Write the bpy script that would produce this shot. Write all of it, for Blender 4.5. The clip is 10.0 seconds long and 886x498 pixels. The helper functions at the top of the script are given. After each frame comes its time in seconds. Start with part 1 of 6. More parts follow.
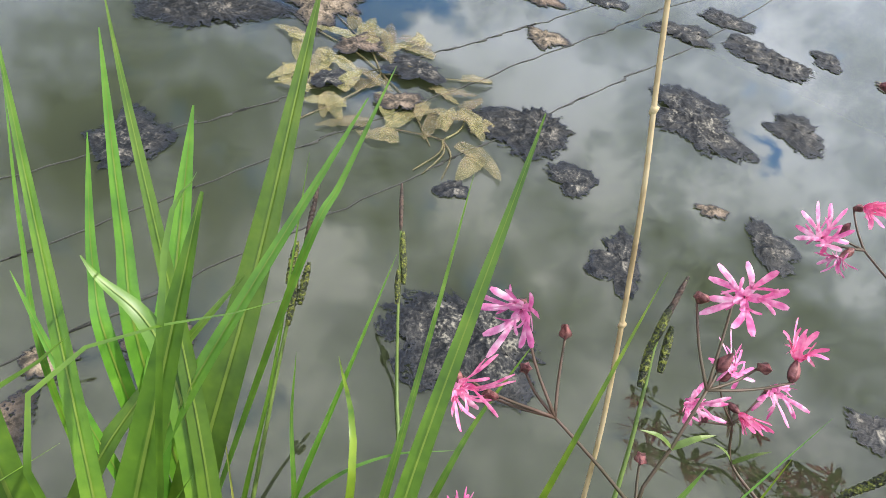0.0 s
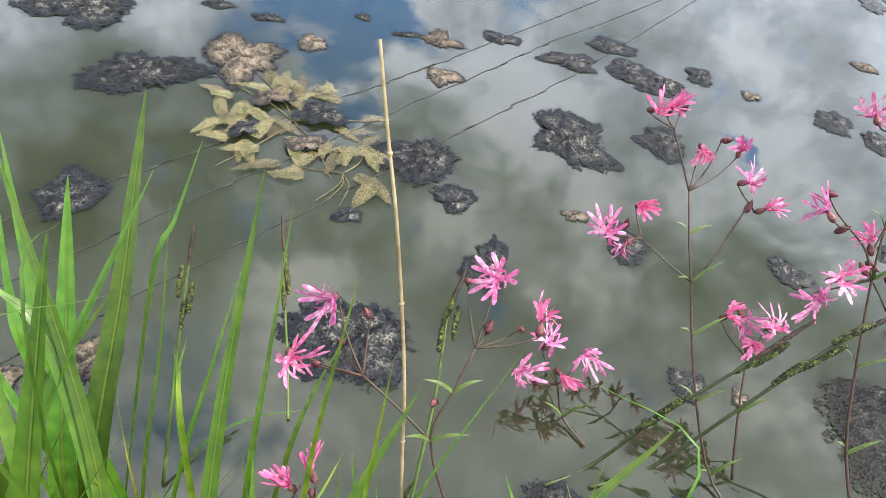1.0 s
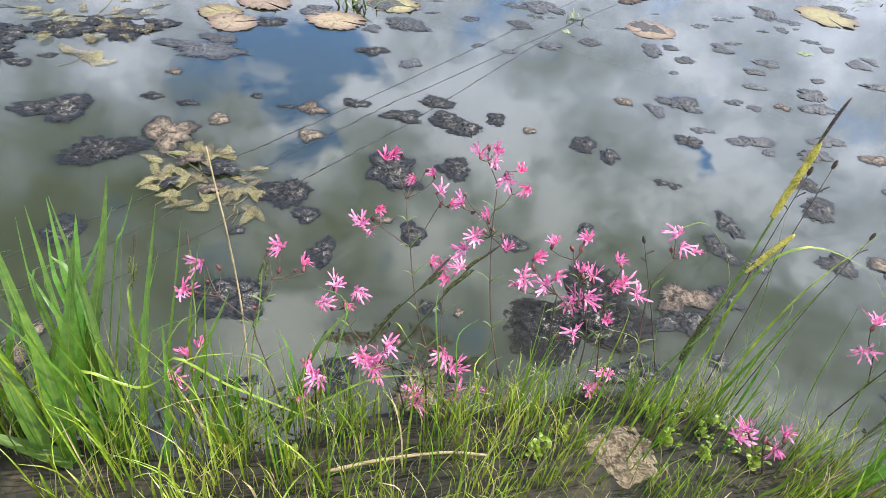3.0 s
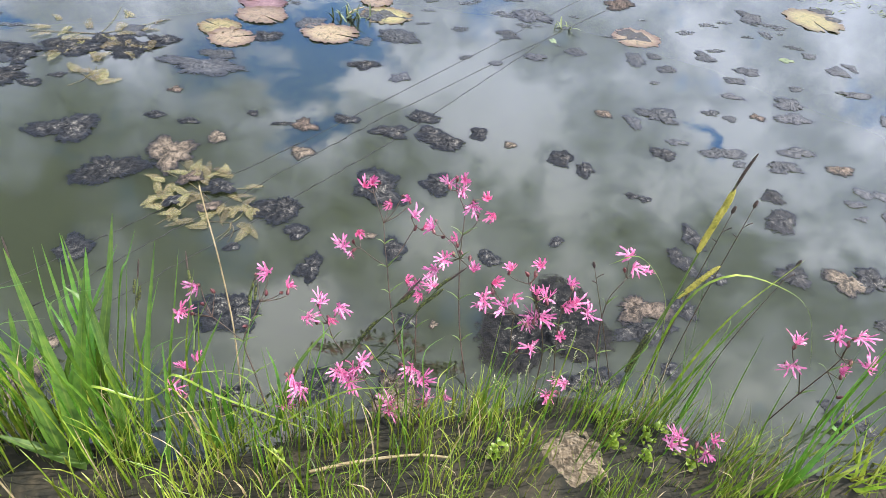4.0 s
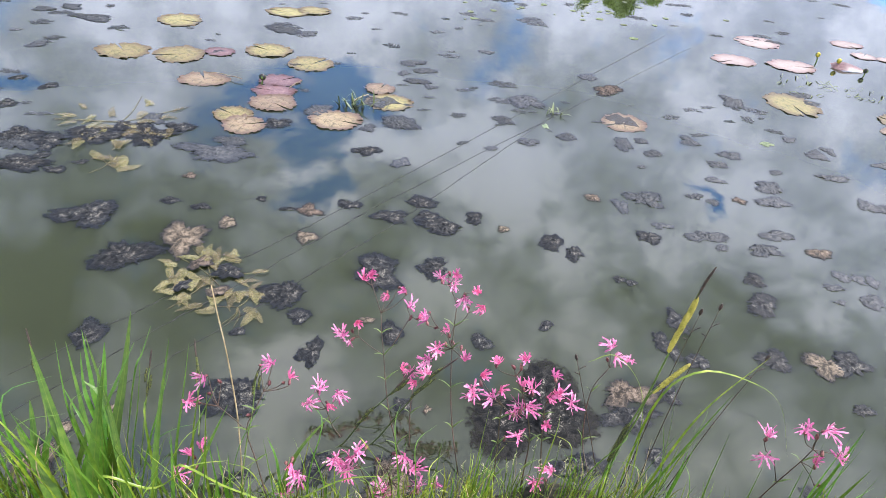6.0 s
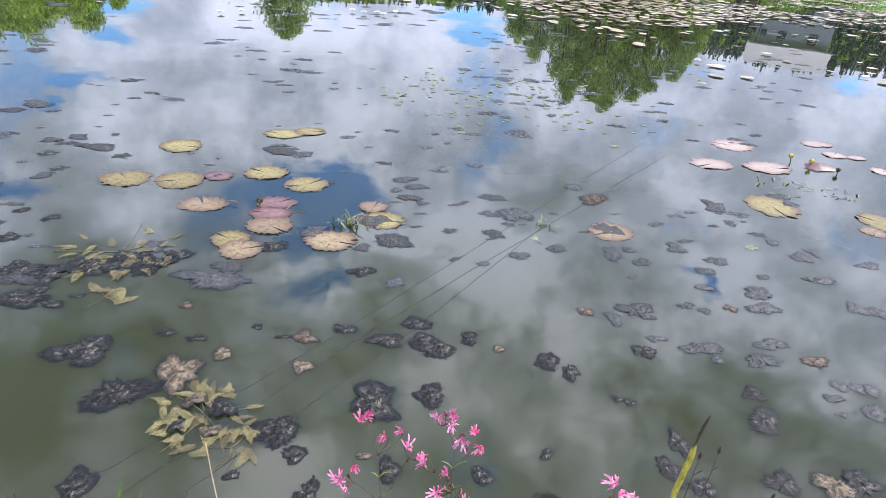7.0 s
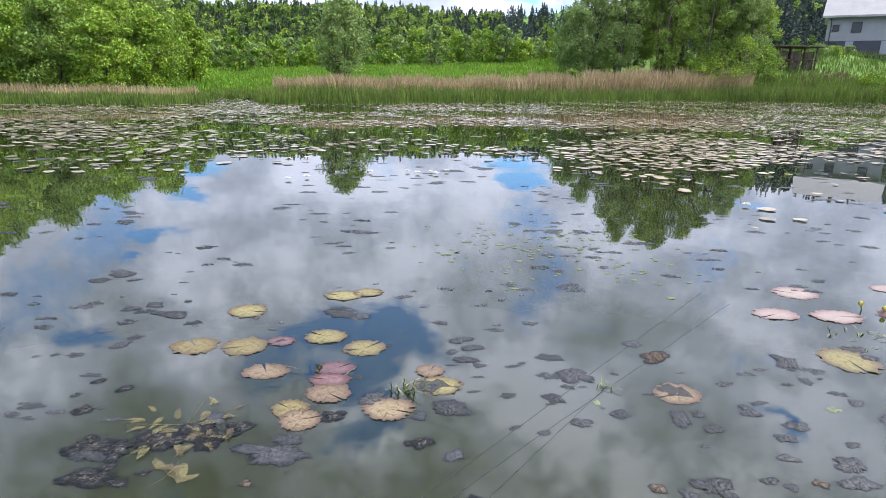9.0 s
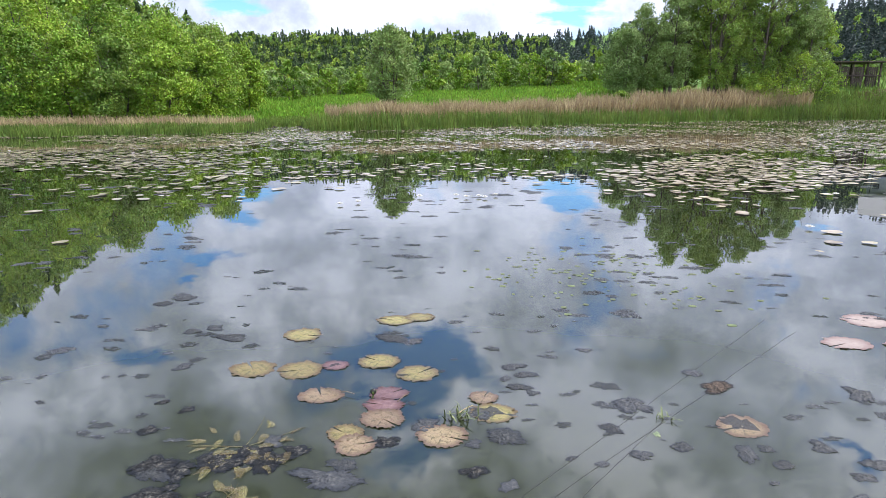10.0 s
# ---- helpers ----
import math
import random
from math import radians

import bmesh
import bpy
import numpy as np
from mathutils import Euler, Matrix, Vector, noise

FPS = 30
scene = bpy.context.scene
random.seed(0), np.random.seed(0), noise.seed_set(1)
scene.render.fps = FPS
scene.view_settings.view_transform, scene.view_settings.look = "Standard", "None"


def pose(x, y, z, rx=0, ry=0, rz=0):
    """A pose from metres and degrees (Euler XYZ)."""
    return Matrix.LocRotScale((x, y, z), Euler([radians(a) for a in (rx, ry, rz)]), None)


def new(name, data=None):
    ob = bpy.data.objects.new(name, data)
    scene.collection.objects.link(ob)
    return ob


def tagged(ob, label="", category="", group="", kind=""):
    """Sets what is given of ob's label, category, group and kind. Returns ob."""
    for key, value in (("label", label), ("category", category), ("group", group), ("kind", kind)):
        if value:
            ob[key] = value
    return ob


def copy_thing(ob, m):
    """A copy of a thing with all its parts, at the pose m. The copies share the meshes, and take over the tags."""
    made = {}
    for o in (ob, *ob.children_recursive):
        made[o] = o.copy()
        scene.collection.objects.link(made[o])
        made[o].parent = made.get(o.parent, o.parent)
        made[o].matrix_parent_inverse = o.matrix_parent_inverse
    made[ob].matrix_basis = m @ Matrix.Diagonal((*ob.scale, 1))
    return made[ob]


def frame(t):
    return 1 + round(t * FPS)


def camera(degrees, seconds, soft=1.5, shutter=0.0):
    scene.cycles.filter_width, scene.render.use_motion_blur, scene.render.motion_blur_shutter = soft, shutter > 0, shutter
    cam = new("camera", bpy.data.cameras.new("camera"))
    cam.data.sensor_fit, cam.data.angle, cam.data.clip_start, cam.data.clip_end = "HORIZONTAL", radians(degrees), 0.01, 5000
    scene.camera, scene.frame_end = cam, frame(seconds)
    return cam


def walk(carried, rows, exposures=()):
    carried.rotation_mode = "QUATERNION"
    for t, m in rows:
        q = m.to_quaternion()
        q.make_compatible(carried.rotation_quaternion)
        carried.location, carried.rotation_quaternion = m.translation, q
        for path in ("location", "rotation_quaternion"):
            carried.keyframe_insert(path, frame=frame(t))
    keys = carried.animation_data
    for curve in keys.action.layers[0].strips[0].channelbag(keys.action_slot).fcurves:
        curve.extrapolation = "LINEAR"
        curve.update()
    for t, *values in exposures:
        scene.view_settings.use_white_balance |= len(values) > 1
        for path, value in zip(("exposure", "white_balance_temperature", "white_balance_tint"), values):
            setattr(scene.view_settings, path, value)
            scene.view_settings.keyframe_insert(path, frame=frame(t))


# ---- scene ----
# camera: seconds, place, yaw, pitch, roll (degrees)
PATH = [
    (0, -0.3039, 0.5431, 0.4424, -9.693, -46.864, -15.137),
    (0.5, -0.2988, 0.5056, 0.5157, -7.352, -46.317, -12.372),
    (1, -0.2008, 0.4487, 0.5432, -10.542, -44.526, -11.191),
    (1.5, -0.1047, 0.3822, 0.5904, -13.129, -44.282, -10.014),
    (2, -0.0451, 0.2894, 0.6420, -13.827, -43.013, -9.002),
    (2.5, -0.0414, 0.1075, 0.7642, -13.801, -41.021, -8.484),
    (3.8, 0.0437, -0.0259, 1.0011, -12.914, -43.159, -7.926),
    (4, 0.0412, -0.0315, 1.0170, -12.860, -43.212, -7.844),
    (4.5, 0.0436, -0.0320, 1.0513, -12.674, -42.392, -8.112),
    (5, 0.0475, -0.0418, 1.0819, -12.242, -41.173, -7.763),
    (5.2, 0.0414, -0.0436, 1.0969, -12.326, -41.338, -8.152),
    (6.3, 0.0498, -0.0525, 1.1590, -11.132, -35.394, -6.662),
    (6.5, 0.0459, -0.0344, 1.1860, -11.100, -33.763, -6.120),
    (7, 0.0499, -0.0126, 1.2323, -10.917, -29.053, -4.934),
    (7.5, 0.0520, 0.0011, 1.2760, -11.156, -24.796, -4.976),
    (8, 0.0567, -0.0017, 1.3146, -10.643, -20.614, -4.910),
    (8.5, 0.0469, -0.0038, 1.3293, -8.280, -17.603, -2.405),
    (9, 0.0294, 0.0018, 1.3468, -4.714, -15.919, -1.223),
    (9.5, 0.0132, 0.0015, 1.3584, -2.135, -14.804, -0.513),
    (10, 0.0008, 0.0001, 1.3603, 0.002, -13.739, 0.020),
]


def stand(x, y, z, yaw, pitch, roll):
    return pose(x, y, z, 0, 0, yaw) @ pose(0, 0, 0, 90 + pitch) @ pose(0, 0, 0, 0, 0, -roll)


cam = camera(73.5, 10.0, soft=0.65)
walk(cam, [(r[0], stand(*r[1:])) for r in PATH], [(0, 1.14, 6600, 10), (2.5, 1.17, 6370, 12), (5, 1.17, 6180, 15), (7, 0.90, 6150, 16), (10, 0.70, 6230, 14)])


# world and light
SUN_AZ, SUN_EL = 84.0, 52.0   # degrees right of straight ahead, height above the horizon
EYE = 1.36


def build_world():
    w = bpy.data.worlds.new("sky")
    scene.world = w
    w.use_nodes = True
    nt = w.node_tree
    N, L = nt.nodes, nt.links

    def math_node(op, a, b=None, clamp=False):
        n = N.new("ShaderNodeMath")
        n.operation, n.use_clamp = op, clamp
        for k, v in enumerate((a, b)):
            if v is None:
                continue
            if isinstance(v, (int, float)):
                n.inputs[k].default_value = v
            else:
                L.new(v, n.inputs[k])
        return n.outputs[0]

    bg = N["Background"]
    sky = N.new("ShaderNodeTexSky")
    sky.sky_type = "NISHITA"
    sky.sun_disc = False
    sky.sun_elevation, sky.sun_rotation = radians(SUN_EL), radians(SUN_AZ)
    sky.air_density, sky.dust_density, sky.ozone_density = 1.3, 0.2, 3.0
    bg.inputs["Strength"].default_value = 0.15
    deep_blue = N.new("ShaderNodeMix")
    deep_blue.data_type, deep_blue.blend_type = "RGBA", "MULTIPLY"
    deep_blue.inputs["Factor"].default_value = 1.0
    deep_blue.inputs[7].default_value = (0.52, 0.78, 1.12, 1)
    L.new(sky.outputs[0], deep_blue.inputs[6])
    L.new(deep_blue.outputs[2], bg.inputs["Color"])
    # clouds on a flat layer above the place
    co = N.new("ShaderNodeTexCoord")
    sep = N.new("ShaderNodeSeparateXYZ")
    L.new(co.outputs["Generated"], sep.inputs[0])
    up = math_node("ADD", math_node("MAXIMUM", sep.outputs[2], 0.0), 0.12)
    flat = N.new("ShaderNodeCombineXYZ")
    L.new(math_node("DIVIDE", sep.outputs[0], up), flat.inputs[0])
    L.new(math_node("DIVIDE", sep.outputs[1], up), flat.inputs[1])

    def noise_node(scale, detail, rough, shift, distort=0.0):
        m = N.new("ShaderNodeMapping")
        m.inputs["Location"].default_value = shift
        L.new(co.outputs["Generated"], m.inputs["Vector"])
        n = N.new("ShaderNodeTexNoise")
        n.inputs["Scale"].default_value = scale
        n.inputs["Detail"].default_value = detail
        n.inputs["Roughness"].default_value = rough
        n.inputs["Distortion"].default_value = distort
        L.new(m.outputs[0], n.inputs["Vector"])
        return n.outputs[0]

    big = noise_node(5.0, 10, 0.58, (3.1, 1.4, 0.0), 0.0)
    # ragged edges for the gaps and bodies
    ragged = N.new("ShaderNodeTexNoise")
    ragged.inputs["Scale"].default_value, ragged.inputs["Detail"].default_value, ragged.inputs["Roughness"].default_value = 3.2, 8, 0.6
    L.new(flat.outputs[0], ragged.inputs["Vector"])
    mid = N.new("ShaderNodeVectorMath")
    mid.operation = "SUBTRACT"
    L.new(ragged.outputs["Color"], mid.inputs[0])
    mid.inputs[1].default_value = (0.5, 0.5, 0.5)
    torn = N.new("ShaderNodeVectorMath")
    torn.operation = "MULTIPLY_ADD"
    L.new(mid.outputs[0], torn.inputs[0])
    torn.inputs[1].default_value = (0.5, 0.7, 0.0)
    L.new(flat.outputs[0], torn.inputs[2])
    # gaps of open sky in the layer: place on the layer, size, depth
    field = big
    for gx, gy, size, deep in SKY_GAPS:
        d = N.new("ShaderNodeVectorMath")
        d.operation = "DISTANCE"
        L.new(torn.outputs[0], d.inputs[0])
        d.inputs[1].default_value = (gx, gy, 0.0)
        near = math_node("SUBTRACT", 1.0, math_node("DIVIDE", d.outputs["Value"], size), True)
        field = math_node("SUBTRACT", field, math_node("MULTIPLY", near, deep))
    cov = N.new("ShaderNodeValToRGB")
    cov.color_ramp.elements[0].position, cov.color_ramp.elements[1].position = 0.29, 0.43
    L.new(field, cov.inputs[0])
    # thick and thin parts of the clouds
    body = noise_node(7.0, 12, 0.62, (7.3, 2.2, 0.0), 0.0)
    for gx, gy, size, deep in CLOUD_BODY:
        d = N.new("ShaderNodeVectorMath")
        d.operation = "DISTANCE"
        L.new(torn.outputs[0], d.inputs[0])
        d.inputs[1].default_value = (gx, gy, 0.0)
        near = math_node("SUBTRACT", 1.0, math_node("DIVIDE", d.outputs["Value"], size), True)
        body = math_node("ADD", body, math_node("MULTIPLY", near, deep))
    # thin and even low down, broken higher up
    broken = N.new("ShaderNodeMapRange")
    broken.inputs["From Min"].default_value, broken.inputs["From Max"].default_value = 0.28, 0.62
    broken.inputs["To Min"].default_value, broken.inputs["To Max"].default_value = 0.5, 1.05
    L.new(sep.outputs[2], broken.inputs["Value"])
    calm = N.new("ShaderNodeMapRange")
    calm.inputs["From Min"].default_value, calm.inputs["From Max"].default_value = 0.58, 0.84
    calm.inputs["To Min"].default_value, calm.inputs["To Max"].default_value = 1.0, 0.38
    L.new(sep.outputs[2], calm.inputs["Value"])
    body = math_node("ADD", math_node("MULTIPLY", math_node("SUBTRACT", body, 0.53), math_node("MULTIPLY", broken.outputs[0], calm.outputs[0])), 0.53)
    tone = N.new("ShaderNodeValToRGB")
    els = tone.color_ramp.elements
    els[0].position, els[0].color = 0.24, (0.11, 0.125, 0.135, 1)
    els[1].position, els[1].color = 0.70, (0.93, 0.99, 1.18, 1)
    for at, c in ((0.37, (0.26, 0.295, 0.36, 1)), (0.49, (0.49, 0.545, 0.68, 1)), (0.58, (0.84, 0.90, 1.06, 1))):
        els.new(at).color = c
    L.new(body, tone.inputs[0])
    bgc = N.new("ShaderNodeBackground")
    # clouds are brighter high up, towards the sun
    lift = N.new("ShaderNodeMapRange")
    lift.inputs["From Max"].default_value = 0.42
    lift.inputs["To Min"].default_value, lift.inputs["To Max"].default_value = CLOUD * 0.55, CLOUD
    L.new(sep.outputs[2], lift.inputs["Value"])
    L.new(lift.outputs[0], bgc.inputs["Strength"])
    warm = N.new("ShaderNodeMapRange")
    warm.inputs["From Min"].default_value, warm.inputs["From Max"].default_value = 0.45, 0.72
    L.new(sep.outputs[2], warm.inputs["Value"])
    hue = N.new("ShaderNodeMix")
    hue.data_type, hue.blend_type = "RGBA", "MULTIPLY"
    L.new(warm.outputs[0], hue.inputs["Factor"])
    L.new(tone.outputs[0], hue.inputs[6])
    hue.inputs[7].default_value = (1.06, 1.0, 0.86, 1)
    L.new(hue.outputs[2], bgc.inputs["Color"])
    mix = N.new("ShaderNodeMixShader")
    L.new(cov.outputs[0], mix.inputs[0])
    L.new(bg.outputs[0], mix.inputs[1])
    L.new(bgc.outputs[0], mix.inputs[2])
    L.new(mix.outputs[0], N["World Output"].inputs["Surface"])


CLOUD = 1.42
SKY_GAPS = [
    (-0.07, 1.78, 0.26, 0.42), (-0.10, 1.44, 0.17, 0.36), (-0.07, 1.21, 0.11, 0.26), (-1.03, 2.60, 0.12, 0.22), (-0.86, 1.66, 0.15, 0.30), (-1.0, 2.25, 0.07, 0.2),
    (0.72, 3.45, 0.26, 0.28), (-1.05, 3.10, 0.15, 0.2), (1.83, 2.87, 0.17, 0.26), (-1.16, 3.60, 0.28, 0.26), (0.74, 3.85, 0.3, 0.3), (0.95, 1.23, 0.09, 0.34), (2.46, 2.60, 0.22, 0.26), (0.76, 0.66, 0.24, -0.3), (0.94, 0.67, 0.2, -0.3),
]
CLOUD_BODY = [
    (0.62, 2.25, 0.42, -0.09), (0.76, 1.80, 0.26, -0.09), (0.05, 1.00, 0.26, -0.15), (0.12, 0.74, 0.26, -0.16), (0.81, 0.92, 0.12, -0.14), (-0.54, 1.26, 0.36, -0.15), (-0.52, 0.93, 0.30, -0.18), (-0.25, 0.85, 0.20, -0.14),
    (0.55, 0.70, 0.26, -0.16), (1.17, 1.46, 0.20, -0.08), (0.86, 1.46, 0.14, -0.07), (0.92, 0.60, 0.20, -0.15), (0.60, 0.86, 0.08, -0.10), (-0.42, 0.60, 0.30, -0.16), (0.2, 0.5, 0.35, -0.16),
    (0.32, 1.26, 0.22, 0.15), (0.08, 2.25, 0.30, 0.12), (1.08, 1.93, 0.26, 0.13), (0.47, 0.90, 0.13, 0.09), (1.12, 0.95, 0.20, 0.15), (1.03, 0.76, 0.12, 0.14), (0.38, 0.77, 0.06, 0.14), (-0.40, 2.32, 0.32, 0.12),
    (-0.70, 2.12, 0.26, 0.10), (1.40, 2.50, 0.35, 0.12), (-0.12, 0.68, 0.13, 0.32), (0.42, 1.40, 0.22, 0.12), (0.15, 1.50, 0.14, 0.12), (0.84, 1.03, 0.17, 0.15), (-0.14, 1.30, 0.09, 0.14), (-0.45, 1.12, 0.50, -0.13), (0.99, 0.91, 0.13, 0.13), (0.98, 0.72, 0.12, 0.13), (1.07, 0.82, 0.13, 0.12), (0.90, 0.93, 0.10, 0.12), (1.73, 1.90, 0.25, -0.10), (-0.80, 1.75, 0.25, -0.10), (0.01, 1.15, 0.12, 0.10), (0.15, 1.48, 0.14, 0.10), (-0.80, 1.22, 0.36, -0.12), (0.40, 1.02, 0.22, -0.08), (1.42, 1.66, 0.28, -0.08), (-0.6, 3.0, 0.5, 0.14), (-0.1, 3.6, 0.6, 0.12), (0.75, 1.75, 0.40, -0.10), (1.15, 2.05, 0.35, -0.08), (0.55, 2.3, 0.3, -0.08), (-0.40, 1.62, 0.25, -0.10), (0.3, 3.2, 0.7, 0.12), (-0.5, 3.6, 0.5, 0.12),
]
build_world()
sun = new("sun", bpy.data.lights.new("sun", "SUN"))
sun.data.energy, sun.data.angle, sun.data.color = 2.7, radians(0.6), (1.0, 0.95, 0.87)
sun.matrix_world = pose(0, 0, 20, 0, 0, -SUN_AZ) @ pose(0, 0, 0, -(90 - SUN_EL), 0, 0)


# materials
def graph(name):
    m = bpy.data.materials.new(name)
    m.use_nodes = True
    return m, m.node_tree.nodes, m.node_tree.links, m.node_tree.nodes["Principled BSDF"]


def speckled(name, cols, scale=40.0, rough=0.7, bump=0.4, fine=220.0, glow=0.0, spread=0.0, spec=0.5, metal=0.0, stops=None, island=False, tint=0.0, rim=None, fray=False):
    """Two scales of noise between the colours; glow: share of light let through; spread: how far single pieces differ."""
    m, N, L, b = graph(name)
    co = N.new("ShaderNodeTexCoord")
    n = N.new("ShaderNodeTexNoise")
    n.inputs["Scale"].default_value, n.inputs["Detail"].default_value = scale, 6
    n.inputs["Roughness"].default_value = 0.62
    L.new(co.outputs["Object"], n.inputs["Vector"])
    n2 = N.new("ShaderNodeTexNoise")
    n2.inputs["Scale"].default_value, n2.inputs["Detail"].default_value = fine, 3
    L.new(co.outputs["Object"], n2.inputs["Vector"])
    mx = N.new("ShaderNodeMix")
    mx.inputs["Factor"].default_value = 0.4
    L.new(n.outputs[0], mx.inputs["A"])
    L.new(n2.outputs[0], mx.inputs["B"])
    r = N.new("ShaderNodeValToRGB")
    els = r.color_ramp.elements
    stops = stops or [0.34 + 0.32 * k / (len(cols) - 1) for k in range(len(cols))]
    for k, c in enumerate(cols):
        e = els[k] if k < 2 else els.new(stops[k])
        e.position, e.color = stops[k], (*c, 1)
    L.new(mx.outputs["Result"], r.inputs[0])
    out = r.outputs[0]
    if spread:
        if island:
            rnd = N.new("ShaderNodeNewGeometry").outputs["Random Per Island"]
        else:
            rnd = N.new("ShaderNodeObjectInfo").outputs["Random"]
        hs = N.new("ShaderNodeHueSaturation")
        mr = N.new("ShaderNodeMapRange")
        mr.inputs["To Min"].default_value, mr.inputs["To Max"].default_value = 1 - spread, 1 + spread
        L.new(rnd, mr.inputs["Value"])
        L.new(mr.outputs[0], hs.inputs["Value"])
        mh = N.new("ShaderNodeMapRange")
        mh.inputs["To Min"].default_value, mh.inputs["To Max"].default_value = 0.5 - spread * 0.05, 0.5 + spread * 0.05
        L.new(rnd, mh.inputs["Value"])
        L.new(mh.outputs[0], hs.inputs["Hue"])
        L.new(out, hs.inputs["Color"])
        out = hs.outputs[0]
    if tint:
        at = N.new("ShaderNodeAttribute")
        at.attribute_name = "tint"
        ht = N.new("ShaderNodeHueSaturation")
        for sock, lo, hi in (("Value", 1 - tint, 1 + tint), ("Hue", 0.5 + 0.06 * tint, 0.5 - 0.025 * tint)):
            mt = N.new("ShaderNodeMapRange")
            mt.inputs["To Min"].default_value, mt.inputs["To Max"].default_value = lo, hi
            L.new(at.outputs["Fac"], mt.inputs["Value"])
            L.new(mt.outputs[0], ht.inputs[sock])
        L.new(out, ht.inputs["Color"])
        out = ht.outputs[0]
    edge = None
    if rim or fray:
        at = N.new("ShaderNodeAttribute")
        at.attribute_name = "edge"
        ad = N.new("ShaderNodeMath")
        ad.operation = "MULTIPLY_ADD"
        ad.inputs[1].default_value = 1.6 if fray else 0.75
        L.new(mx.outputs["Result"], ad.inputs[0])
        L.new(at.outputs["Fac"], ad.inputs[2])
        edge = N.new("ShaderNodeMapRange")
        lo, hi = (1.70, 1.78) if fray else (0.97, 1.30)
        edge.inputs["From Min"].default_value, edge.inputs["From Max"].default_value = lo, hi
        L.new(ad.outputs[0], edge.inputs["Value"])
        if rim and fray:
            skirt = N.new("ShaderNodeMapRange")
            skirt.inputs["From Min"].default_value, skirt.inputs["From Max"].default_value = 1.54, 1.70
            L.new(ad.outputs[0], skirt.inputs["Value"])
        if rim:
            mr2 = N.new("ShaderNodeMix")
            mr2.data_type = "RGBA"
            L.new((skirt if fray else edge).outputs[0], mr2.inputs["Factor"])
            L.new(out, mr2.inputs[6])
            mr2.inputs[7].default_value = (*rim, 1)
            out = mr2.outputs[2]
    L.new(out, b.inputs["Base Color"])
    if fray:
        inv = N.new("ShaderNodeMath")
        inv.operation = "SUBTRACT"
        inv.inputs[0].default_value = 1.0
        L.new(edge.outputs[0], inv.inputs[1])
        L.new(inv.outputs[0], b.inputs["Alpha"])
    b.inputs["Roughness"].default_value = rough
    b.inputs["Specular IOR Level"].default_value = spec
    b.inputs["Metallic"].default_value = metal
    if bump:
        bp = N.new("ShaderNodeBump")
        bp.inputs["Strength"].default_value, bp.inputs["Distance"].default_value = bump, 0.004
        L.new(mx.outputs["Result"], bp.inputs["Height"])
        L.new(bp.outputs[0], b.inputs["Normal"])
    if glow:
        t = N.new("ShaderNodeBsdfTranslucent")
        L.new(out, t.inputs["Color"])
        ms = N.new("ShaderNodeMixShader")
        ms.inputs[0].default_value = glow
        L.new(b.outputs[0], ms.inputs[1])
        L.new(t.outputs[0], ms.inputs[2])
        L.new(ms.outputs[0], N["Material Output"].inputs["Surface"])
    return m


def water_material():
    m, N, L, b = graph("pond_water")
    co = N.new("ShaderNodeTexCoord")
    n = N.new("ShaderNodeTexNoise")
    n.inputs["Scale"].default_value, n.inputs["Detail"].default_value = 0.35, 5
    L.new(co.outputs["Object"], n.inputs["Vector"])
    r = N.new("ShaderNodeValToRGB")
    r.color_ramp.elements[0].position, r.color_ramp.elements[0].color = 0.3, (0.022, 0.028, 0.0128, 1)
    r.color_ramp.elements[1].position, r.color_ramp.elements[1].color = 0.7, (0.031, 0.038, 0.018, 1)
    L.new(n.outputs[0], r.inputs[0])
    L.new(r.outputs[0], b.inputs["Base Color"])
    b.inputs["Roughness"].default_value = 0.015
    b.inputs["IOR"].default_value = 1.7
    # light spreads in the turbid water
    b.subsurface_method = "BURLEY"
    b.inputs["Subsurface Weight"].default_value = 1.0
    b.inputs["Subsurface Radius"].default_value = (1.0, 1.0, 0.8)
    b.inputs["Subsurface Scale"].default_value = 0.12
    # faint swell
    w = N.new("ShaderNodeTexNoise")
    w.inputs["Scale"].default_value, w.inputs["Detail"].default_value = 1.6, 2
    L.new(co.outputs["Object"], w.inputs["Vector"])
    bp = N.new("ShaderNodeBump")
    bp.inputs["Strength"].default_value, bp.inputs["Distance"].default_value = 0.06, 0.02
    L.new(w.outputs[0], bp.inputs["Height"])
    L.new(bp.outputs[0], b.inputs["Normal"])
    return m


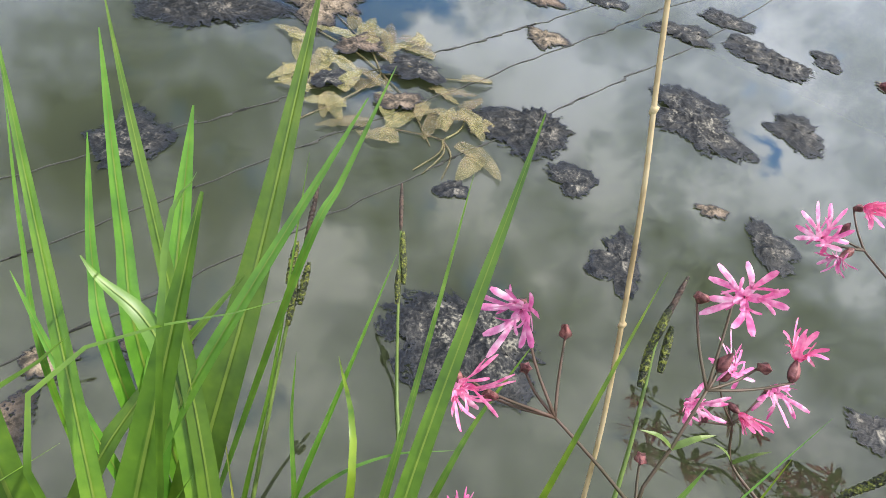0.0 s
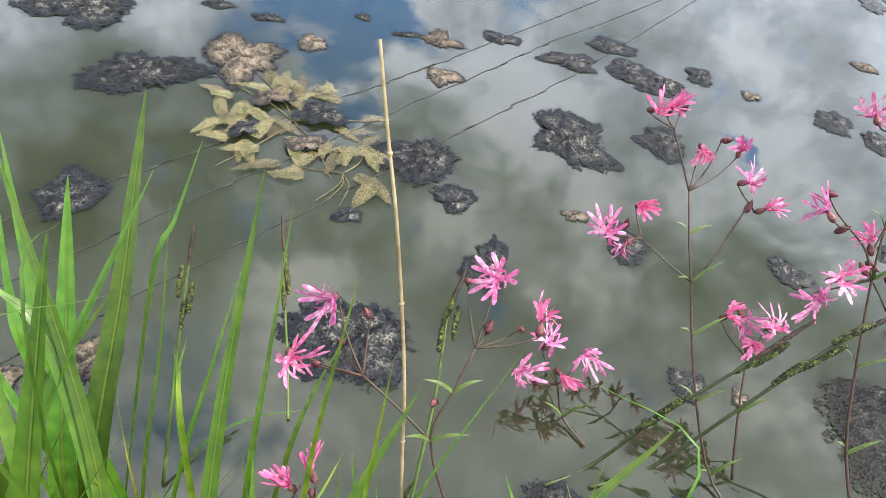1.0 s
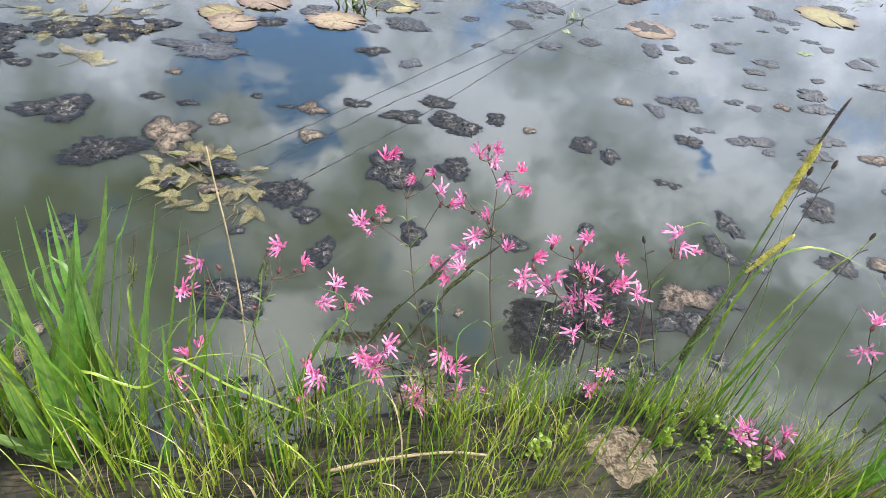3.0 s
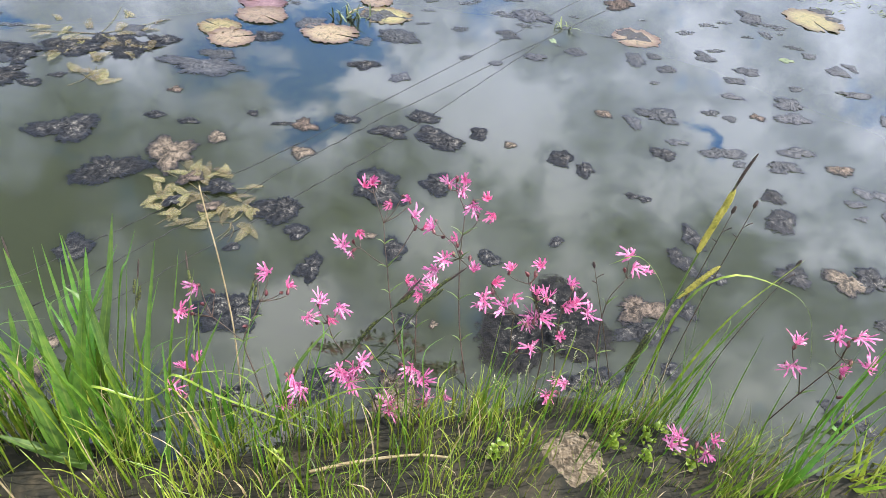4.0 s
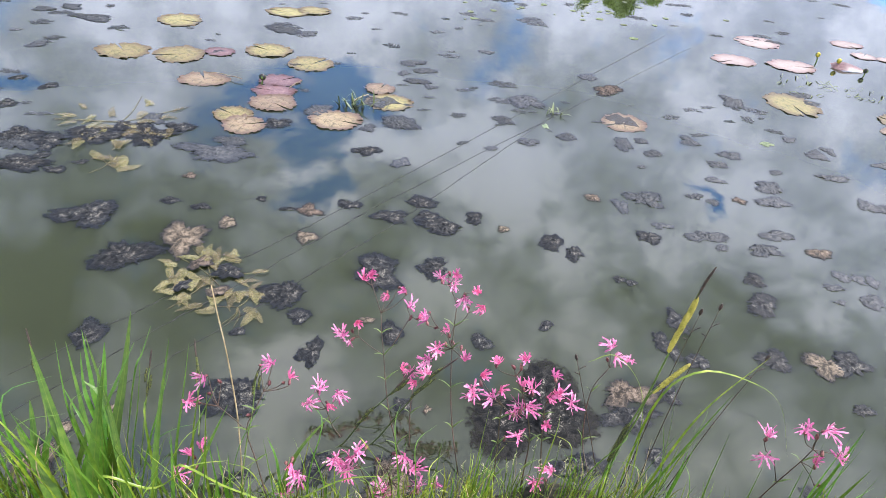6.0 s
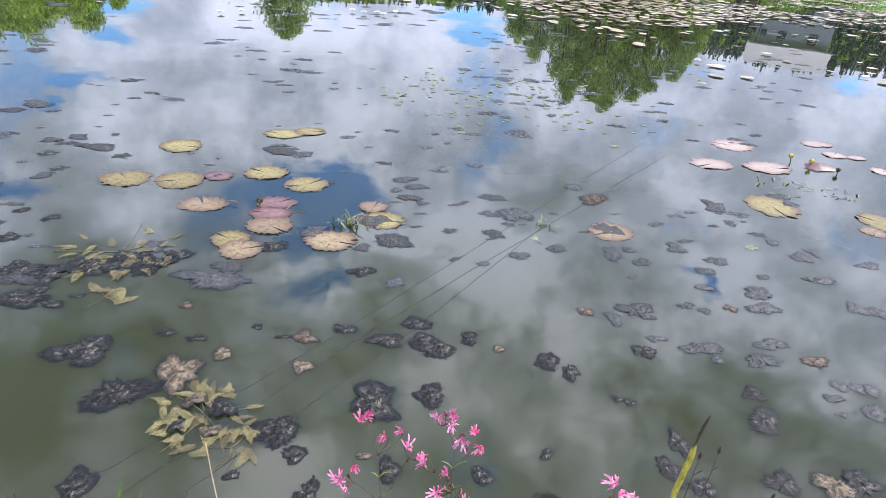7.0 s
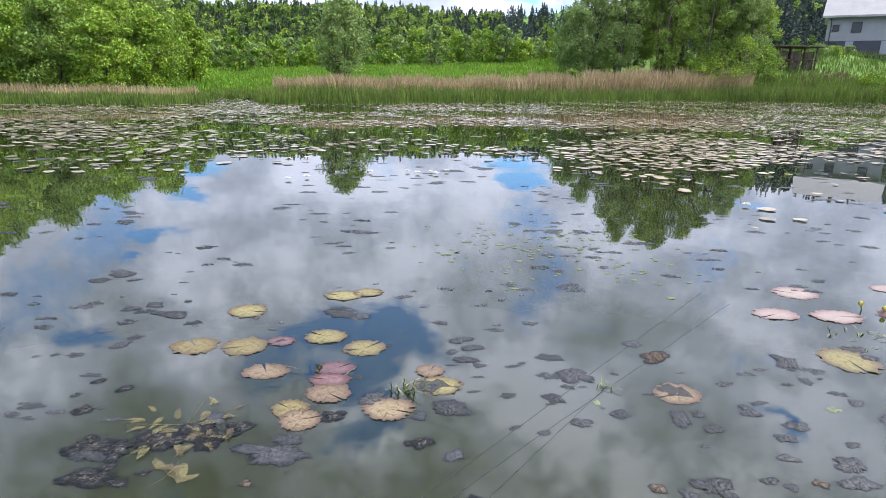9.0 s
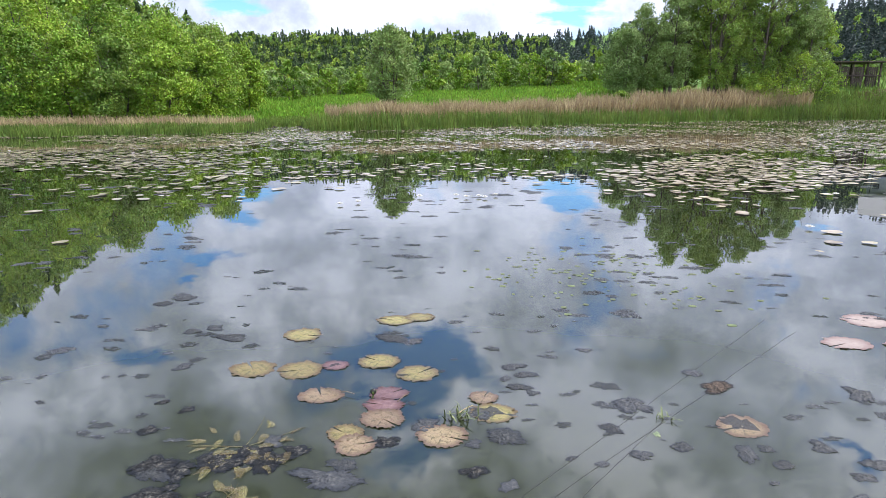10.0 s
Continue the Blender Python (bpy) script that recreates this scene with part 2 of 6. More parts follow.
WATER = water_material()
SOIL = speckled("soil", [(0.007, 0.007, 0.004), (0.017, 0.016, 0.008), (0.05, 0.040, 0.022)], 14, 0.9, 1.0, 80)
MEADOW = speckled("meadow", [(0.05, 0.12, 0.012), (0.10, 0.21, 0.022), (0.18, 0.29, 0.04)], 0.7, 0.9, 0.5, 3.5)
TURF = speckled("turf", [(0.022, 0.030, 0.008), (0.045, 0.068, 0.014), (0.085, 0.105, 0.028), (0.13, 0.115, 0.05)], 5, 0.9, 0.8, 45)
# rim darkens mat edges: sunken fringe plus the shadow there, painted into the colour
ALGAE = [
    speckled("algae_dark", [(0.003, 0.004, 0.005), (0.009, 0.010, 0.012), (0.032, 0.032, 0.031), (0.18, 0.165, 0.14)], 60, 0.45, 1.0, 300, spread=0.3, spec=0.2, stops=[0.41, 0.48, 0.55, 0.64], rim=(0.010, 0.013, 0.020), fray=True),
    speckled("algae_brown", [(0.020, 0.017, 0.014), (0.062, 0.049, 0.037), (0.15, 0.115, 0.085), (0.25, 0.195, 0.15)], 60, 0.7, 1.0, 300, spread=0.25, spec=0.25, stops=[0.41, 0.48, 0.55, 0.66], rim=(0.012, 0.014, 0.020), fray=True),
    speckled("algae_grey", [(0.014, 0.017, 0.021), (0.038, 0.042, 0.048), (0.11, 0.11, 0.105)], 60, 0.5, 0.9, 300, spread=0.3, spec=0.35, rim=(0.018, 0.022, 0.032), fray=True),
    speckled("algae_green", [(0.06, 0.09, 0.05), (0.16, 0.20, 0.11), (0.25, 0.28, 0.17)], 26, 0.7, 0.8, 150, spread=0.2, spec=0.3, fray=True),
    speckled("algae_black", [(0.003, 0.0035, 0.004), (0.008, 0.0085, 0.0085), (0.028, 0.027, 0.024), (0.34, 0.31, 0.26)], 55, 0.45, 1.0, 260, spec=0.12, stops=[0.42, 0.50, 0.57, 0.66], rim=(0.018, 0.017, 0.015), fray=True),
]
ALGAE_FILM = speckled("algae_film", [(0.020, 0.024, 0.03), (0.045, 0.05, 0.058), (0.11, 0.11, 0.11)], 30, 0.6, 0.6, 150, spread=0.4, spec=0.3, island=True)
ALGAE_FILM.node_tree.nodes["Principled BSDF"].inputs["Alpha"].default_value = 0.72
PAD = [
    speckled("pad_yellow", [(0.06, 0.06, 0.018), (0.20, 0.175, 0.05), (0.34, 0.285, 0.115), (0.12, 0.070, 0.040)], 34, 0.42, 0.8, 210, spread=0.2, stops=[0.42, 0.47, 0.54, 0.61], rim=(0.11, 0.075, 0.035)),
    speckled("pad_pinkish", [(0.070, 0.053, 0.026), (0.20, 0.145, 0.078), (0.31, 0.235, 0.145), (0.11, 0.055, 0.040)], 34, 0.42, 0.8, 210, spread=0.2, stops=[0.42, 0.47, 0.54, 0.61], rim=(0.12, 0.075, 0.05)),
    speckled("pad_red", [(0.075, 0.036, 0.040), (0.15, 0.078, 0.082), (0.25, 0.16, 0.15)], 36, 0.4, 0.7, 200, spread=0.15, rim=(0.08, 0.035, 0.035)),
    speckled("pad_pale", [(0.22, 0.16, 0.13), (0.33, 0.25, 0.21), (0.42, 0.34, 0.29)], 30, 0.3, 0.5, 140, spread=0.15, rim=(0.2, 0.12, 0.10)),
]
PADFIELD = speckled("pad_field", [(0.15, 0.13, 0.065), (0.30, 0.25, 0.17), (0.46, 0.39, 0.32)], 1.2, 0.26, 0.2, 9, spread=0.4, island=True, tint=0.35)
CLOD = speckled("clod", [(0.09, 0.068, 0.042), (0.20, 0.155, 0.10), (0.31, 0.25, 0.17)], 30, 0.95, 1.0, 160)
BLADE = speckled("green_blade", [(0.042, 0.115, 0.011), (0.095, 0.21, 0.018), (0.18, 0.31, 0.032)], 5, 0.38, 0, 90, glow=0.22, spread=0.3)
GRASS = speckled("grass", [(0.05, 0.11, 0.008), (0.19, 0.27, 0.020), (0.48, 0.50, 0.075)], 6, 0.34, 0.2, 60, glow=0.25, spread=0.5, island=True)
STRAW = speckled("straw", [(0.24, 0.18, 0.08), (0.42, 0.33, 0.17), (0.52, 0.44, 0.27)], 20, 0.6, 0.4, 90, spread=0.15)
STEM_RED = speckled("red_stem", [(0.040, 0.042, 0.016), (0.060, 0.038, 0.022), (0.095, 0.048, 0.034)], 14, 0.5, 0.3, 120)
STEM_GREEN = speckled("green_stem", [(0.06, 0.10, 0.02), (0.10, 0.16, 0.03), (0.15, 0.20, 0.05)], 14, 0.5, 0.3, 120)
STEM_DARK = speckled("dark_stem", [(0.018, 0.026, 0.008), (0.04, 0.06, 0.014), (0.07, 0.09, 0.02)], 14, 0.5, 0.3, 120)
PETAL = speckled("petal", [(0.46, 0.04, 0.19), (0.64, 0.12, 0.32), (0.78, 0.27, 0.48), (0.87, 0.58, 0.70)], 70, 0.55, 0.2, 260, glow=0.25, spread=0.2, stops=[0.30, 0.43, 0.53, 0.65])
PETAL_DEEP = speckled("petal_deep", [(0.52, 0.05, 0.21), (0.68, 0.13, 0.33), (0.78, 0.29, 0.47), (0.86, 0.6, 0.70)], 80, 0.55, 0.2, 260, glow=0.2, spread=0.2, stops=[0.32, 0.46, 0.58, 0.72])
CALYX = speckled("calyx", [(0.035, 0.014, 0.012), (0.14, 0.038, 0.042), (0.30, 0.12, 0.115)], 260, 0.5, 0.5, 260, spread=0.2)
SPIKE_DARK = speckled("sedge_spike_dark", [(0.015, 0.010, 0.008), (0.045, 0.028, 0.020), (0.12, 0.07, 0.05)], 120, 0.6, 0.9, 420)
SPIKE_GREEN = speckled("sedge_spike_green", [(0.005, 0.006, 0.003), (0.030, 0.042, 0.008), (0.20, 0.22, 0.03)], 260, 0.55, 0.9, 700, stops=[0.42, 0.50, 0.60])
SPIKE_YELLOW = speckled("sedge_spike_yellow", [(0.12, 0.12, 0.02), (0.42, 0.36, 0.05), (0.62, 0.52, 0.12)], 120, 0.55, 0.9, 420)
WEED = speckled("pondweed_leaf", [(0.045, 0.045, 0.018), (0.13, 0.115, 0.045), (0.25, 0.21, 0.10), (0.11, 0.07, 0.04)], 45, 0.5, 0.4, 120, spread=0.35)
WEED.node_tree.nodes["Principled BSDF"].inputs["Alpha"].default_value = 0.5
WEED_GREEN = speckled("green_pondweed", [(0.05, 0.07, 0.02), (0.11, 0.14, 0.045), (0.20, 0.22, 0.09)], 40, 0.5, 0.3, 120, spread=0.3, island=True)
BUD_YELLOW = speckled("yellow_bud", [(0.45, 0.36, 0.03), (0.65, 0.52, 0.05)], 60, 0.4, 0.2, 200)
POD_DARK = speckled("dark_pod", [(0.012, 0.012, 0.010), (0.03, 0.028, 0.02)], 60, 0.4, 0.4, 200)
MIDRIB = speckled("midrib", [(0.10, 0.17, 0.02), (0.20, 0.28, 0.04)], 12, 0.45, 0, 90, glow=0.2)
PALE_SEED = speckled("pale_seed", [(0.40, 0.38, 0.18), (0.60, 0.58, 0.34)], 60, 0.6, 0.2, 200)
CORD = speckled("cord", [(0.02, 0.022, 0.02), (0.05, 0.05, 0.045)], 60, 0.8, 0.5, 300)
WHITE_PETAL = speckled("white_petal", [(0.72, 0.70, 0.66), (0.82, 0.82, 0.79)], 30, 0.5, 0.1, 100, glow=0.2)
YOLK = speckled("stamens", [(0.55, 0.36, 0.05), (0.75, 0.55, 0.10)], 80, 0.6, 0.4, 200)
LEAF_LIGHT = speckled("leaf_light", [(0.105, 0.185, 0.014), (0.225, 0.335, 0.026), (0.37, 0.46, 0.042)], 0.5, 0.6, 0, 3, glow=0.14, spread=0.4, island=True, tint=0.5)
LEAF_WILLOW = speckled("leaf_willow", [(0.14, 0.215, 0.055), (0.235, 0.33, 0.09), (0.34, 0.43, 0.14)], 0.5, 0.6, 0, 3, glow=0.14, spread=0.4, island=True, tint=0.25)
LEAF_MID = speckled("leaf_mid", [(0.095, 0.165, 0.022), (0.20, 0.295, 0.038), (0.32, 0.41, 0.06)], 0.4, 0.6, 0, 3, glow=0.14, spread=0.4, island=True, tint=0.4)
LEAF_DARK = speckled("leaf_conifer", [(0.036, 0.068, 0.025), (0.062, 0.105, 0.035), (0.10, 0.15, 0.05)], 0.4, 0.7, 0, 3, glow=0.15, spread=0.3, island=True, tint=0.4)
# distance haze is mixed into this conifer green as blue
LEAF_HAZE = speckled("leaf_haze_conifer", [(0.032, 0.052, 0.046), (0.050, 0.076, 0.066), (0.07, 0.10, 0.085)], 0.4, 0.7, 0, 3, glow=0.1, spread=0.3, island=True, tint=0.3)
BARK = speckled("bark", [(0.05, 0.04, 0.03), (0.11, 0.09, 0.07), (0.17, 0.14, 0.11)], 5, 0.9, 0.8, 40)
REED_GREEN = speckled("reed_green", [(0.075, 0.135, 0.022), (0.15, 0.225, 0.036), (0.25, 0.32, 0.065)], 0.7, 0.6, 0, 4, glow=0.3, spread=0.35, island=True)
REED_DRY = speckled("reed_dry", [(0.27, 0.205, 0.105), (0.43, 0.335, 0.185), (0.56, 0.455, 0.28)], 0.7, 0.7, 0, 4, glow=0.2, spread=0.3, island=True)
MEADOW_TUFT = speckled("meadow_tuft", [(0.085, 0.175, 0.014), (0.17, 0.31, 0.024), (0.28, 0.42, 0.042)], 0.5, 0.7, 0, 4, glow=0.3, spread=0.35, island=True)
BRUSH = speckled("dry_brush", [(0.10, 0.06, 0.04), (0.20, 0.12, 0.085), (0.30, 0.20, 0.14)], 0.8, 0.8, 0, 5, spread=0.35, island=True)
PLASTER = speckled("plaster", [(0.27, 0.29, 0.33), (0.33, 0.35, 0.39)], 0.8, 0.9, 0.2, 30)
PLINTH = speckled("grey_plinth", [(0.055, 0.06, 0.085), (0.08, 0.085, 0.11)], 0.8, 0.9, 0.2, 30)
ROOF = speckled("roof_sheet", [(0.30, 0.30, 0.31), (0.40, 0.40, 0.41)], 0.8, 0.6, 0.3, 12)
DARKWOOD = speckled("dark_wood", [(0.03, 0.024, 0.018), (0.08, 0.06, 0.045), (0.15, 0.12, 0.09)], 2, 0.85, 0.5, 24, spread=0.3)
DARKFRAME = speckled("dark_frame", [(0.02, 0.02, 0.022), (0.04, 0.04, 0.042)], 4, 0.5, 0.1, 40)
DOORWHITE = speckled("white_door", [(0.26, 0.29, 0.34), (0.32, 0.35, 0.4)], 1, 0.6, 0.1, 20)
GLASS, _n, _l, _b = graph("window_glass")
_b.inputs["Base Color"].default_value = (0.05, 0.06, 0.07, 1)
_b.inputs["Roughness"].default_value = 0.05


# mesh helpers
def link_mesh(name, verts, faces, mats, parent=None, label="", smooth=False):
    me = bpy.data.meshes.new(name)
    me.from_pydata([tuple(v) for v in verts], [], [tuple(f) for f in faces])
    for m in (mats if isinstance(mats, (list, tuple)) else [mats]):
        me.materials.append(m)
    if smooth:
        me.polygons.foreach_set("use_smooth", [True] * len(me.polygons))
    me.update()
    ob = new(name, me)
    if parent is not None:
        ob.parent = parent
    if label:
        ob["label"] = label
    return ob


def hub(name, x, y, z, label, category, group="", kind=""):
    ob = new(name)
    ob.location = (x, y, z)
    ob.empty_display_size = 0.05
    return tagged(ob, label, category, group, kind)


def spline(pts, n):
    """Points along a smooth line through pts."""
    P = [Vector(p) for p in pts]
    P = [P[0] * 2 - P[1]] + P + [P[-1] * 2 - P[-2]]
    out = []
    k = len(P) - 3
    for i in range(n):
        t = i / (n - 1) * k
        a = min(int(t), k - 1)
        f = t - a
        p0, p1, p2, p3 = P[a:a + 4]
        out.append(0.5 * ((2 * p1) + (p2 - p0) * f + (2 * p0 - 5 * p1 + 4 * p2 - p3) * f * f + (3 * p1 - p0 - 3 * p2 + p3) * f ** 3))
    return out


def tube_data(pts, r0, r1, sides=5):
    verts, faces = [], []
    n = len(pts)
    for i, p in enumerate(pts):
        d = (pts[min(i + 1, n - 1)] - pts[max(i - 1, 0)]).normalized()
        a = d.cross(Vector((0.31, 0.95, 0.1))).normalized()
        b = d.cross(a)
        r = r0 + (r1 - r0) * i / (n - 1)
        for k in range(sides):
            t = 2 * math.pi * k / sides
            verts.append(p + (a * math.cos(t) + b * math.sin(t)) * r)
    for i in range(n - 1):
        for k in range(sides):
            k2 = (k + 1) % sides
            faces.append((i * sides + k, i * sides + k2, (i + 1) * sides + k2, (i + 1) * sides + k))
    faces.append(tuple(range(sides))[::-1])
    faces.append(tuple((n - 1) * sides + k for k in range(sides)))
    return verts, faces


def tube(name, pts, r0, r1, mat, parent=None, label="", sides=5, n=9):
    v, f = tube_data(spline(pts, n), r0, r1, sides)
    return link_mesh(name, v, f, mat, parent, label, True)


def ribbon_data(pts, width, n=9, fold=0.25, taper=0.8, side=None):
    """A long leaf: folded along its midrib, widest low down, pointed at the tip."""
    c = spline(pts, n)
    verts, faces = [], []
    for i, p in enumerate(c):
        d = (c[min(i + 1, n - 1)] - c[max(i - 1, 0)]).normalized()
        s = side or Vector((d.y, -d.x, 0.0))
        if s.length < 1e-4:
            s = Vector((1, 0, 0))
        s = (s - d * s.dot(d)).normalized()
        u = s.cross(d)
        t = i / (n - 1)
        w = width * 0.5 * min(1.0, (1 - t) ** taper * 1.35) * (0.75 + 0.25 * min(1, t * 5))
        w = max(w, width * 0.02)
        verts += [p - s * w + u * w * fold, p, p + s * w + u * w * fold]
    for i in range(n - 1):
        a, b = i * 3, i * 3 + 3
        faces += [(a, a + 1, b + 1, b), (a + 1, a + 2, b + 2, b + 1)]
    return verts, faces


def mark(ob, name, values):
    """A number for each vertex, for the material."""
    at = ob.data.attributes.new(name, "FLOAT", "POINT")
    at.data.foreach_set("value", [float(q) for q in values])


def joined(parts):
    verts, faces = [], []
    for v, f in parts:
        k = len(verts)
        verts += list(v)
        faces += [tuple(i + k for i in q) for q in f]
    return verts, faces


def fast_mesh(name, verts, faces, mat):
    """Many like faces from arrays."""
    verts, faces = np.asarray(verts, float), np.asarray(faces, int)
    me = bpy.data.meshes.new(name)
    k = faces.shape[1]
    me.vertices.add(len(verts))
    me.vertices.foreach_set("co", verts.ravel())
    me.loops.add(faces.size)
    me.loops.foreach_set("vertex_index", faces.ravel())
    me.polygons.add(len(faces))
    me.polygons.foreach_set("loop_start", np.arange(0, faces.size, k))
    me.polygons.foreach_set("loop_total", np.full(len(faces), k))
    me.materials.append(mat)
    me.update(calc_edges=True)
    me.validate()
    return new(name, me)


# ground: one sheet with the pond sunk into it
ridge_a = [-1.4, -0.95, -0.8, -0.65, -0.46, -0.36, -0.25, -0.06, 0.15, 0.27, 0.45, 0.8, 1.4]
ridge_t = [0.40, 0.40, 0.36, 0.25, 0.124, 0.120, 0.120, 0.120, 0.106, 0.118, 0.135, 0.17, 0.17]
ridge_r = [95, 95, 95, 100, 110, 130, 170, 180, 200, 260, 200, 170, 160]
ridge_f = [44, 44, 44, 46, 54, 66, 80, 86, 88, 100, 84, 90, 90]


SHORE_A = [-0.75, -0.65, -0.40, -0.31, -0.28, -0.235, -0.215, -0.08, 0.06, 0.20, 0.34, 0.48, 0.72, 0.95]
SHORE_Y = [25.5, 26.0, 28.5, 30.5, 36.5, 37.5, 31.5, 32.2, 36.0, 40.0, 44.5, 49.5, 52.0, 57.0]


def shore_y(a):
    """How far off the water ends, by the direction x / y."""
    return np.interp(a, SHORE_A, SHORE_Y) + 0.25 * np.sin(np.asarray(a) * 40)


def ground_z(x, y):
    x, y = np.asarray(x, float), np.asarray(y, float)
    ys = np.maximum(y, 1.0)
    a = np.clip(x / ys, -1.4, 1.4)
    # far land
    shore = shore_y(a)
    lift = np.interp(a, [-0.4, -0.2, 0.1, 0.25, 0.45, 0.6, 0.9], [1.5, 1.75, 2.8, 3.7, 4.2, 4.7, 5.0])
    run = np.interp(a, [0.25, 0.45, 0.6], [28, 20, 12])
    far = 0.12 + lift * np.clip((y - shore - 2.0) / run, 0, 1)
    foot, top = np.interp(a, ridge_a, ridge_f), np.interp(a, ridge_a, ridge_r)
    rise = np.interp(a, ridge_a, ridge_t) * top + EYE - 4.5 - 1.8
    far = far + np.clip((y - foot) / (top - foot), 0, 1) ** 1.15 * rise
    # near bank
    edge = np.interp(x, [-0.6, 0.0, 0.45, 0.70, 0.95], [0.56, 0.52, 0.54, 0.49, 0.38]) + 0.03 * np.sin(x * 5.0) + 0.02 * np.sin(x * 13.0 + 1)
    near = np.where(y < edge, 0.012 + 0.02 * np.clip(edge - y, 0, 1) + 0.006 * np.sin(x * 31) * np.sin(y * 27), 0.012 - (y - edge) * 0.9)
    bed = np.clip((y - shore) * 0.35, -0.6, 0.12)
    z = np.where(y > shore + 1.0, np.maximum(far, 0.1), np.where(y > 6.0, bed, np.maximum(near, -0.6)))
    side = np.clip((np.abs(x) - 66) * 0.12, 0, 1.2)
    return np.where(np.abs(x) > 66, np.maximum(z, side - 0.3), z)


def build_ground():
    xs = np.concatenate([np.linspace(-420, -60, 30), np.linspace(-58, -3, 90), np.linspace(-2.8, 2.8, 113), np.linspace(3, 58, 90), np.linspace(60, 420, 30)])
    ys = np.concatenate([np.linspace(-120, -4, 12), np.linspace(-3, 0.2, 20), np.linspace(0.25, 1.4, 60), np.linspace(1.6, 23.5, 10), np.linspace(24, 60, 110), np.linspace(61, 280, 76), np.linspace(300, 420, 4)])
    X, Y = np.meshgrid(xs, ys)
    Z = ground_z(X, Y)
    nx, ny = len(xs), len(ys)
    V = np.stack([X, Y, Z], -1).reshape(-1, 3)
    i, j = np.meshgrid(np.arange(nx - 1), np.arange(ny - 1))
    k = (j * nx + i).ravel()
    Fc = np.stack([k, k + 1, k + nx + 1, k + nx], 1)
    ob = fast_mesh("ground", V, Fc, MEADOW)
    ob.data.materials.append(SOIL)
    ob.data.materials.append(TURF)
    mid = V[Fc].mean(1)
    wet = mid[:, 1] < shore_y(np.clip(mid[:, 0] / np.maximum(mid[:, 1], 1.0), -1.4, 1.4))
    ob.data.polygons.foreach_set("material_index", np.where(mid[:, 1] < 0.30, 2, np.where(wet, 1, 0)))
    ob.data.polygons.foreach_set("use_smooth", [True] * len(Fc))
    tagged(ob, "earth bank, pond bed and green meadow rising to hills", "ground", kind="structure")


build_ground()
water = link_mesh("water", [(-70, 0.2, 0), (70, 0.2, 0), (70, 66, 0), (-70, 66, 0)], [(0, 1, 2, 3)], WATER)
tagged(water, "still grey-green pond water mirroring clouds and trees", "pond", kind="structure")

MATS_A = [
    (-0.726, 1.553, 0.188, 0.144, 0),
    (-0.580, 1.355, 0.189, 0.143, 0),
    (-0.435, 1.430, 0.106, 0.159, 1),
    (-0.117, 1.187, 0.145, 0.136, 0),
    (-0.077, 1.086, 0.065, 0.066, 0),
    (-0.224, 1.047, 0.049, 0.038, 0),
    (0.125, 1.268, 0.198, 0.152, 0),
    (0.302, 1.293, 0.102, 0.102, 0),
    (-0.512, 1.634, 0.059, 0.040, 0),
    (-0.417, 1.597, 0.060, 0.039, 0),
    (-0.318, 1.515, 0.055, 0.073, 1),
    (-0.239, 1.647, 0.040, 0.032, 0),
    (-0.146, 1.591, 0.058, 0.024, 0),
    (-0.075, 1.578, 0.080, 0.083, 1),
    (0.052, 1.619, 0.068, 0.074, 0),
    (-0.081, 1.440, 0.068, 0.071, 1),
]
MATS_B = [
    (0.185, 1.550, 0.120, 0.068, 0),
    (0.289, 1.636, 0.110, 0.090, 0),
    (0.361, 1.499, 0.158, 0.101, 0),
    (0.305, 1.555, 0.085, 0.072, 0),
    (0.471, 1.551, 0.070, 0.061, 0),
    (0.563, 1.487, 0.050, 0.041, 1),
    (0.252, 1.905, 0.088, 0.078, 2),
    (0.114, 1.995, 0.106, 0.083, 0),
    (-0.486, 1.786, 0.045, 0.041, 1),
    (0.701, 1.423, 0.080, 0.092, 0),
    (0.759, 1.365, 0.060, 0.083, 0),
    (0.870, 1.233, 0.036, 0.030, 0),
    (0.904, 1.213, 0.036, 0.035, 0),
    (0.587, 1.042, 0.037, 0.035, 0),
    (0.394, 0.979, 0.047, 0.063, 0),
]
MATS_C = [
    (-1.115, 1.990, 0.182, 0.176, 2),
    (-1.008, 1.994, 0.099, 0.124, 0),
    (-1.036, 1.845, 0.182, 0.104, 0),
    (-0.927, 1.804, 0.075, 0.048, 0),
    (-0.990, 1.891, 0.063, 0.046, 0),
    (-0.877, 2.045, 0.159, 0.111, 0),
    (-0.692, 2.073, 0.119, 0.156, 0),
    (-0.710, 2.191, 0.098, 0.094, 2),
    (-0.579, 2.126, 0.115, 0.081, 0),
    (-0.771, 2.067, 0.093, 0.069, 0),
    (-0.426, 1.954, 0.281, 0.135, 2),
    (-0.379, 2.041, 0.131, 0.093, 2),
    (-0.855, 1.854, 0.055, 0.037, 0),
]
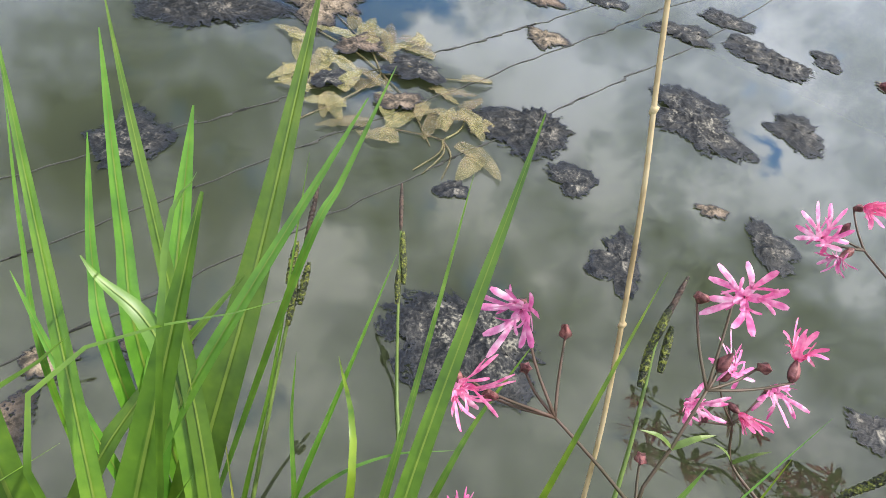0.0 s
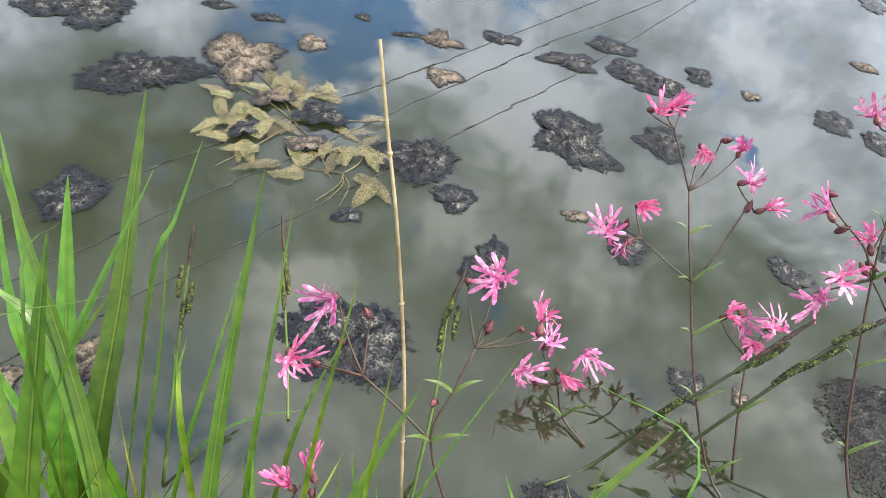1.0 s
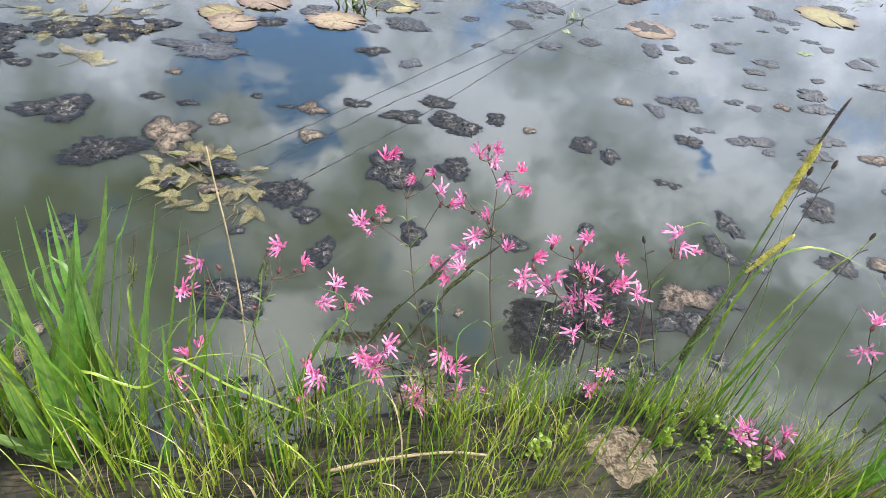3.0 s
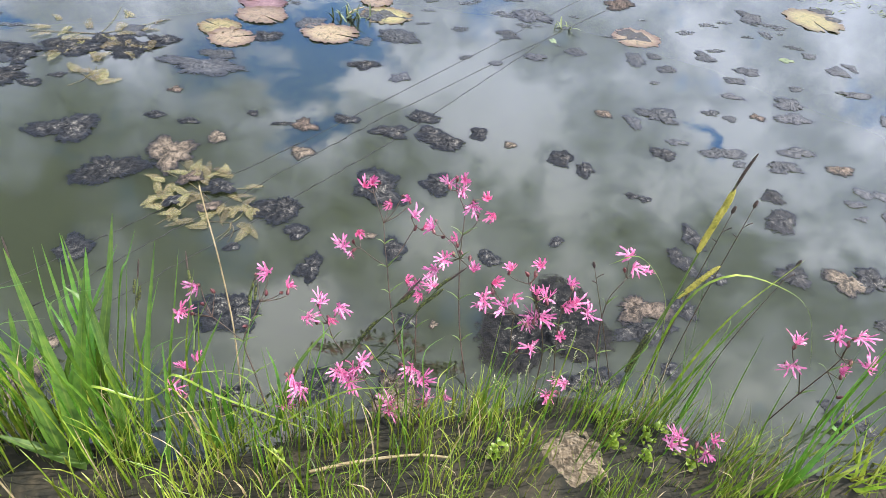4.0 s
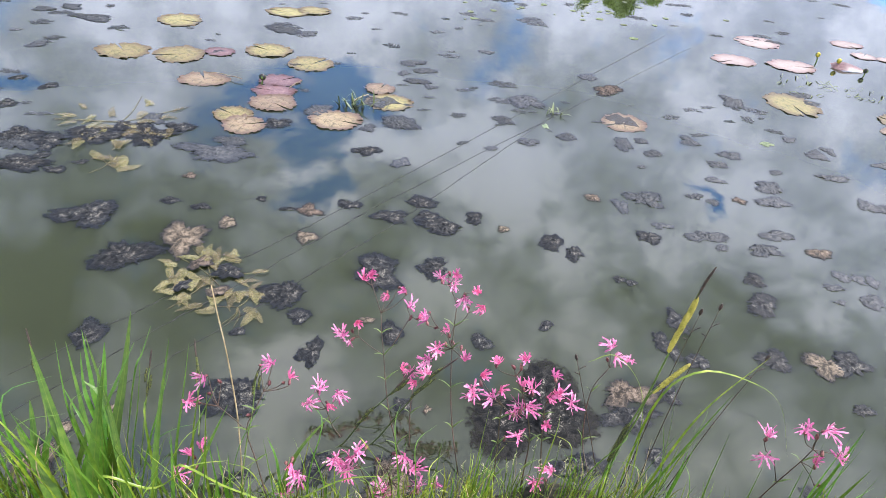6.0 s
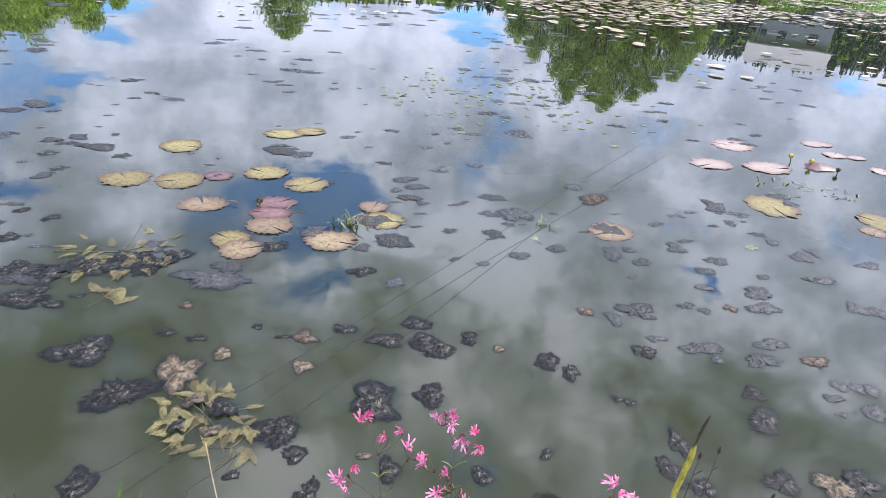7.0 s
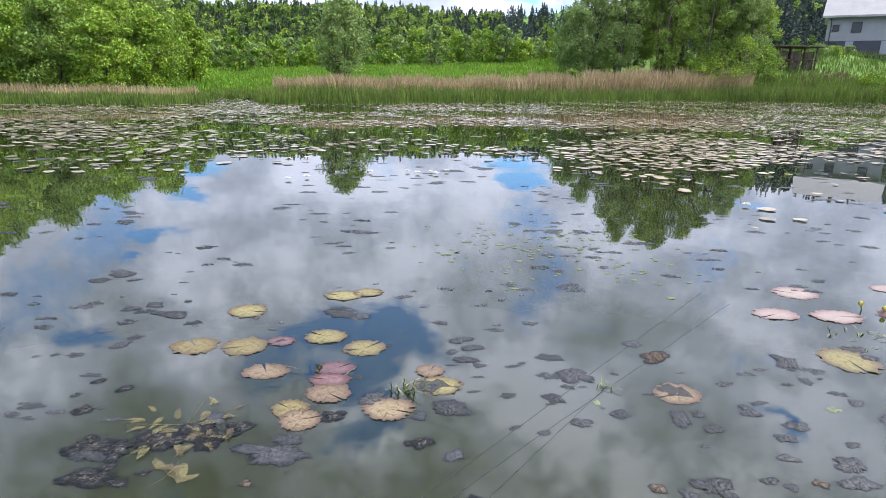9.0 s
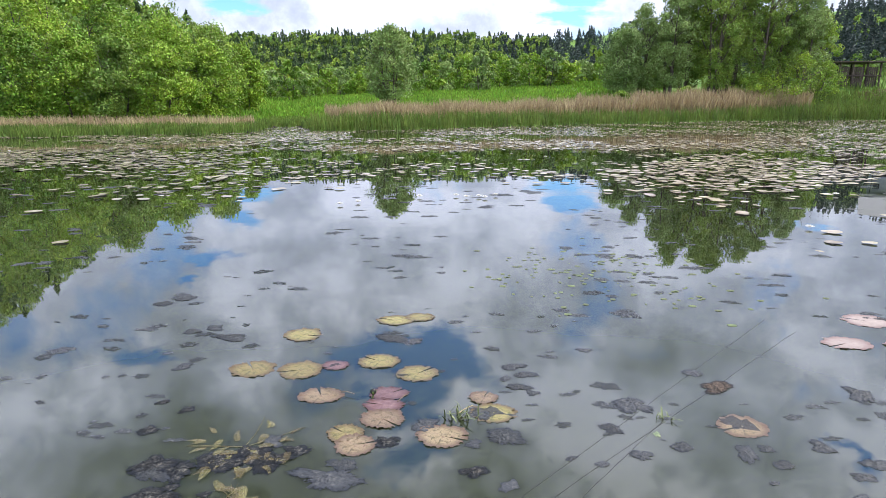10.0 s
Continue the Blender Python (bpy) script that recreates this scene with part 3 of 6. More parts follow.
MATS_D = [
    (0.941, 1.691, 0.070, 0.059, 1),
    (1.028, 1.634, 0.079, 0.094, 0),
    (1.136, 1.682, 0.162, 0.138, 0),
    (1.061, 1.448, 0.077, 0.074, 0),
    (1.131, 1.516, 0.080, 0.047, 2),
    (1.267, 1.457, 0.163, 0.098, 0),
    (1.291, 1.387, 0.066, 0.057, 0),
    (1.351, 1.702, 0.093, 0.056, 2),
    (1.418, 1.673, 0.065, 0.053, 0),
    (1.525, 1.683, 0.071, 0.050, 1),
    (1.493, 1.829, 0.104, 0.054, 0),
    (1.716, 1.769, 0.155, 0.129, 0),
    (1.666, 1.669, 0.158, 0.107, 0),
    (1.442, 1.384, 0.158, 0.086, 0),
    (1.549, 1.462, 0.130, 0.077, 2),
    (1.652, 1.365, 0.119, 0.076, 1),
    (1.320, 1.226, 0.087, 0.063, 0),
    (1.285, 1.115, 0.119, 0.113, 0),
]
MATS_E = [
    (1.649, 1.238, 0.076, 0.057, 0),
    (1.694, 1.222, 0.064, 0.054, 0),
    (1.736, 1.213, 0.064, 0.064, 0),
    (1.577, 1.180, 0.101, 0.042, 0),
    (1.657, 1.122, 0.099, 0.087, 0),
    (1.551, 1.115, 0.056, 0.028, 0),
    (1.187, 0.893, 0.092, 0.094, 0),
    (0.976, 1.053, 0.077, 0.102, 0),
    (0.893, 0.975, 0.066, 0.063, 0),
    (0.972, 0.894, 0.076, 0.064, 0),
    (1.334, 0.873, 0.105, 0.105, 1),
    (1.401, 0.867, 0.130, 0.085, 0),
    (0.909, 0.942, 0.062, 0.078, 0),
]
MATS_F = [
    (1.685, 2.032, 0.124, 0.106, 2),
    (1.589, 1.960, 0.121, 0.061, 2),
    (1.214, 2.115, 0.111, 0.124, 0),
    (1.317, 2.148, 0.081, 0.064, 2),
    (1.335, 2.031, 0.109, 0.075, 2),
    (1.217, 1.918, 0.054, 0.041, 2),
    (1.548, 2.159, 0.101, 0.112, 2),
    (1.930, 2.153, 0.070, 0.048, 3),
    (2.070, 2.204, 0.090, 0.077, 2),
    (2.118, 2.061, 0.099, 0.131, 0),
    (2.211, 2.105, 0.065, 0.081, 2),
    (1.820, 1.902, 0.068, 0.061, 0),
    (2.053, 1.868, 0.167, 0.073, 0),
    (2.401, 1.978, 0.137, 0.080, 2),
    (2.057, 1.652, 0.130, 0.111, 2),
    (2.129, 1.622, 0.113, 0.097, 2),
]
MATS_G = [
    (2.017, 2.614, 0.173, 0.186, 2),
    (0.886, 2.518, 0.213, 0.214, 0),
    (0.730, 2.301, 0.121, 0.092, 2),
    (0.908, 2.257, 0.034, 0.054, 3),
    (0.983, 2.169, 0.105, 0.092, 2),
    (0.795, 2.094, 0.119, 0.086, 2),
    (0.621, 2.034, 0.072, 0.054, 2),
    (0.510, 2.081, 0.062, 0.046, 2),
    (1.353, 2.677, 0.184, 0.175, 1),
    (1.309, 2.834, 0.138, 0.110, 2),
    (0.803, 3.140, 0.088, 0.069, 2),
    (2.496, 2.739, 0.145, 0.125, 2),
    (2.470, 2.628, 0.127, 0.119, 2),
    (-0.294, 3.312, 0.220, 0.180, 2),
    (-0.165, 3.273, 0.114, 0.089, 2),
    (-0.067, 2.339, 0.122, 0.090, 2),
    (0.249, 2.229, 0.162, 0.149, 2),
    (0.126, 2.181, 0.071, 0.067, 2),
]
MATS_H = [
    (0.171, 2.407, 0.103, 0.077, 2),
    (-0.245, 2.202, 0.114, 0.095, 0),
    (-0.102, 2.303, 0.096, 0.077, 2),
    (0.374, 2.926, 0.140, 0.105, 2),
    (0.409, 2.818, 0.149, 0.100, 2),
    (0.366, 2.680, 0.142, 0.092, 2),
    (0.431, 2.628, 0.084, 0.064, 2),
    (0.318, 2.781, 0.087, 0.070, 2),
    (-1.267, 2.291, 0.092, 0.069, 0),
    (-1.316, 2.534, 0.058, 0.072, 0),
    (-1.176, 2.465, 0.066, 0.068, 0),
    (-1.856, 4.055, 0.173, 0.155, 2),
    (-1.964, 3.960, 0.124, 0.125, 2),
    (-1.533, 3.424, 0.142, 0.077, 2),
    (-1.435, 3.477, 0.116, 0.099, 2),
    (-1.289, 3.349, 0.172, 0.093, 2),
    (-1.227, 3.291, 0.142, 0.090, 2),
    (-1.378, 2.914, 0.101, 0.074, 2),
]
BLACK_MAT = (0.486, 0.756)
BLACK_LOBES = [(-0.104, -0.029, 0.165, 0.180), (0.060, -0.025, 0.176, 0.145), (0.057, 0.095, 0.142, 0.165), (-0.008, 0.005, 0.146, 0.105)]
MATS_NEAR_A = [
    (0.724, 0.812, 0.143, 0.109, 1),
    (0.713, 0.745, 0.138, 0.068, 0),
    (0.127, 0.596, 0.141, 0.138, 1),
    (-0.006, 0.646, 0.080, 0.081, 0),
    (-0.192, 0.851, 0.150, 0.129, 0),
    (-0.458, 0.812, 0.068, 0.061, 1),
    (-0.543, 0.781, 0.047, 0.036, 1),
    (-0.173, 0.642, 0.064, 0.028, 0),
    (0.178, 0.802, 0.051, 0.048, 0),
    (0.228, 0.784, 0.023, 0.022, 1),
    (-0.578, 1.029, 0.075, 0.112, 0),
    (-0.039, 0.971, 0.066, 0.085, 0),
    (0.545, 0.609, 0.124, 0.084, 0),
    (-0.575, 0.687, 0.100, 0.107, 1),
]
MATS_NEAR_B = [
    (1.054, 0.501, 0.076, 0.063, 0),
    (1.095, 0.472, 0.057, 0.059, 0),
    (1.327, 0.725, 0.062, 0.053, 0),
    (0.836, 0.799, 0.087, 0.074, 0),
    (0.153, 1.027, 0.065, 0.080, 0),
    (0.098, 1.079, 0.043, 0.025, 1),
    (0.386, 1.001, 0.050, 0.057, 0),
    (0.579, 1.042, 0.037, 0.031, 0),
    (0.723, 0.634, 0.052, 0.057, 0),
]
PADS_A = [
    (-1.004, 2.896, 0.246, 0.204, 0),
    (-0.750, 2.882, 0.235, 0.221, 0),
    (-0.574, 2.937, 0.150, 0.118, 2),
    (-0.346, 2.988, 0.231, 0.190, 0),
    (-0.132, 2.842, 0.221, 0.196, 0),
    (-0.848, 3.373, 0.236, 0.213, 0),
    (-0.303, 3.620, 0.252, 0.177, 0),
    (-0.151, 3.673, 0.196, 0.150, 0),
    (-0.587, 2.602, 0.220, 0.158, 1),
    (-0.261, 2.622, 0.194, 0.136, 2),
    (-0.276, 2.509, 0.197, 0.128, 2),
    (-0.268, 2.382, 0.208, 0.171, 1),
    (-0.417, 2.266, 0.160, 0.145, 0),
    (-0.362, 2.176, 0.174, 0.168, 1),
    (-0.003, 2.242, 0.224, 0.183, 1),
    (0.192, 2.576, 0.141, 0.123, 1),
    (0.230, 2.435, 0.219, 0.181, 0),
]
PADS_B = [
    (1.298, 2.318, 0.216, 0.193, 1),
    (2.351, 2.607, 0.290, 0.297, 0),
    (2.357, 3.236, 0.329, 0.225, 3),
    (2.723, 3.185, 0.375, 0.246, 3),
    (2.734, 3.603, 0.351, 0.287, 3),
    (2.857, 2.413, 0.216, 0.247, 0),
    (3.459, 3.674, 0.285, 0.177, 3),
    (3.420, 3.447, 0.196, 0.162, 3),
    (2.721, 2.306, 0.132, 0.122, 1),
    (3.531, 3.146, 0.152, 0.183, 3),
    (3.554, 3.397, 0.168, 0.108, 3),
]

rng = random.Random(11)


# floating algae mats
def reach(a, lobes):
    """How far the outermost lobe reaches in the direction a from the centre."""
    best = 0.0
    for lx, ly, lw, ld in lobes:
        for k in range(40):
            t = best + 0.004
            while ((math.cos(a) * t - lx) / lw * 2) ** 2 + ((math.sin(a) * t - ly) / ld * 2) ** 2 < 1 and t < 1:
                best = t
                t += 0.004
            far = max(0.0, lx * math.cos(a) + ly * math.sin(a))
            if far > best and ((math.cos(a) * far - lx) / lw * 2) ** 2 + ((math.sin(a) * far - ly) / ld * 2) ** 2 < 1:
                best = far
            else:
                break
    return max(best, 0.01)


def algae_mat(x, y, w, d, tone, level=0.0, lobes=None):
    r = rng.random
    big = max(w, d)
    rings, seg = (26, 150) if lobes else (22, 120) if big > 0.12 else (12, 64)
    ph = [r() * 6.28 for _ in range(6)]
    thick = min(0.010, 0.003 + big * 0.04)
    clumps = [(rng.uniform(0, 6.28), rng.uniform(0.42, 0.62), rng.uniform(0.30, 0.46)) for _ in range(rng.randrange(3, 6))]
    verts, faces, edges = [], [], []
    far_of = {}
    for i in range(rings + 1):
        f = i / rings
        for k in range(seg):
            a = 2 * math.pi * k / seg
            # the outline of several clumps grown together
            rim = 0.52
            for ca, off, cr in clumps:
                side = off * math.sin(a - ca)
                if abs(side) < cr:
                    rim = max(rim, off * math.cos(a - ca) + math.sqrt(cr * cr - side * side))
            rim *= 1.34
            c2 = Vector((math.cos(a), math.sin(a), 0))
            rim += 0.22 * noise.noise(c2 * 1.6 + Vector((ph[4], ph[2], ph[5]))) + 0.18 * noise.noise(c2 * 4 + Vector((ph[2], 0, ph[3]))) + 0.17 * noise.noise(c2 * 9 + Vector((0, ph[1], ph[4]))) + 0.085 * noise.noise(c2 * 21 + Vector((ph[3], ph[1], 0)))
            rim = max(rim, 0.3)
            if lobes:
                far = reach(a, lobes) if i == 0 else far_of[k]
                far_of[k] = far
                q = far * (0.85 + 0.15 * rim) * f
                px, py = math.cos(a) * q, math.sin(a) * q
            else:
                px, py = math.cos(a) * rim * f * w * 0.5, math.sin(a) * rim * f * d * 0.5
            q = Vector((px * 80 + ph[0] * 9, py * 80, ph[1] * 5))
            h = thick * (0.5 + 0.5 * noise.noise(q * 0.6) + 0.45 * noise.noise(q * 1.5) + 0.22 * noise.noise(q * 2.7))
            h *= 1 - f ** 4
            verts.append((px, py, max(h, 0.0012)))
            edges.append(f)
    for i in range(rings):
        for k in range(seg):
            k2 = (k + 1) % seg
            a, b = i * seg, (i + 1) * seg
            faces.append((a + k, b + k, b + k2, a + k2))
    ob = link_mesh("algae_mat", verts, faces, ALGAE[tone], smooth=True)
    mark(ob, "edge", edges)
    ob.location = (x, y, level)
    tagged(ob, MAT_LABEL[tone], "algae mat", "algae mats floating on the pond")
    return ob


MAT_LABEL = [
    "dark crusty algae mat floating on grey-green pond water",
    "brown dried algae mat with a dark rim on the water",
    "thin grey algae film lying flat on the pond surface",
    "pale green scrap of algae floating on the pond",
    "large black crusted algae mat with pale flecks by the bank",
]
for rows in (MATS_A, MATS_B, MATS_C, MATS_D, MATS_E, MATS_F, MATS_G, MATS_H, MATS_NEAR_A, MATS_NEAR_B):
    for row in rows:
        # dark mats farther off turn paler grey: sky gloss put into their colour
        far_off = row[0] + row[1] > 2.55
        size = 0.86 if far_off else 1.0
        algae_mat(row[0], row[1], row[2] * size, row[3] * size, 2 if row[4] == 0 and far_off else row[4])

algae_mat(*BLACK_MAT, 0.34, 0.30, 4, 0.0, BLACK_LOBES)

for row in ((-0.892, 2.068, 0.155, 0.112, 0), (-0.769, 2.125, 0.121, 0.087, 0), (-0.654, 2.070, 0.133, 0.096, 0), (-0.601, 2.139, 0.092, 0.066, 0), (-1.120, 2.037, 0.167, 0.120, 0), (-1.005, 2.006, 0.112, 0.081, 0), (-1.060, 1.844, 0.139, 0.100, 0), (-0.806, 2.044, 0.098, 0.070, 0)):
    algae_mat(*row, 0.002)

for row in ((-0.365, 1.310, 0.075, 0.055, 1), (-0.278, 1.273, 0.085, 0.065, 0), (-0.297, 1.187, 0.06, 0.05, 1), (-0.394, 1.214, 0.05, 0.045, 0)):
    algae_mat(*row, 0.006)


# lily pads
def lily_pad(x, y, w, d, tone, level):
    seg, rings = 110, 8
    verts, faces, edges = [(0, 0, 0.0025)], [], [0.0]
    bites = [(rng.uniform(0, 6.28), rng.uniform(0.03, 0.08), rng.uniform(0.05, 0.16)) for _ in range(5)]
    ph = [rng.random() * 6.28 for _ in range(3)]
    notch = rng.random() * 6.28
    teeth, curl, step = [], [], 0.0
    for k in range(seg):
        if k % 4 == 0 or rng.random() < 0.3:
            step, bend = rng.uniform(-0.11, 0.06), rng.uniform(-0.2, 1.0) ** 3
        teeth.append(step)
        curl.append(bend)
    for i in range(1, rings + 1):
        f = i / rings
        for k in range(seg):
            a = notch + 0.05 + (2 * math.pi - 0.16) * k / (seg - 1)
            rim = 1 + 0.025 * math.sin(3 * a + ph[0]) + 0.015 * math.sin(7 * a + ph[1])
            rim += (teeth[k] + 0.02 * rng.uniform(-1, 1)) * f ** 7
            for ba, bw, bd in bites:
                gap = abs((a - ba + math.pi) % (2 * math.pi) - math.pi)
                rim -= bd * max(0.0, 1 - gap / bw) * f ** 6
            edges.append(f)
            z = 0.0006 + 0.0003 * math.sin(9 * a) * f + (0.0001 + 0.0006 * math.sin(5 * a + ph[2])) * f ** 10 + 0.0045 * max(curl[k], 0.0) * f ** 9
            verts.append((math.cos(a) * rim * f * w * 0.5, math.sin(a) * rim * f * d * 0.5, z))
    for k in range(seg - 1):
        faces.append((0, 1 + k, 2 + k))
        for i in range(rings - 1):
            a, b = 1 + i * seg + k, 1 + (i + 1) * seg + k
            faces.append((a, b, b + 1, a + 1))
    ob = link_mesh("lily_pad", verts, faces, PAD[tone], smooth=True)
    mark(ob, "edge", edges)
    ob.location = (x, y, level)
    tagged(ob, PAD_LABEL[tone], "lily pad", "lily pads floating on the pond")


PAD_LABEL = [
    "yellow-green water lily pad with a browned crinkled rim",
    "pinkish tan water lily pad with crinkled edge on the water",
    "dark red water lily pad lying on the pond",
    "pale pink glossy water lily pad floating flat",
]
for rows in (PADS_A, PADS_B):
    for k, row in enumerate(rows):
        size = 0.86 if row[4] == 3 else 1.0
        lily_pad(row[0], row[1], row[2] * size, row[3] * size, row[4], 0.0003 + 0.0007 * (k % 4))


# cords stretched along the water
for ends in (((-0.703, 0.922), (-0.051, 1.517), (2.081, 3.626)), ((-0.747, 0.735), (0.173, 1.641), (2.162, 3.416)), ((-0.637, 0.703), (0.184, 1.497), (1.034, 2.433))):
    pts = []
    for i in range(60):
        t = i / 59
        a, b = (ends[0], ends[1]) if t < 0.75 else (ends[1], ends[2])
        f = t / 0.75 if t < 0.75 else (t - 0.75) / 0.25
        pts.append(Vector((a[0] + (b[0] - a[0]) * f + rng.uniform(-1, 1) * 0.003, a[1] + (b[1] - a[1]) * f + rng.uniform(-1, 1) * 0.003, 0.0003)))
    v, f = tube_data(pts, 0.0009, 0.0009, 5)
    lumps = []
    for i in range(26):
        p = pts[rng.randrange(4, 56)] + Vector((0, 0, 0))
        lumps.append(tube_data([p + Vector((-0.008, -0.007, 0)), p, p + Vector((0.008, 0.007, 0))], 0.0009, 0.0019, 5))
    v, f = joined([(v, f)] + lumps)
    tagged(link_mesh("cord", v, f, CORD, smooth=True), "thin dark cord with knots stretched just over the water", "cord", "three cords over the pond")

ROBIN_A = (
    [(-0.092, 0.542, 0.012), (-0.104, 0.571, 0.041), (-0.124, 0.618, 0.088), (-0.143, 0.659, 0.129), (-0.128, 0.685, 0.155), (-0.113, 0.709, 0.179)],
    [(3, [(-0.169, 0.676, 0.146), (-0.196, 0.692, 0.162)])],
    [(7, -0.249, 0.700, 0.170, 'F'), (7, -0.223, 0.731, 0.201, 'F'), (7, -0.198, 0.727, 0.197, 'B'), (7, -0.215, 0.710, 0.180, 'B'), (7, -0.229, 0.697, 0.167, 'B'), (5, -0.100, 0.747, 0.217, 'F'), (5, -0.121, 0.744, 0.214, 'B'), (5, -0.102, 0.724, 0.194, 'B'), (5, -0.063, 0.725, 0.195, 'F'), (5, -0.078, 0.720, 0.190, 'B'), (3, -0.144, 0.678, 0.148, 'B')])
ROBIN_B = (
    [(0.169, 0.648, 0.012), (0.152, 0.690, 0.009), (0.136, 0.744, 0.057), (0.129, 0.792, 0.100), (0.126, 0.832, 0.136), (0.122, 0.868, 0.168), (0.121, 0.901, 0.197)],
    [(4, [(0.147, 0.849, 0.151), (0.171, 0.876, 0.175), (0.187, 0.895, 0.192)]), (4, [(0.099, 0.846, 0.148), (0.072, 0.862, 0.163)]), (6, [(0.112, 0.923, 0.217), (0.102, 0.947, 0.239)])],
    [(13, 0.082, 0.960, 0.250, 'F'), (13, 0.099, 0.962, 0.252, 'H'), (13, 0.116, 0.966, 0.255, 'B'), (6, 0.135, 0.933, 0.226, 'F'), (6, 0.166, 0.943, 0.235, 'B'), (6, 0.176, 0.935, 0.228, 'F'), (9, 0.186, 0.911, 0.207, 'F'), (9, 0.206, 0.892, 0.189, 'H'), (9, 0.190, 0.897, 0.194, 'B'), (11, 0.036, 0.866, 0.166, 'F'), (11, 0.053, 0.856, 0.157, 'f'), (11, 0.057, 0.876, 0.175, 'B'), (11, 0.069, 0.887, 0.184, 'H')])
ROBIN_B2 = (
    [(0.180, 0.689, 0.012), (0.182, 0.737, 0.051), (0.189, 0.777, 0.087)],
    [],
    [(2, 0.167, 0.809, 0.115, 'F'), (2, 0.183, 0.807, 0.114, 'F'), (2, 0.219, 0.801, 0.108, 'F'), (2, 0.194, 0.787, 0.096, 'H')])
ROBIN_C = (
    [(0.277, 0.617, 0.012), (0.268, 0.690, 0.061), (0.265, 0.744, 0.127), (0.268, 0.797, 0.191), (0.273, 0.827, 0.228), (0.279, 0.857, 0.264)],
    [(3, [(0.257, 0.814, 0.212), (0.237, 0.826, 0.227)]), (5, [(0.287, 0.864, 0.273), (0.298, 0.871, 0.282)]), (5, [(0.269, 0.872, 0.283), (0.261, 0.883, 0.296)]), (4, [(0.289, 0.832, 0.234), (0.305, 0.845, 0.250)])],
    [(11, 0.247, 0.891, 0.306, 'F'), (11, 0.264, 0.895, 0.310, 'B'), (11, 0.279, 0.898, 0.314, 'H'), (11, 0.274, 0.881, 0.294, 'F'), (9, 0.296, 0.872, 0.283, 'B'), (9, 0.324, 0.873, 0.284, 'H'), (9, 0.293, 0.863, 0.272, 'F'), (9, 0.306, 0.857, 0.264, 'B'), (13, 0.336, 0.852, 0.258, 'H'), (13, 0.301, 0.854, 0.261, 'B'), (7, 0.213, 0.835, 0.237, 'F'), (7, 0.220, 0.844, 0.249, 'B'), (7, 0.237, 0.827, 0.228, 'B'), (4, 0.260, 0.818, 0.218, 'F'), (3, 0.253, 0.806, 0.203, 'B'), (3, 0.273, 0.802, 0.198, 'B'), (3, 0.296, 0.781, 0.172, 'H'), (3, 0.287, 0.793, 0.187, 'B'), (3, 0.217, 0.783, 0.174, 'F'), (3, 0.234, 0.796, 0.190, 'F')])
ROBIN_E = (
    [(0.032, 0.721, 0.012), (0.013, 0.750, 0.008), (0.002, 0.768, 0.039)],
    [],
    [(2, 0.005, 0.774, 0.048, 'F'), (2, -0.013, 0.792, 0.078, 'F'), (2, 0.028, 0.785, 0.067, 'F'), (2, -0.037, 0.775, 0.050, 'F'), (2, -0.023, 0.772, 0.045, 'B'), (0, 0.008, 0.719, -0.043, 'F'), (0, 0.045, 0.725, -0.034, 'f')])
ROBIN_F = (
    [(0.099, 0.552, 0.012), (0.097, 0.554, 0.022), (0.085, 0.565, 0.074), (0.071, 0.573, 0.117)],
    [],
    [(3, 0.055, 0.578, 0.142, 'F'), (3, 0.047, 0.573, 0.113, 'F'), (3, 0.065, 0.582, 0.160, 'F'), (3, 0.080, 0.582, 0.161, 'B'), (3, 0.026, 0.579, 0.144, 'F'), (3, 0.041, 0.575, 0.127, 'F')])
ROBIN_F2 = (
    [(0.135, 0.554, 0.018), (0.129, 0.566, 0.078), (0.121, 0.572, 0.108)],
    [],
    [(2, 0.153, 0.577, 0.137, 'F'), (2, 0.172, 0.571, 0.107, 'F'), (2, 0.137, 0.580, 0.149, 'B'), (2, 0.106, 0.577, 0.133, 'B'), (1, 0.114, 0.561, 0.057, 'F'), (1, 0.183, 0.561, 0.054, 'F'), (1, 0.170, 0.555, 0.023, 'B'), (1, 0.218, 0.563, 0.067, 'f'), (1, 0.114, 0.557, 0.034, 'F')])
ROBIN_L = (
    [(-0.046, 0.552, 0.012), (-0.046, 0.558, 0.041), (-0.046, 0.566, 0.080), (-0.053, 0.573, 0.117)],
    [],
    [(3, -0.053, 0.578, 0.138, 'H'), (3, -0.043, 0.571, 0.104, 'F'), (2, -0.068, 0.563, 0.065, 'F'), (3, -0.062, 0.577, 0.133, 'B')])
ROBIN_K = (
    [(-0.151, 0.603, 0.012), (-0.196, 0.617, 0.005), (-0.231, 0.630, 0.030)],
    [],
    [(2, -0.275, 0.631, 0.033, 'F'), (2, -0.248, 0.649, 0.069, 'H'), (2, -0.231, 0.656, 0.081, 'H'), (2, -0.244, 0.636, 0.043, 'B'), (2, -0.228, 0.644, 0.057, 'B'), (2, -0.261, 0.621, 0.012, 'B')])
ROBIN_D = (
    [(0.338, 0.565, 0.012), (0.339, 0.579, 0.048), (0.342, 0.608, 0.119), (0.342, 0.629, 0.172), (0.345, 0.640, 0.200)],
    [],
    [(4, 0.284, 0.652, 0.230, 'F'), (4, 0.300, 0.664, 0.260, 'H'), (4, 0.297, 0.661, 0.252, 'B'), (4, 0.323, 0.647, 0.217, 'F'), (4, 0.339, 0.651, 0.228, 'H'), (4, 0.369, 0.633, 0.184, 'F'), (4, 0.277, 0.648, 0.220, 'F')])
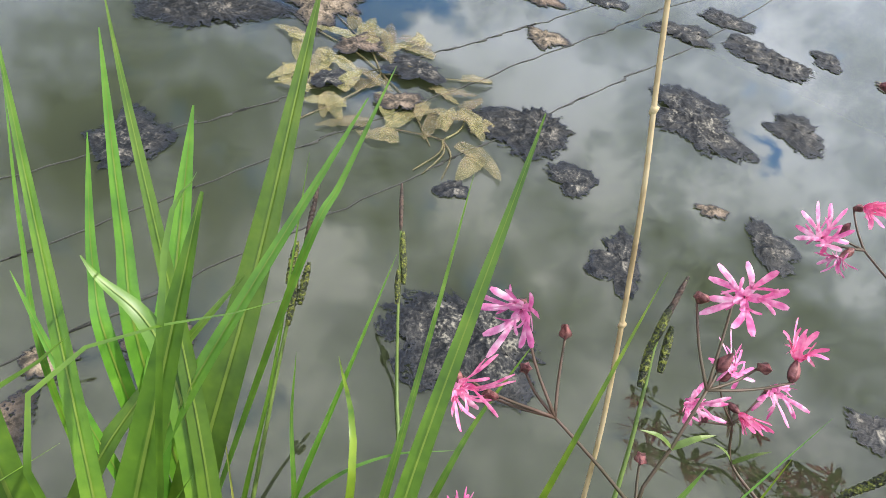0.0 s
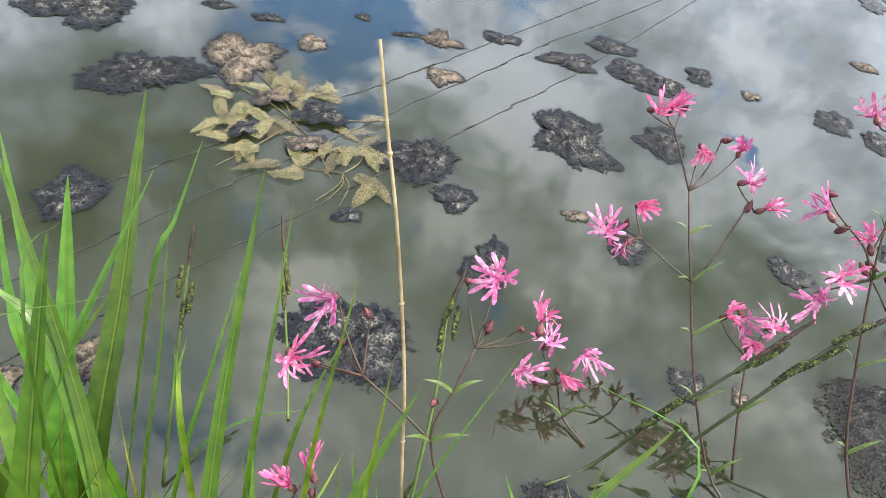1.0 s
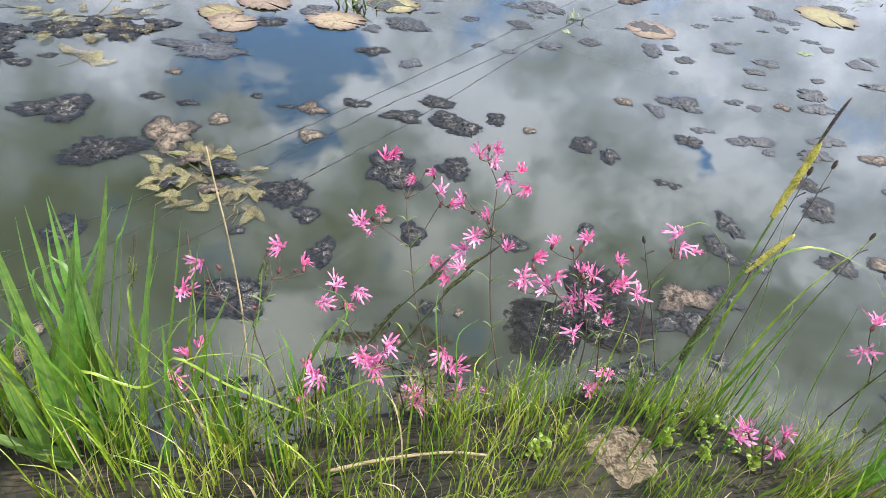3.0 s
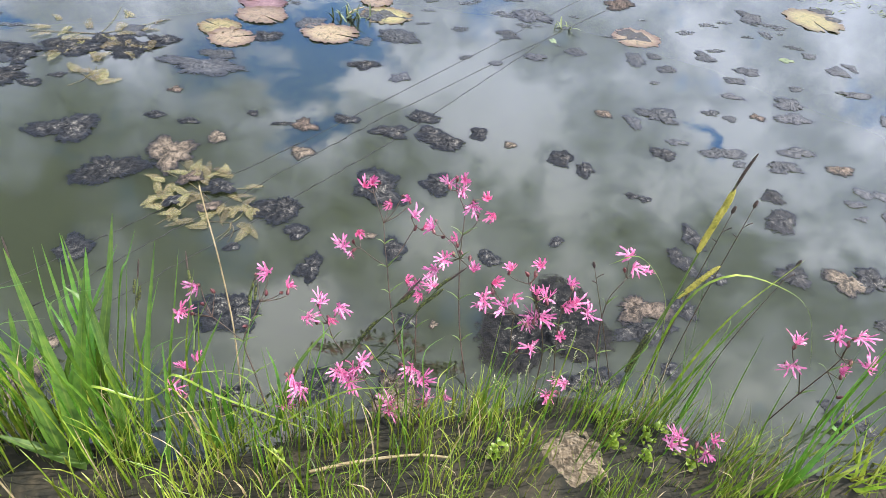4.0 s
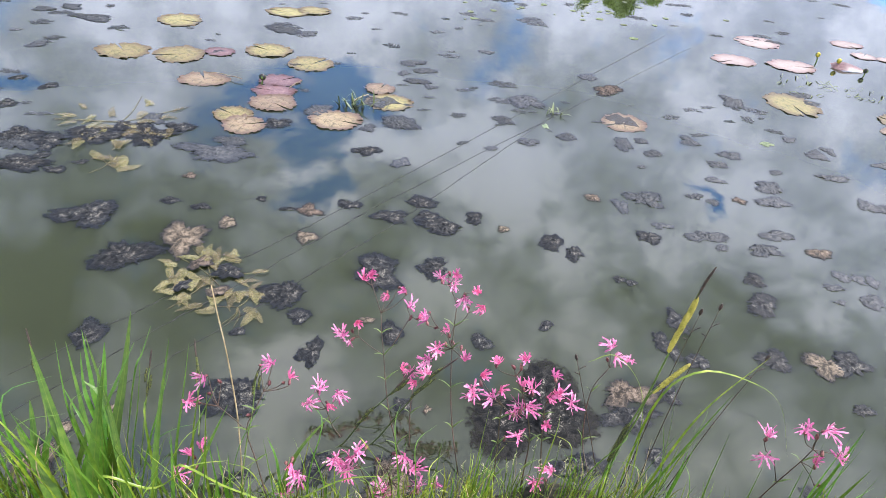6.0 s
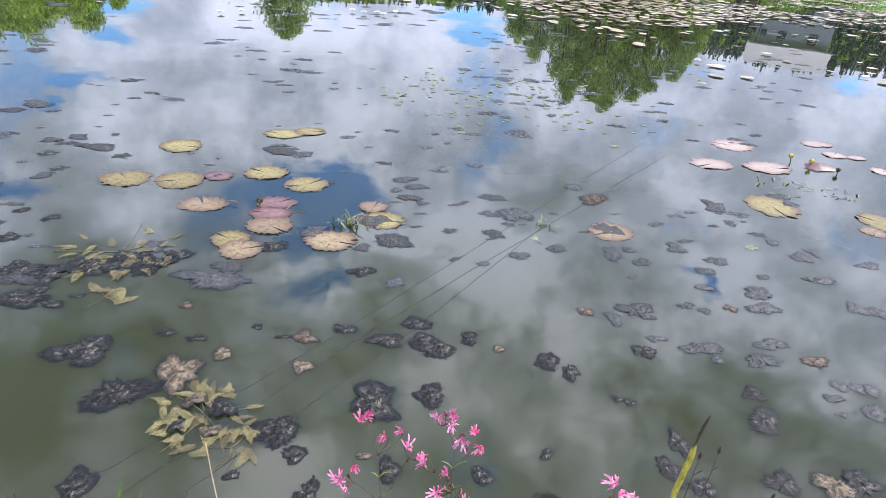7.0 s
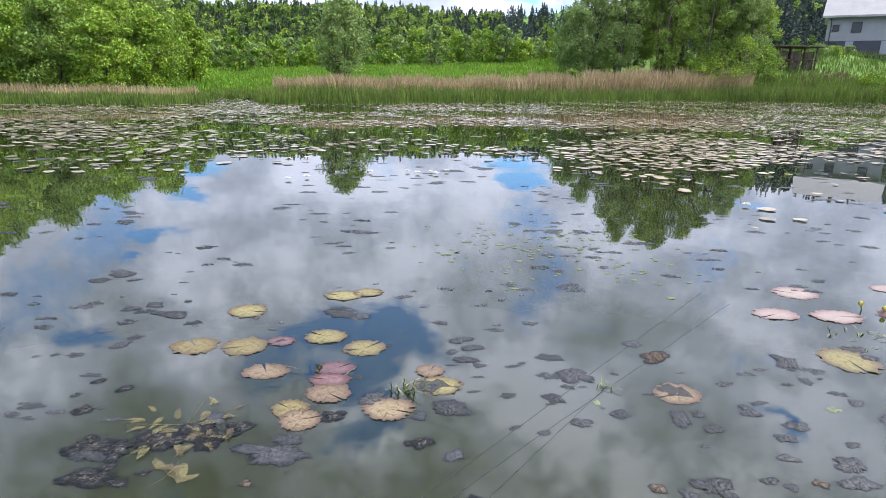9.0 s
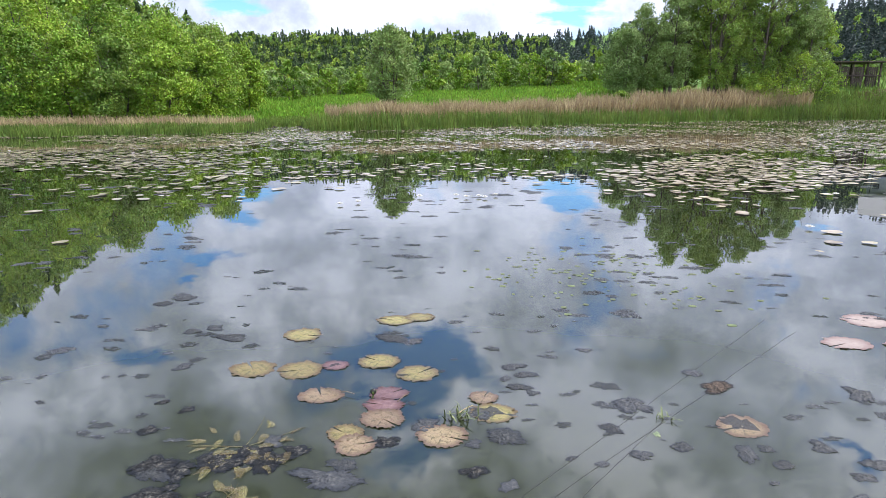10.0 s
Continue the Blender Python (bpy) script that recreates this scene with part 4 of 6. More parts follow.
ROBIN_D2 = (
    [(0.398, 0.565, 0.012), (0.402, 0.586, 0.065), (0.407, 0.609, 0.122), (0.398, 0.630, 0.176), (0.383, 0.648, 0.221), (0.367, 0.663, 0.256)],
    [],
    [(5, 0.328, 0.673, 0.282, 'H'), (5, 0.357, 0.672, 0.279, 'B'), (5, 0.383, 0.675, 0.288, 'H'), (5, 0.375, 0.673, 0.281, 'B'), (4, 0.383, 0.654, 0.236, 'F'), (4, 0.403, 0.651, 0.227, 'F'), (4, 0.396, 0.637, 0.192, 'F'), (4, 0.383, 0.636, 0.191, 'F'), (2, 0.381, 0.614, 0.136, 'F'), (2, 0.356, 0.614, 0.136, 'B'), (3, 0.369, 0.633, 0.184, 'B')])
ROBIN_D3 = (
    [(0.439, 0.565, 0.012), (0.436, 0.585, 0.063), (0.432, 0.608, 0.121), (0.431, 0.630, 0.175), (0.434, 0.640, 0.200)],
    [],
    [(4, 0.437, 0.645, 0.212, 'H'), (4, 0.447, 0.660, 0.251, 'H'), (4, 0.459, 0.647, 0.217, 'F'), (4, 0.485, 0.639, 0.198, 'F'), (3, 0.438, 0.623, 0.157, 'H'), (4, 0.452, 0.644, 0.209, 'F')])
ROBIN_D4 = (
    [(0.465, 0.548, 0.012), (0.449, 0.563, 0.008)],
    [],
    [(1, 0.424, 0.571, 0.029, 'F'), (1, 0.457, 0.581, 0.054, 'F'), (1, 0.443, 0.576, 0.040, 'B')])
ROBIN_H = (
    [(0.559, 0.600, 0.012), (0.560, 0.665, 0.031), (0.569, 0.715, 0.131), (0.607, 0.740, 0.181)],
    [],
    [(3, 0.609, 0.763, 0.225, 'F'), (3, 0.622, 0.750, 0.201, 'F'), (3, 0.652, 0.747, 0.194, 'f'), (3, 0.600, 0.751, 0.201, 'B')])
ROBIN_I = (
    [(0.856, 0.500, 0.012), (0.877, 0.500, -0.019), (0.900, 0.500, 0.099), (0.917, 0.500, 0.172), (0.922, 0.500, 0.212)],
    [(2, [(0.850, 0.500, 0.190)])],
    [(5, 0.801, 0.500, 0.264, 'F'), (5, 0.825, 0.500, 0.198, 'F'), (4, 0.874, 0.500, 0.275, 'F'), (4, 0.919, 0.500, 0.272, 'F'), (4, 0.903, 0.500, 0.265, 'B'), (4, 1.002, 0.500, 0.178, 'F'), (4, 0.946, 0.500, 0.206, 'B'), (3, 0.955, 0.500, 0.159, 'F'), (3, 1.012, 0.500, 0.077, 'B')])
ROBIN_J = (
    [(0.684, 0.400, 0.012), (0.648, 0.400, 0.071)],
    [],
    [(1, 0.584, 0.400, 0.152, 'F'), (1, 0.575, 0.400, 0.136, 'F'), (1, 0.630, 0.400, 0.112, 'B'), (1, 0.658, 0.400, 0.128, 'H'), (1, 0.653, 0.400, 0.100, 'F')])
SEDGE_A = (
    [(-0.362, 0.677, 0.012), (-0.357, 0.733, 0.067), (-0.353, 0.765, 0.106), (-0.349, 0.792, 0.140), (-0.344, 0.823, 0.179)],
    [(3, -0.355, 0.786, 0.133, 'f'), (3, -0.346, 0.778, 0.123, 'f'), (2, -0.352, 0.769, 0.111, 'f')])
SEDGE_B = (
    [(-0.264, 0.742, 0.012), (-0.270, 0.790, 0.008), (-0.277, 0.834, 0.045), (-0.282, 0.873, 0.077), (-0.288, 0.913, 0.111)],
    [(3, -0.279, 0.866, 0.072, 'f'), (3, -0.276, 0.855, 0.062, 'f'), (2, -0.279, 0.842, 0.052, 'f')])
SEDGE_C = (
    [(-0.160, 0.601, 0.012), (-0.147, 0.657, 0.087), (-0.138, 0.694, 0.124), (-0.134, 0.724, 0.154), (-0.131, 0.745, 0.175), (-0.119, 0.770, 0.200)],
    [(3, -0.137, 0.726, 0.156, 'f'), (4, -0.133, 0.743, 0.173, 'f'), (3, -0.126, 0.733, 0.163, 'f')])
SEDGE_D = (
    [(-0.017, 0.680, 0.012), (0.035, 0.701, 0.003), (0.083, 0.718, 0.071), (0.129, 0.730, 0.122), (0.184, 0.747, 0.186)],
    [(2, 0.083, 0.719, 0.076, 'f'), (3, 0.140, 0.733, 0.131, 'f'), (2, 0.069, 0.714, 0.056, 'f'), (3, 0.154, 0.735, 0.140, 'f')])
SEDGE_E = (
    [(0.028, 0.679, 0.012), (0.096, 0.700, -0.001), (0.159, 0.721, 0.084), (0.216, 0.740, 0.162), (0.270, 0.752, 0.209)],
    [(3, 0.194, 0.733, 0.132, 'f'), (3, 0.218, 0.742, 0.169, 'f'), (2, 0.182, 0.730, 0.120, 'f'), (3, 0.206, 0.736, 0.143, 'f')])
SEDGE_F = (
    [(0.547, 0.519, 0.012), (0.546, 0.540, 0.099), (0.559, 0.552, 0.225), (0.575, 0.561, 0.308), (0.585, 0.571, 0.409), (0.593, 0.578, 0.477), (0.598, 0.584, 0.545), (0.609, 0.589, 0.588)],
    [(5, 0.595, 0.579, 0.490, 'y'), (4, 0.585, 0.573, 0.427, 'y'), (5, 0.590, 0.576, 0.461, 'y'), (2, 0.553, 0.550, 0.202, 'g'), (2, 0.550, 0.548, 0.177, 'g'), (1, 0.547, 0.545, 0.148, 'g')])
SEDGE_F2 = (
    [(0.556, 0.525, 0.012), (0.555, 0.545, 0.148), (0.572, 0.555, 0.253), (0.581, 0.562, 0.321), (0.620, 0.567, 0.369)],
    [(3, 0.589, 0.563, 0.328, 'y'), (3, 0.598, 0.564, 0.344, 'y'), (3, 0.609, 0.566, 0.357, 'y')])
SEDGE_G = (
    [(-0.556, 0.729, 0.012), (-0.560, 0.772, 0.037), (-0.569, 0.811, 0.102), (-0.576, 0.840, 0.150), (-0.586, 0.869, 0.198)],
    [(3, -0.576, 0.826, 0.126, 'f'), (2, -0.570, 0.813, 0.105, 'f')])
STALK = [(-0.155, 0.605, 0.012), (-0.160, 0.661, 0.082), (-0.165, 0.699, 0.157), (-0.179, 0.748, 0.257), (-0.191, 0.779, 0.319), (-0.200, 0.805, 0.369)]
BLADES = [
    ((-0.374, 0.643, 0.127), (-0.354, 0.709, 0.229), (-0.338, 0.777, 0.334), 0.0223),
    ((-0.394, 0.641, 0.125), (-0.388, 0.699, 0.214), (-0.384, 0.746, 0.287), 0.0202),
    ((-0.455, 0.638, 0.120), (-0.486, 0.700, 0.216), (-0.507, 0.746, 0.287), 0.0195),
    ((-0.426, 0.640, 0.123), (-0.402, 0.670, 0.170), (-0.357, 0.710, 0.230), 0.0141),
    ((-0.397, 0.679, 0.183), (-0.410, 0.716, 0.240), (-0.421, 0.759, 0.307), 0.0103),
    ((-0.336, 0.710, 0.231), (-0.321, 0.735, 0.269), (-0.305, 0.762, 0.311), 0.0047),
    ((-0.504, 0.636, 0.116), (-0.508, 0.672, 0.172), (-0.511, 0.691, 0.202), 0.0134),
    ((-0.409, 0.678, 0.182), (-0.421, 0.704, 0.222), (-0.425, 0.737, 0.272), 0.0082),
    ((-0.415, 0.657, 0.149), (-0.438, 0.682, 0.188), (-0.455, 0.702, 0.219), 0.0055),
    ((-0.488, 0.636, 0.118), (-0.478, 0.658, 0.150), (-0.471, 0.674, 0.176), 0.0149),
    ((-0.329, 0.666, 0.082), (-0.310, 0.712, 0.140), (-0.291, 0.759, 0.199), 0.0040),
    ((-0.278, 0.669, 0.086), (-0.268, 0.720, 0.150), (-0.256, 0.790, 0.237), 0.0053),
    ((-0.249, 0.671, 0.088), (-0.232, 0.701, 0.127), (-0.205, 0.735, 0.168), 0.0044),
    ((-0.357, 0.664, 0.080), (-0.349, 0.715, 0.143), (-0.344, 0.789, 0.236), 0.0031),
    ((-0.466, 0.702, 0.127), (-0.483, 0.749, 0.187), (-0.495, 0.795, 0.243), 0.0036),
    ((-0.329, 0.666, 0.082), (-0.336, 0.695, 0.118), (-0.338, 0.720, 0.151), 0.0031),
    ((-0.318, 0.669, 0.087), (-0.281, 0.685, 0.106), (-0.241, 0.690, 0.113), 0.0026),
    ((-0.402, 0.502, 0.012), (-0.380, 0.584, 0.167), (-0.352, 0.662, 0.323), 0.0359),
    ((-0.429, 0.515, 0.030), (-0.457, 0.567, 0.134), (-0.494, 0.615, 0.230), 0.0429),
    ((-0.393, 0.502, 0.012), (-0.411, 0.570, 0.141), (-0.434, 0.625, 0.250), 0.0311),
    ((-0.366, 0.500, 0.012), (-0.446, 0.518, 0.036), (-0.522, 0.536, 0.071), 0.0404),
    ((-0.352, 0.505, 0.012), (-0.385, 0.598, 0.163), (-0.420, 0.702, 0.337), 0.0118),
    ((-0.334, 0.504, 0.012), (-0.348, 0.612, 0.187), (-0.390, 0.709, 0.348), 0.0106),
    ((-0.298, 0.497, 0.012), (-0.282, 0.611, 0.185), (-0.256, 0.703, 0.339), 0.0117),
    ((-0.247, 0.495, 0.012), (-0.209, 0.583, 0.138), (-0.162, 0.640, 0.233), 0.0104),
    ((-0.438, 0.525, 0.042), (-0.381, 0.618, 0.197), (-0.312, 0.701, 0.335), 0.0119),
    ((-0.319, 0.509, 0.016), (-0.361, 0.638, 0.230), (-0.397, 0.668, 0.280), 0.0117),
    ((-0.266, 0.496, 0.012), (-0.259, 0.551, 0.086), (-0.259, 0.616, 0.193), 0.0093),
    ((-0.185, 0.478, 0.012), (-0.179, 0.514, 0.086), (-0.174, 0.546, 0.165), 0.0114),
    ((-0.093, 0.533, 0.021), (-0.050, 0.594, 0.124), (0.016, 0.637, 0.195), 0.0113),
    ((-0.073, 0.538, 0.030), (-0.080, 0.589, 0.116), (-0.097, 0.618, 0.163), 0.0056),
    ((1.020, 0.461, 0.012), (1.005, 0.484, 0.040), (1.012, 0.506, 0.258), 0.0220),
    ((1.035, 0.461, 0.012), (1.055, 0.480, -0.004), (1.091, 0.493, 0.132), 0.0206),
    ((1.074, 0.460, 0.012), (1.135, 0.470, -0.095), (1.171, 0.480, 0.004), 0.0209),
    ((0.995, 0.463, 0.012), (0.985, 0.480, 0.004), (1.014, 0.498, 0.180), 0.0155),
    ((0.618, 0.512, 0.012), (0.667, 0.537, 0.072), (0.746, 0.561, 0.308), 0.0140),
    ((0.674, 0.524, 0.012), (0.649, 0.552, 0.219), (0.601, 0.573, 0.432), 0.0106),
    ((0.700, 0.524, 0.012), (0.709, 0.542, 0.120), (0.694, 0.558, 0.275), 0.0094),
]
ARCHES = [
    ((0.625, 0.522, -0.051), (0.596, 0.561, 0.210), (0.568, 0.578, 0.318), (0.505, 0.589, 0.392), (0.454, 0.587, 0.380)),
    ((0.593, 0.523, -0.048), (0.606, 0.570, 0.265), (0.673, 0.582, 0.350), (0.795, 0.578, 0.317), (0.877, 0.568, 0.253), (0.948, 0.547, 0.112)),
    ((0.645, 0.522, -0.053), (0.673, 0.550, 0.131), (0.718, 0.569, 0.260), (0.805, 0.587, 0.379)),
    ((-0.149, 0.524, -0.039), (-0.092, 0.535, 0.037), (0.030, 0.548, 0.117), (0.119, 0.549, 0.125)),
    ((-0.241, 0.557, 0.179), (-0.161, 0.548, 0.118), (-0.013, 0.532, 0.013), (0.070, 0.523, -0.047)),
    ((0.751, 0.515, -0.102), (0.826, 0.522, -0.053), (0.893, 0.527, -0.022)),
    ((-0.364, 0.554, 0.162), (-0.285, 0.549, 0.128), (-0.216, 0.557, 0.178), (-0.153, 0.558, 0.187)),
]


# near plants
def place_z(d):
    """A turn that lays +z along d."""
    return Vector(d).to_track_quat("Z", "Y").to_matrix().to_4x4()


def lobe_data(pts, width, side, n=7):
    """A narrow petal lobe, widest past its middle, with a blunt tip."""
    c = spline(pts, n)
    verts, faces = [], []
    for i, p in enumerate(c):
        d = (c[min(i + 1, n - 1)] - c[max(i - 1, 0)]).normalized()
        s = (side - d * side.dot(d)).normalized()
        u = s.cross(d)
        t = i / (n - 1)
        w = width * 0.5 * (0.55 + 0.75 * math.sin(math.pi * min(t * 0.72, 0.62))) * (1.0 if t < 0.95 else 0.45)
        verts += [p - s * w + u * w * 0.35, p, p + s * w + u * w * 0.35]
    for i in range(n - 1):
        a, b = i * 3, i * 3 + 3
        faces += [(a, a + 1, b + 1, b), (a + 1, a + 2, b + 2, b + 1)]
    return verts, faces


def petal_data(rnd, size, cup=0.0):
    """Five petals, each cut deep into four narrow curling lobes, round +z."""
    parts = []
    sweep = Vector((rnd.uniform(-0.45, 0.45), rnd.uniform(-0.45, 0.45), 0.0))
    for k in range(5):
        a = 2 * math.pi * k / 5 + rnd.uniform(-0.3, 0.3)
        lift = rnd.uniform(-0.1, 1.0) + cup
        c = Vector((math.cos(a), math.sin(a), 0)) * (1 - 0.42 * min(cup, 1.0))
        fork = c * size * 0.30 + Vector((0, 0, size * (0.08 + 0.2 * lift)))
        s0 = Vector((-c.y, c.x, 0))
        parts.append(lobe_data([c * -size * 0.03, fork * 0.5, fork * 1.25], size * 0.2, s0, 4))
        for off, ln, wd in ((-0.72, 0.54, 0.075), (-0.24, 0.95, 0.145), (0.23, 1.0, 0.145), (0.77, 0.52, 0.075)):
            b = a + off * rnd.uniform(0.8, 1.25)
            ln = ln * rnd.uniform(0.8, 1.12) * size
            d = Vector((math.cos(b), math.sin(b), 0))
            end = d * ln * (1 - 0.45 * min(cup, 1.0)) + Vector((0, 0, size * (lift * (0.7 if cup else 1.0) + rnd.uniform(-0.6, 0.4)))) + sweep * ln
            mid = fork * 0.6 + end * 0.42 + Vector((0, 0, size * 0.07))
            side = Vector((-d.y, d.x, rnd.uniform(-0.7, 0.7)))
            parts.append(lobe_data([fork * 0.8, mid, end], size * wd, side))
    for k in range(6):
        a = 2 * math.pi * k / 6
        e = Vector((math.cos(a) * 0.08, math.sin(a) * 0.08, 0.28)) * size
        parts.append(ribbon_data([Vector((0, 0, 0)), e * 0.5, e], size * 0.04, 4, 0.3, 0.3))
    return joined(parts)


def calyx_data(length, r):
    prof = [(0.0, 0.28), (0.12, 0.72), (0.35, 1.0), (0.62, 0.92), (0.85, 0.6), (1.0, 0.35), (1.12, 0.08)]
    verts, faces = [], []
    seg = 10
    for t, q in prof:
        for k in range(seg):
            a = 2 * math.pi * k / seg
            rr = r * q * (1.2 if k % 2 else 0.8)
            verts.append((math.cos(a) * rr, math.sin(a) * rr, (t - 1) * length))
    for i in range(len(prof) - 1):
        for k in range(seg):
            k2 = (k + 1) % seg
            faces.append((i * seg + k, i * seg + k2, (i + 1) * seg + k2, (i + 1) * seg + k))
    faces.append(tuple(range(seg))[::-1])
    return verts, faces


def shared(name, verts, faces, mat):
    me = bpy.data.meshes.new(name)
    me.from_pydata([tuple(v) for v in verts], [], faces)
    me.materials.append(mat)
    me.polygons.foreach_set("use_smooth", [True] * len(me.polygons))
    me.update()
    return me


prnd = random.Random(5)
PETAL_MESHES = [shared("petals", *petal_data(prnd, 0.0205), PETAL) for _ in range(9)]
SMALL_PETALS = [shared("petals_small", *petal_data(prnd, 0.015), PETAL) for _ in range(2)]
HALF_OPEN = [shared("petals_half_open", *petal_data(prnd, 0.019, q), PETAL_DEEP) for q in (0.55, 0.75, 0.95, 0.7)]
CALYX_MESH = shared("calyx", *calyx_data(0.0125, 0.0029), CALYX)
BUD_MESH = shared("bud", *calyx_data(0.0140, 0.0032), CALYX)


def ragged_robin(data, label, closed=0.15):
    stem, sides, tips = data
    base = Vector(stem[0])
    root = hub("ragged_robin", *base, label, "wildflower", "ragged robin on the bank")
    S = [Vector(p) - base for p in stem]
    S[0] = S[0] - Vector((0, 0, 0.01))
    tube("stem", S[:], 0.0015, 0.0009, STEM_RED, root, "reddish brown stem", 6, 16)
    main = len(S)
    for a, pts in sides:
        limb = [Vector(p) - base for p in pts]
        tube("branch", [S[a]] + limb, 0.0012, 0.0009, STEM_RED, root, "", 5, 10)
        S += limb
    for a in range(1, main - 1):
        for s in (-1, 1):
            end = S[a] + Vector((s * prnd.uniform(0.015, 0.03), prnd.uniform(-0.01, 0.01), prnd.uniform(0.01, 0.03)))
            v, f = ribbon_data([S[a], (S[a] + end) / 2 + Vector((0, 0, 0.004)), end], 0.004, 6)
            link_mesh("leaf", v, f, STEM_GREEN, root)
    for a, x, y, z, kind in tips:
        p = Vector((x, y, z)) - base
        d = (p - S[a])
        out = Vector((d.x * 1.2, -0.12 + prnd.uniform(-0.45, 0.45), abs(d.z) * 0.3 + 0.25 + prnd.uniform(-0.3, 0.4)))
        out = (out.normalized() + Vector((prnd.uniform(-0.5, 0.5), prnd.uniform(-0.5, 0.3), prnd.uniform(-0.3, 0.3)))).normalized()
        back = p - out * 0.013
        mid = (S[a] + back) / 2 + Vector((d.x * 0.08, 0, -0.04 * d.length))
        tube("branch", [S[a], mid, back], 0.0010, 0.0007, STEM_RED, root, "", 5, 7)
        turn = Matrix.Translation(p) @ place_z(out) @ Matrix.Rotation(prnd.uniform(0, 6.28), 4, "Z")
        if kind == "B":
            ob = new("bud", BUD_MESH)
            ob.parent, ob.matrix_local = root, turn
            ob["label"] = "ribbed dark pink bud"
        else:
            ob = new("flower", prnd.choice(HALF_OPEN if kind == "H" or prnd.random() < closed else PETAL_MESHES if kind == "F" else SMALL_PETALS))
            ob.parent, ob.matrix_local = root, turn
            ob["label"] = "ragged pink petals in narrow lobes"
            c = new("calyx", CALYX_MESH)
            c.parent = ob
            c["label"] = "ribbed reddish calyx"


for rows in (ROBIN_A, ROBIN_B, ROBIN_C, ROBIN_I):
    ragged_robin(rows, "tall ragged robin with pink frayed flowers on the bank")
for rows in (ROBIN_D, ROBIN_D2, ROBIN_D3, ROBIN_D4):
    ragged_robin(rows, "ragged robin with half-open deep pink flowers before algae", 0.45)
for rows in (ROBIN_E, ROBIN_B2, ROBIN_F, ROBIN_F2, ROBIN_L, ROBIN_H, ROBIN_J, ROBIN_K):
    ragged_robin(rows, "low ragged robin with pink frayed flowers among grass")


def spike_data(pts, r, n, bumps):
    """A slim spike of small overlapping scales."""
    n, sides = n * 2, 12
    c = spline(pts, n)
    verts, faces = tube_data(c, r, r, sides)
    rnd = random.Random(3)
    verts = [Vector(v) for v in verts]
    for i in range(n):
        t = i / (n - 1)
        q = math.sin(math.pi * min(1, 0.12 + t * 0.84)) ** 0.5
        for k in range(sides):
            v = verts[i * sides + k]
            scale = 1 if (i // 2 + k // 2) % 2 else -0.6
            verts[i * sides + k] = c[i] + (v - c[i]) * q * (1 + bumps * scale) * rnd.uniform(0.94, 1.06)
    return verts, faces


def sedge(data, thick=1.0, label="green sedge stalk with dark and green flower spikes", stem_mat=None):
    stem, spikes = data
    base = Vector(stem[0])
    root = hub("sedge", *base, label, "sedge", "sedges on the bank")
    S = [Vector(p) - base for p in stem]
    S[0] = S[0] - Vector((0, 0, 0.01))
    tube("stem", S, 0.0017 * thick, 0.0009 * thick, stem_mat or STEM_GREEN, root, "", 5, 20)
    c = spline(S, 41)
    v, f = spike_data([c[33], c[37], c[40] + (c[40] - c[39]) * 0.5], 0.0016 * thick, 24, 0.18)
    link_mesh("male_spike", v, f, SPIKE_DARK, root, "dark brown upper spike", True)
    for a, x, y, z, kind in spikes:
        p = Vector((x, y, z)) - base
        d = (S[min(a + 1, len(S) - 1)] - S[a]).normalized()
        ln = (0.024 if kind == "f" else 0.034) * thick
        e = p + d * ln
        v, f = spike_data([p - d * ln * 0.2, p + d * ln * 0.5, e], (0.0024 if kind == "f" else 0.0034) * thick, 20, 0.18)
        link_mesh("female_spike", v, f, SPIKE_YELLOW if kind == "y" else SPIKE_GREEN, root, "yellow flowering spike" if kind == "y" else "plump green spike", True)


for rows in (SEDGE_A, SEDGE_B, SEDGE_C):
    sedge(rows)
for rows in (SEDGE_D, SEDGE_E):
    sedge(rows, 1.3, "dark leaning sedge stalk with brown and green spikes", STEM_DARK)
sedge(SEDGE_F, 1.3, "tall sedge with yellow flowering spikes leaning over water")
sedge(SEDGE_F2, 1.2, "sedge stalk with a long yellow flowering spike")
sedge(SEDGE_G, 1.0, "sedge with green and dark spikes beside broad leaves")

stalk = hub("dry_stalk", *STALK[0], "dry straw-coloured reed stalk standing on the bank", "stalk")
S = [Vector(p) - Vector(STALK[0]) for p in STALK]
S[0] = S[0] - Vector((0, 0, 0.01))
tube("culm", S, 0.0016, 0.0012, STRAW, stalk, "", 7, 24)
for p in spline(S, 9)[2:8:2]:
    v, f = tube_data([p - Vector((0, 0, 0.002)), p, p + Vector((0, 0, 0.002))], 0.0016, 0.0020, 7)
    link_mesh("node", v, f, STRAW, stalk, "", True)

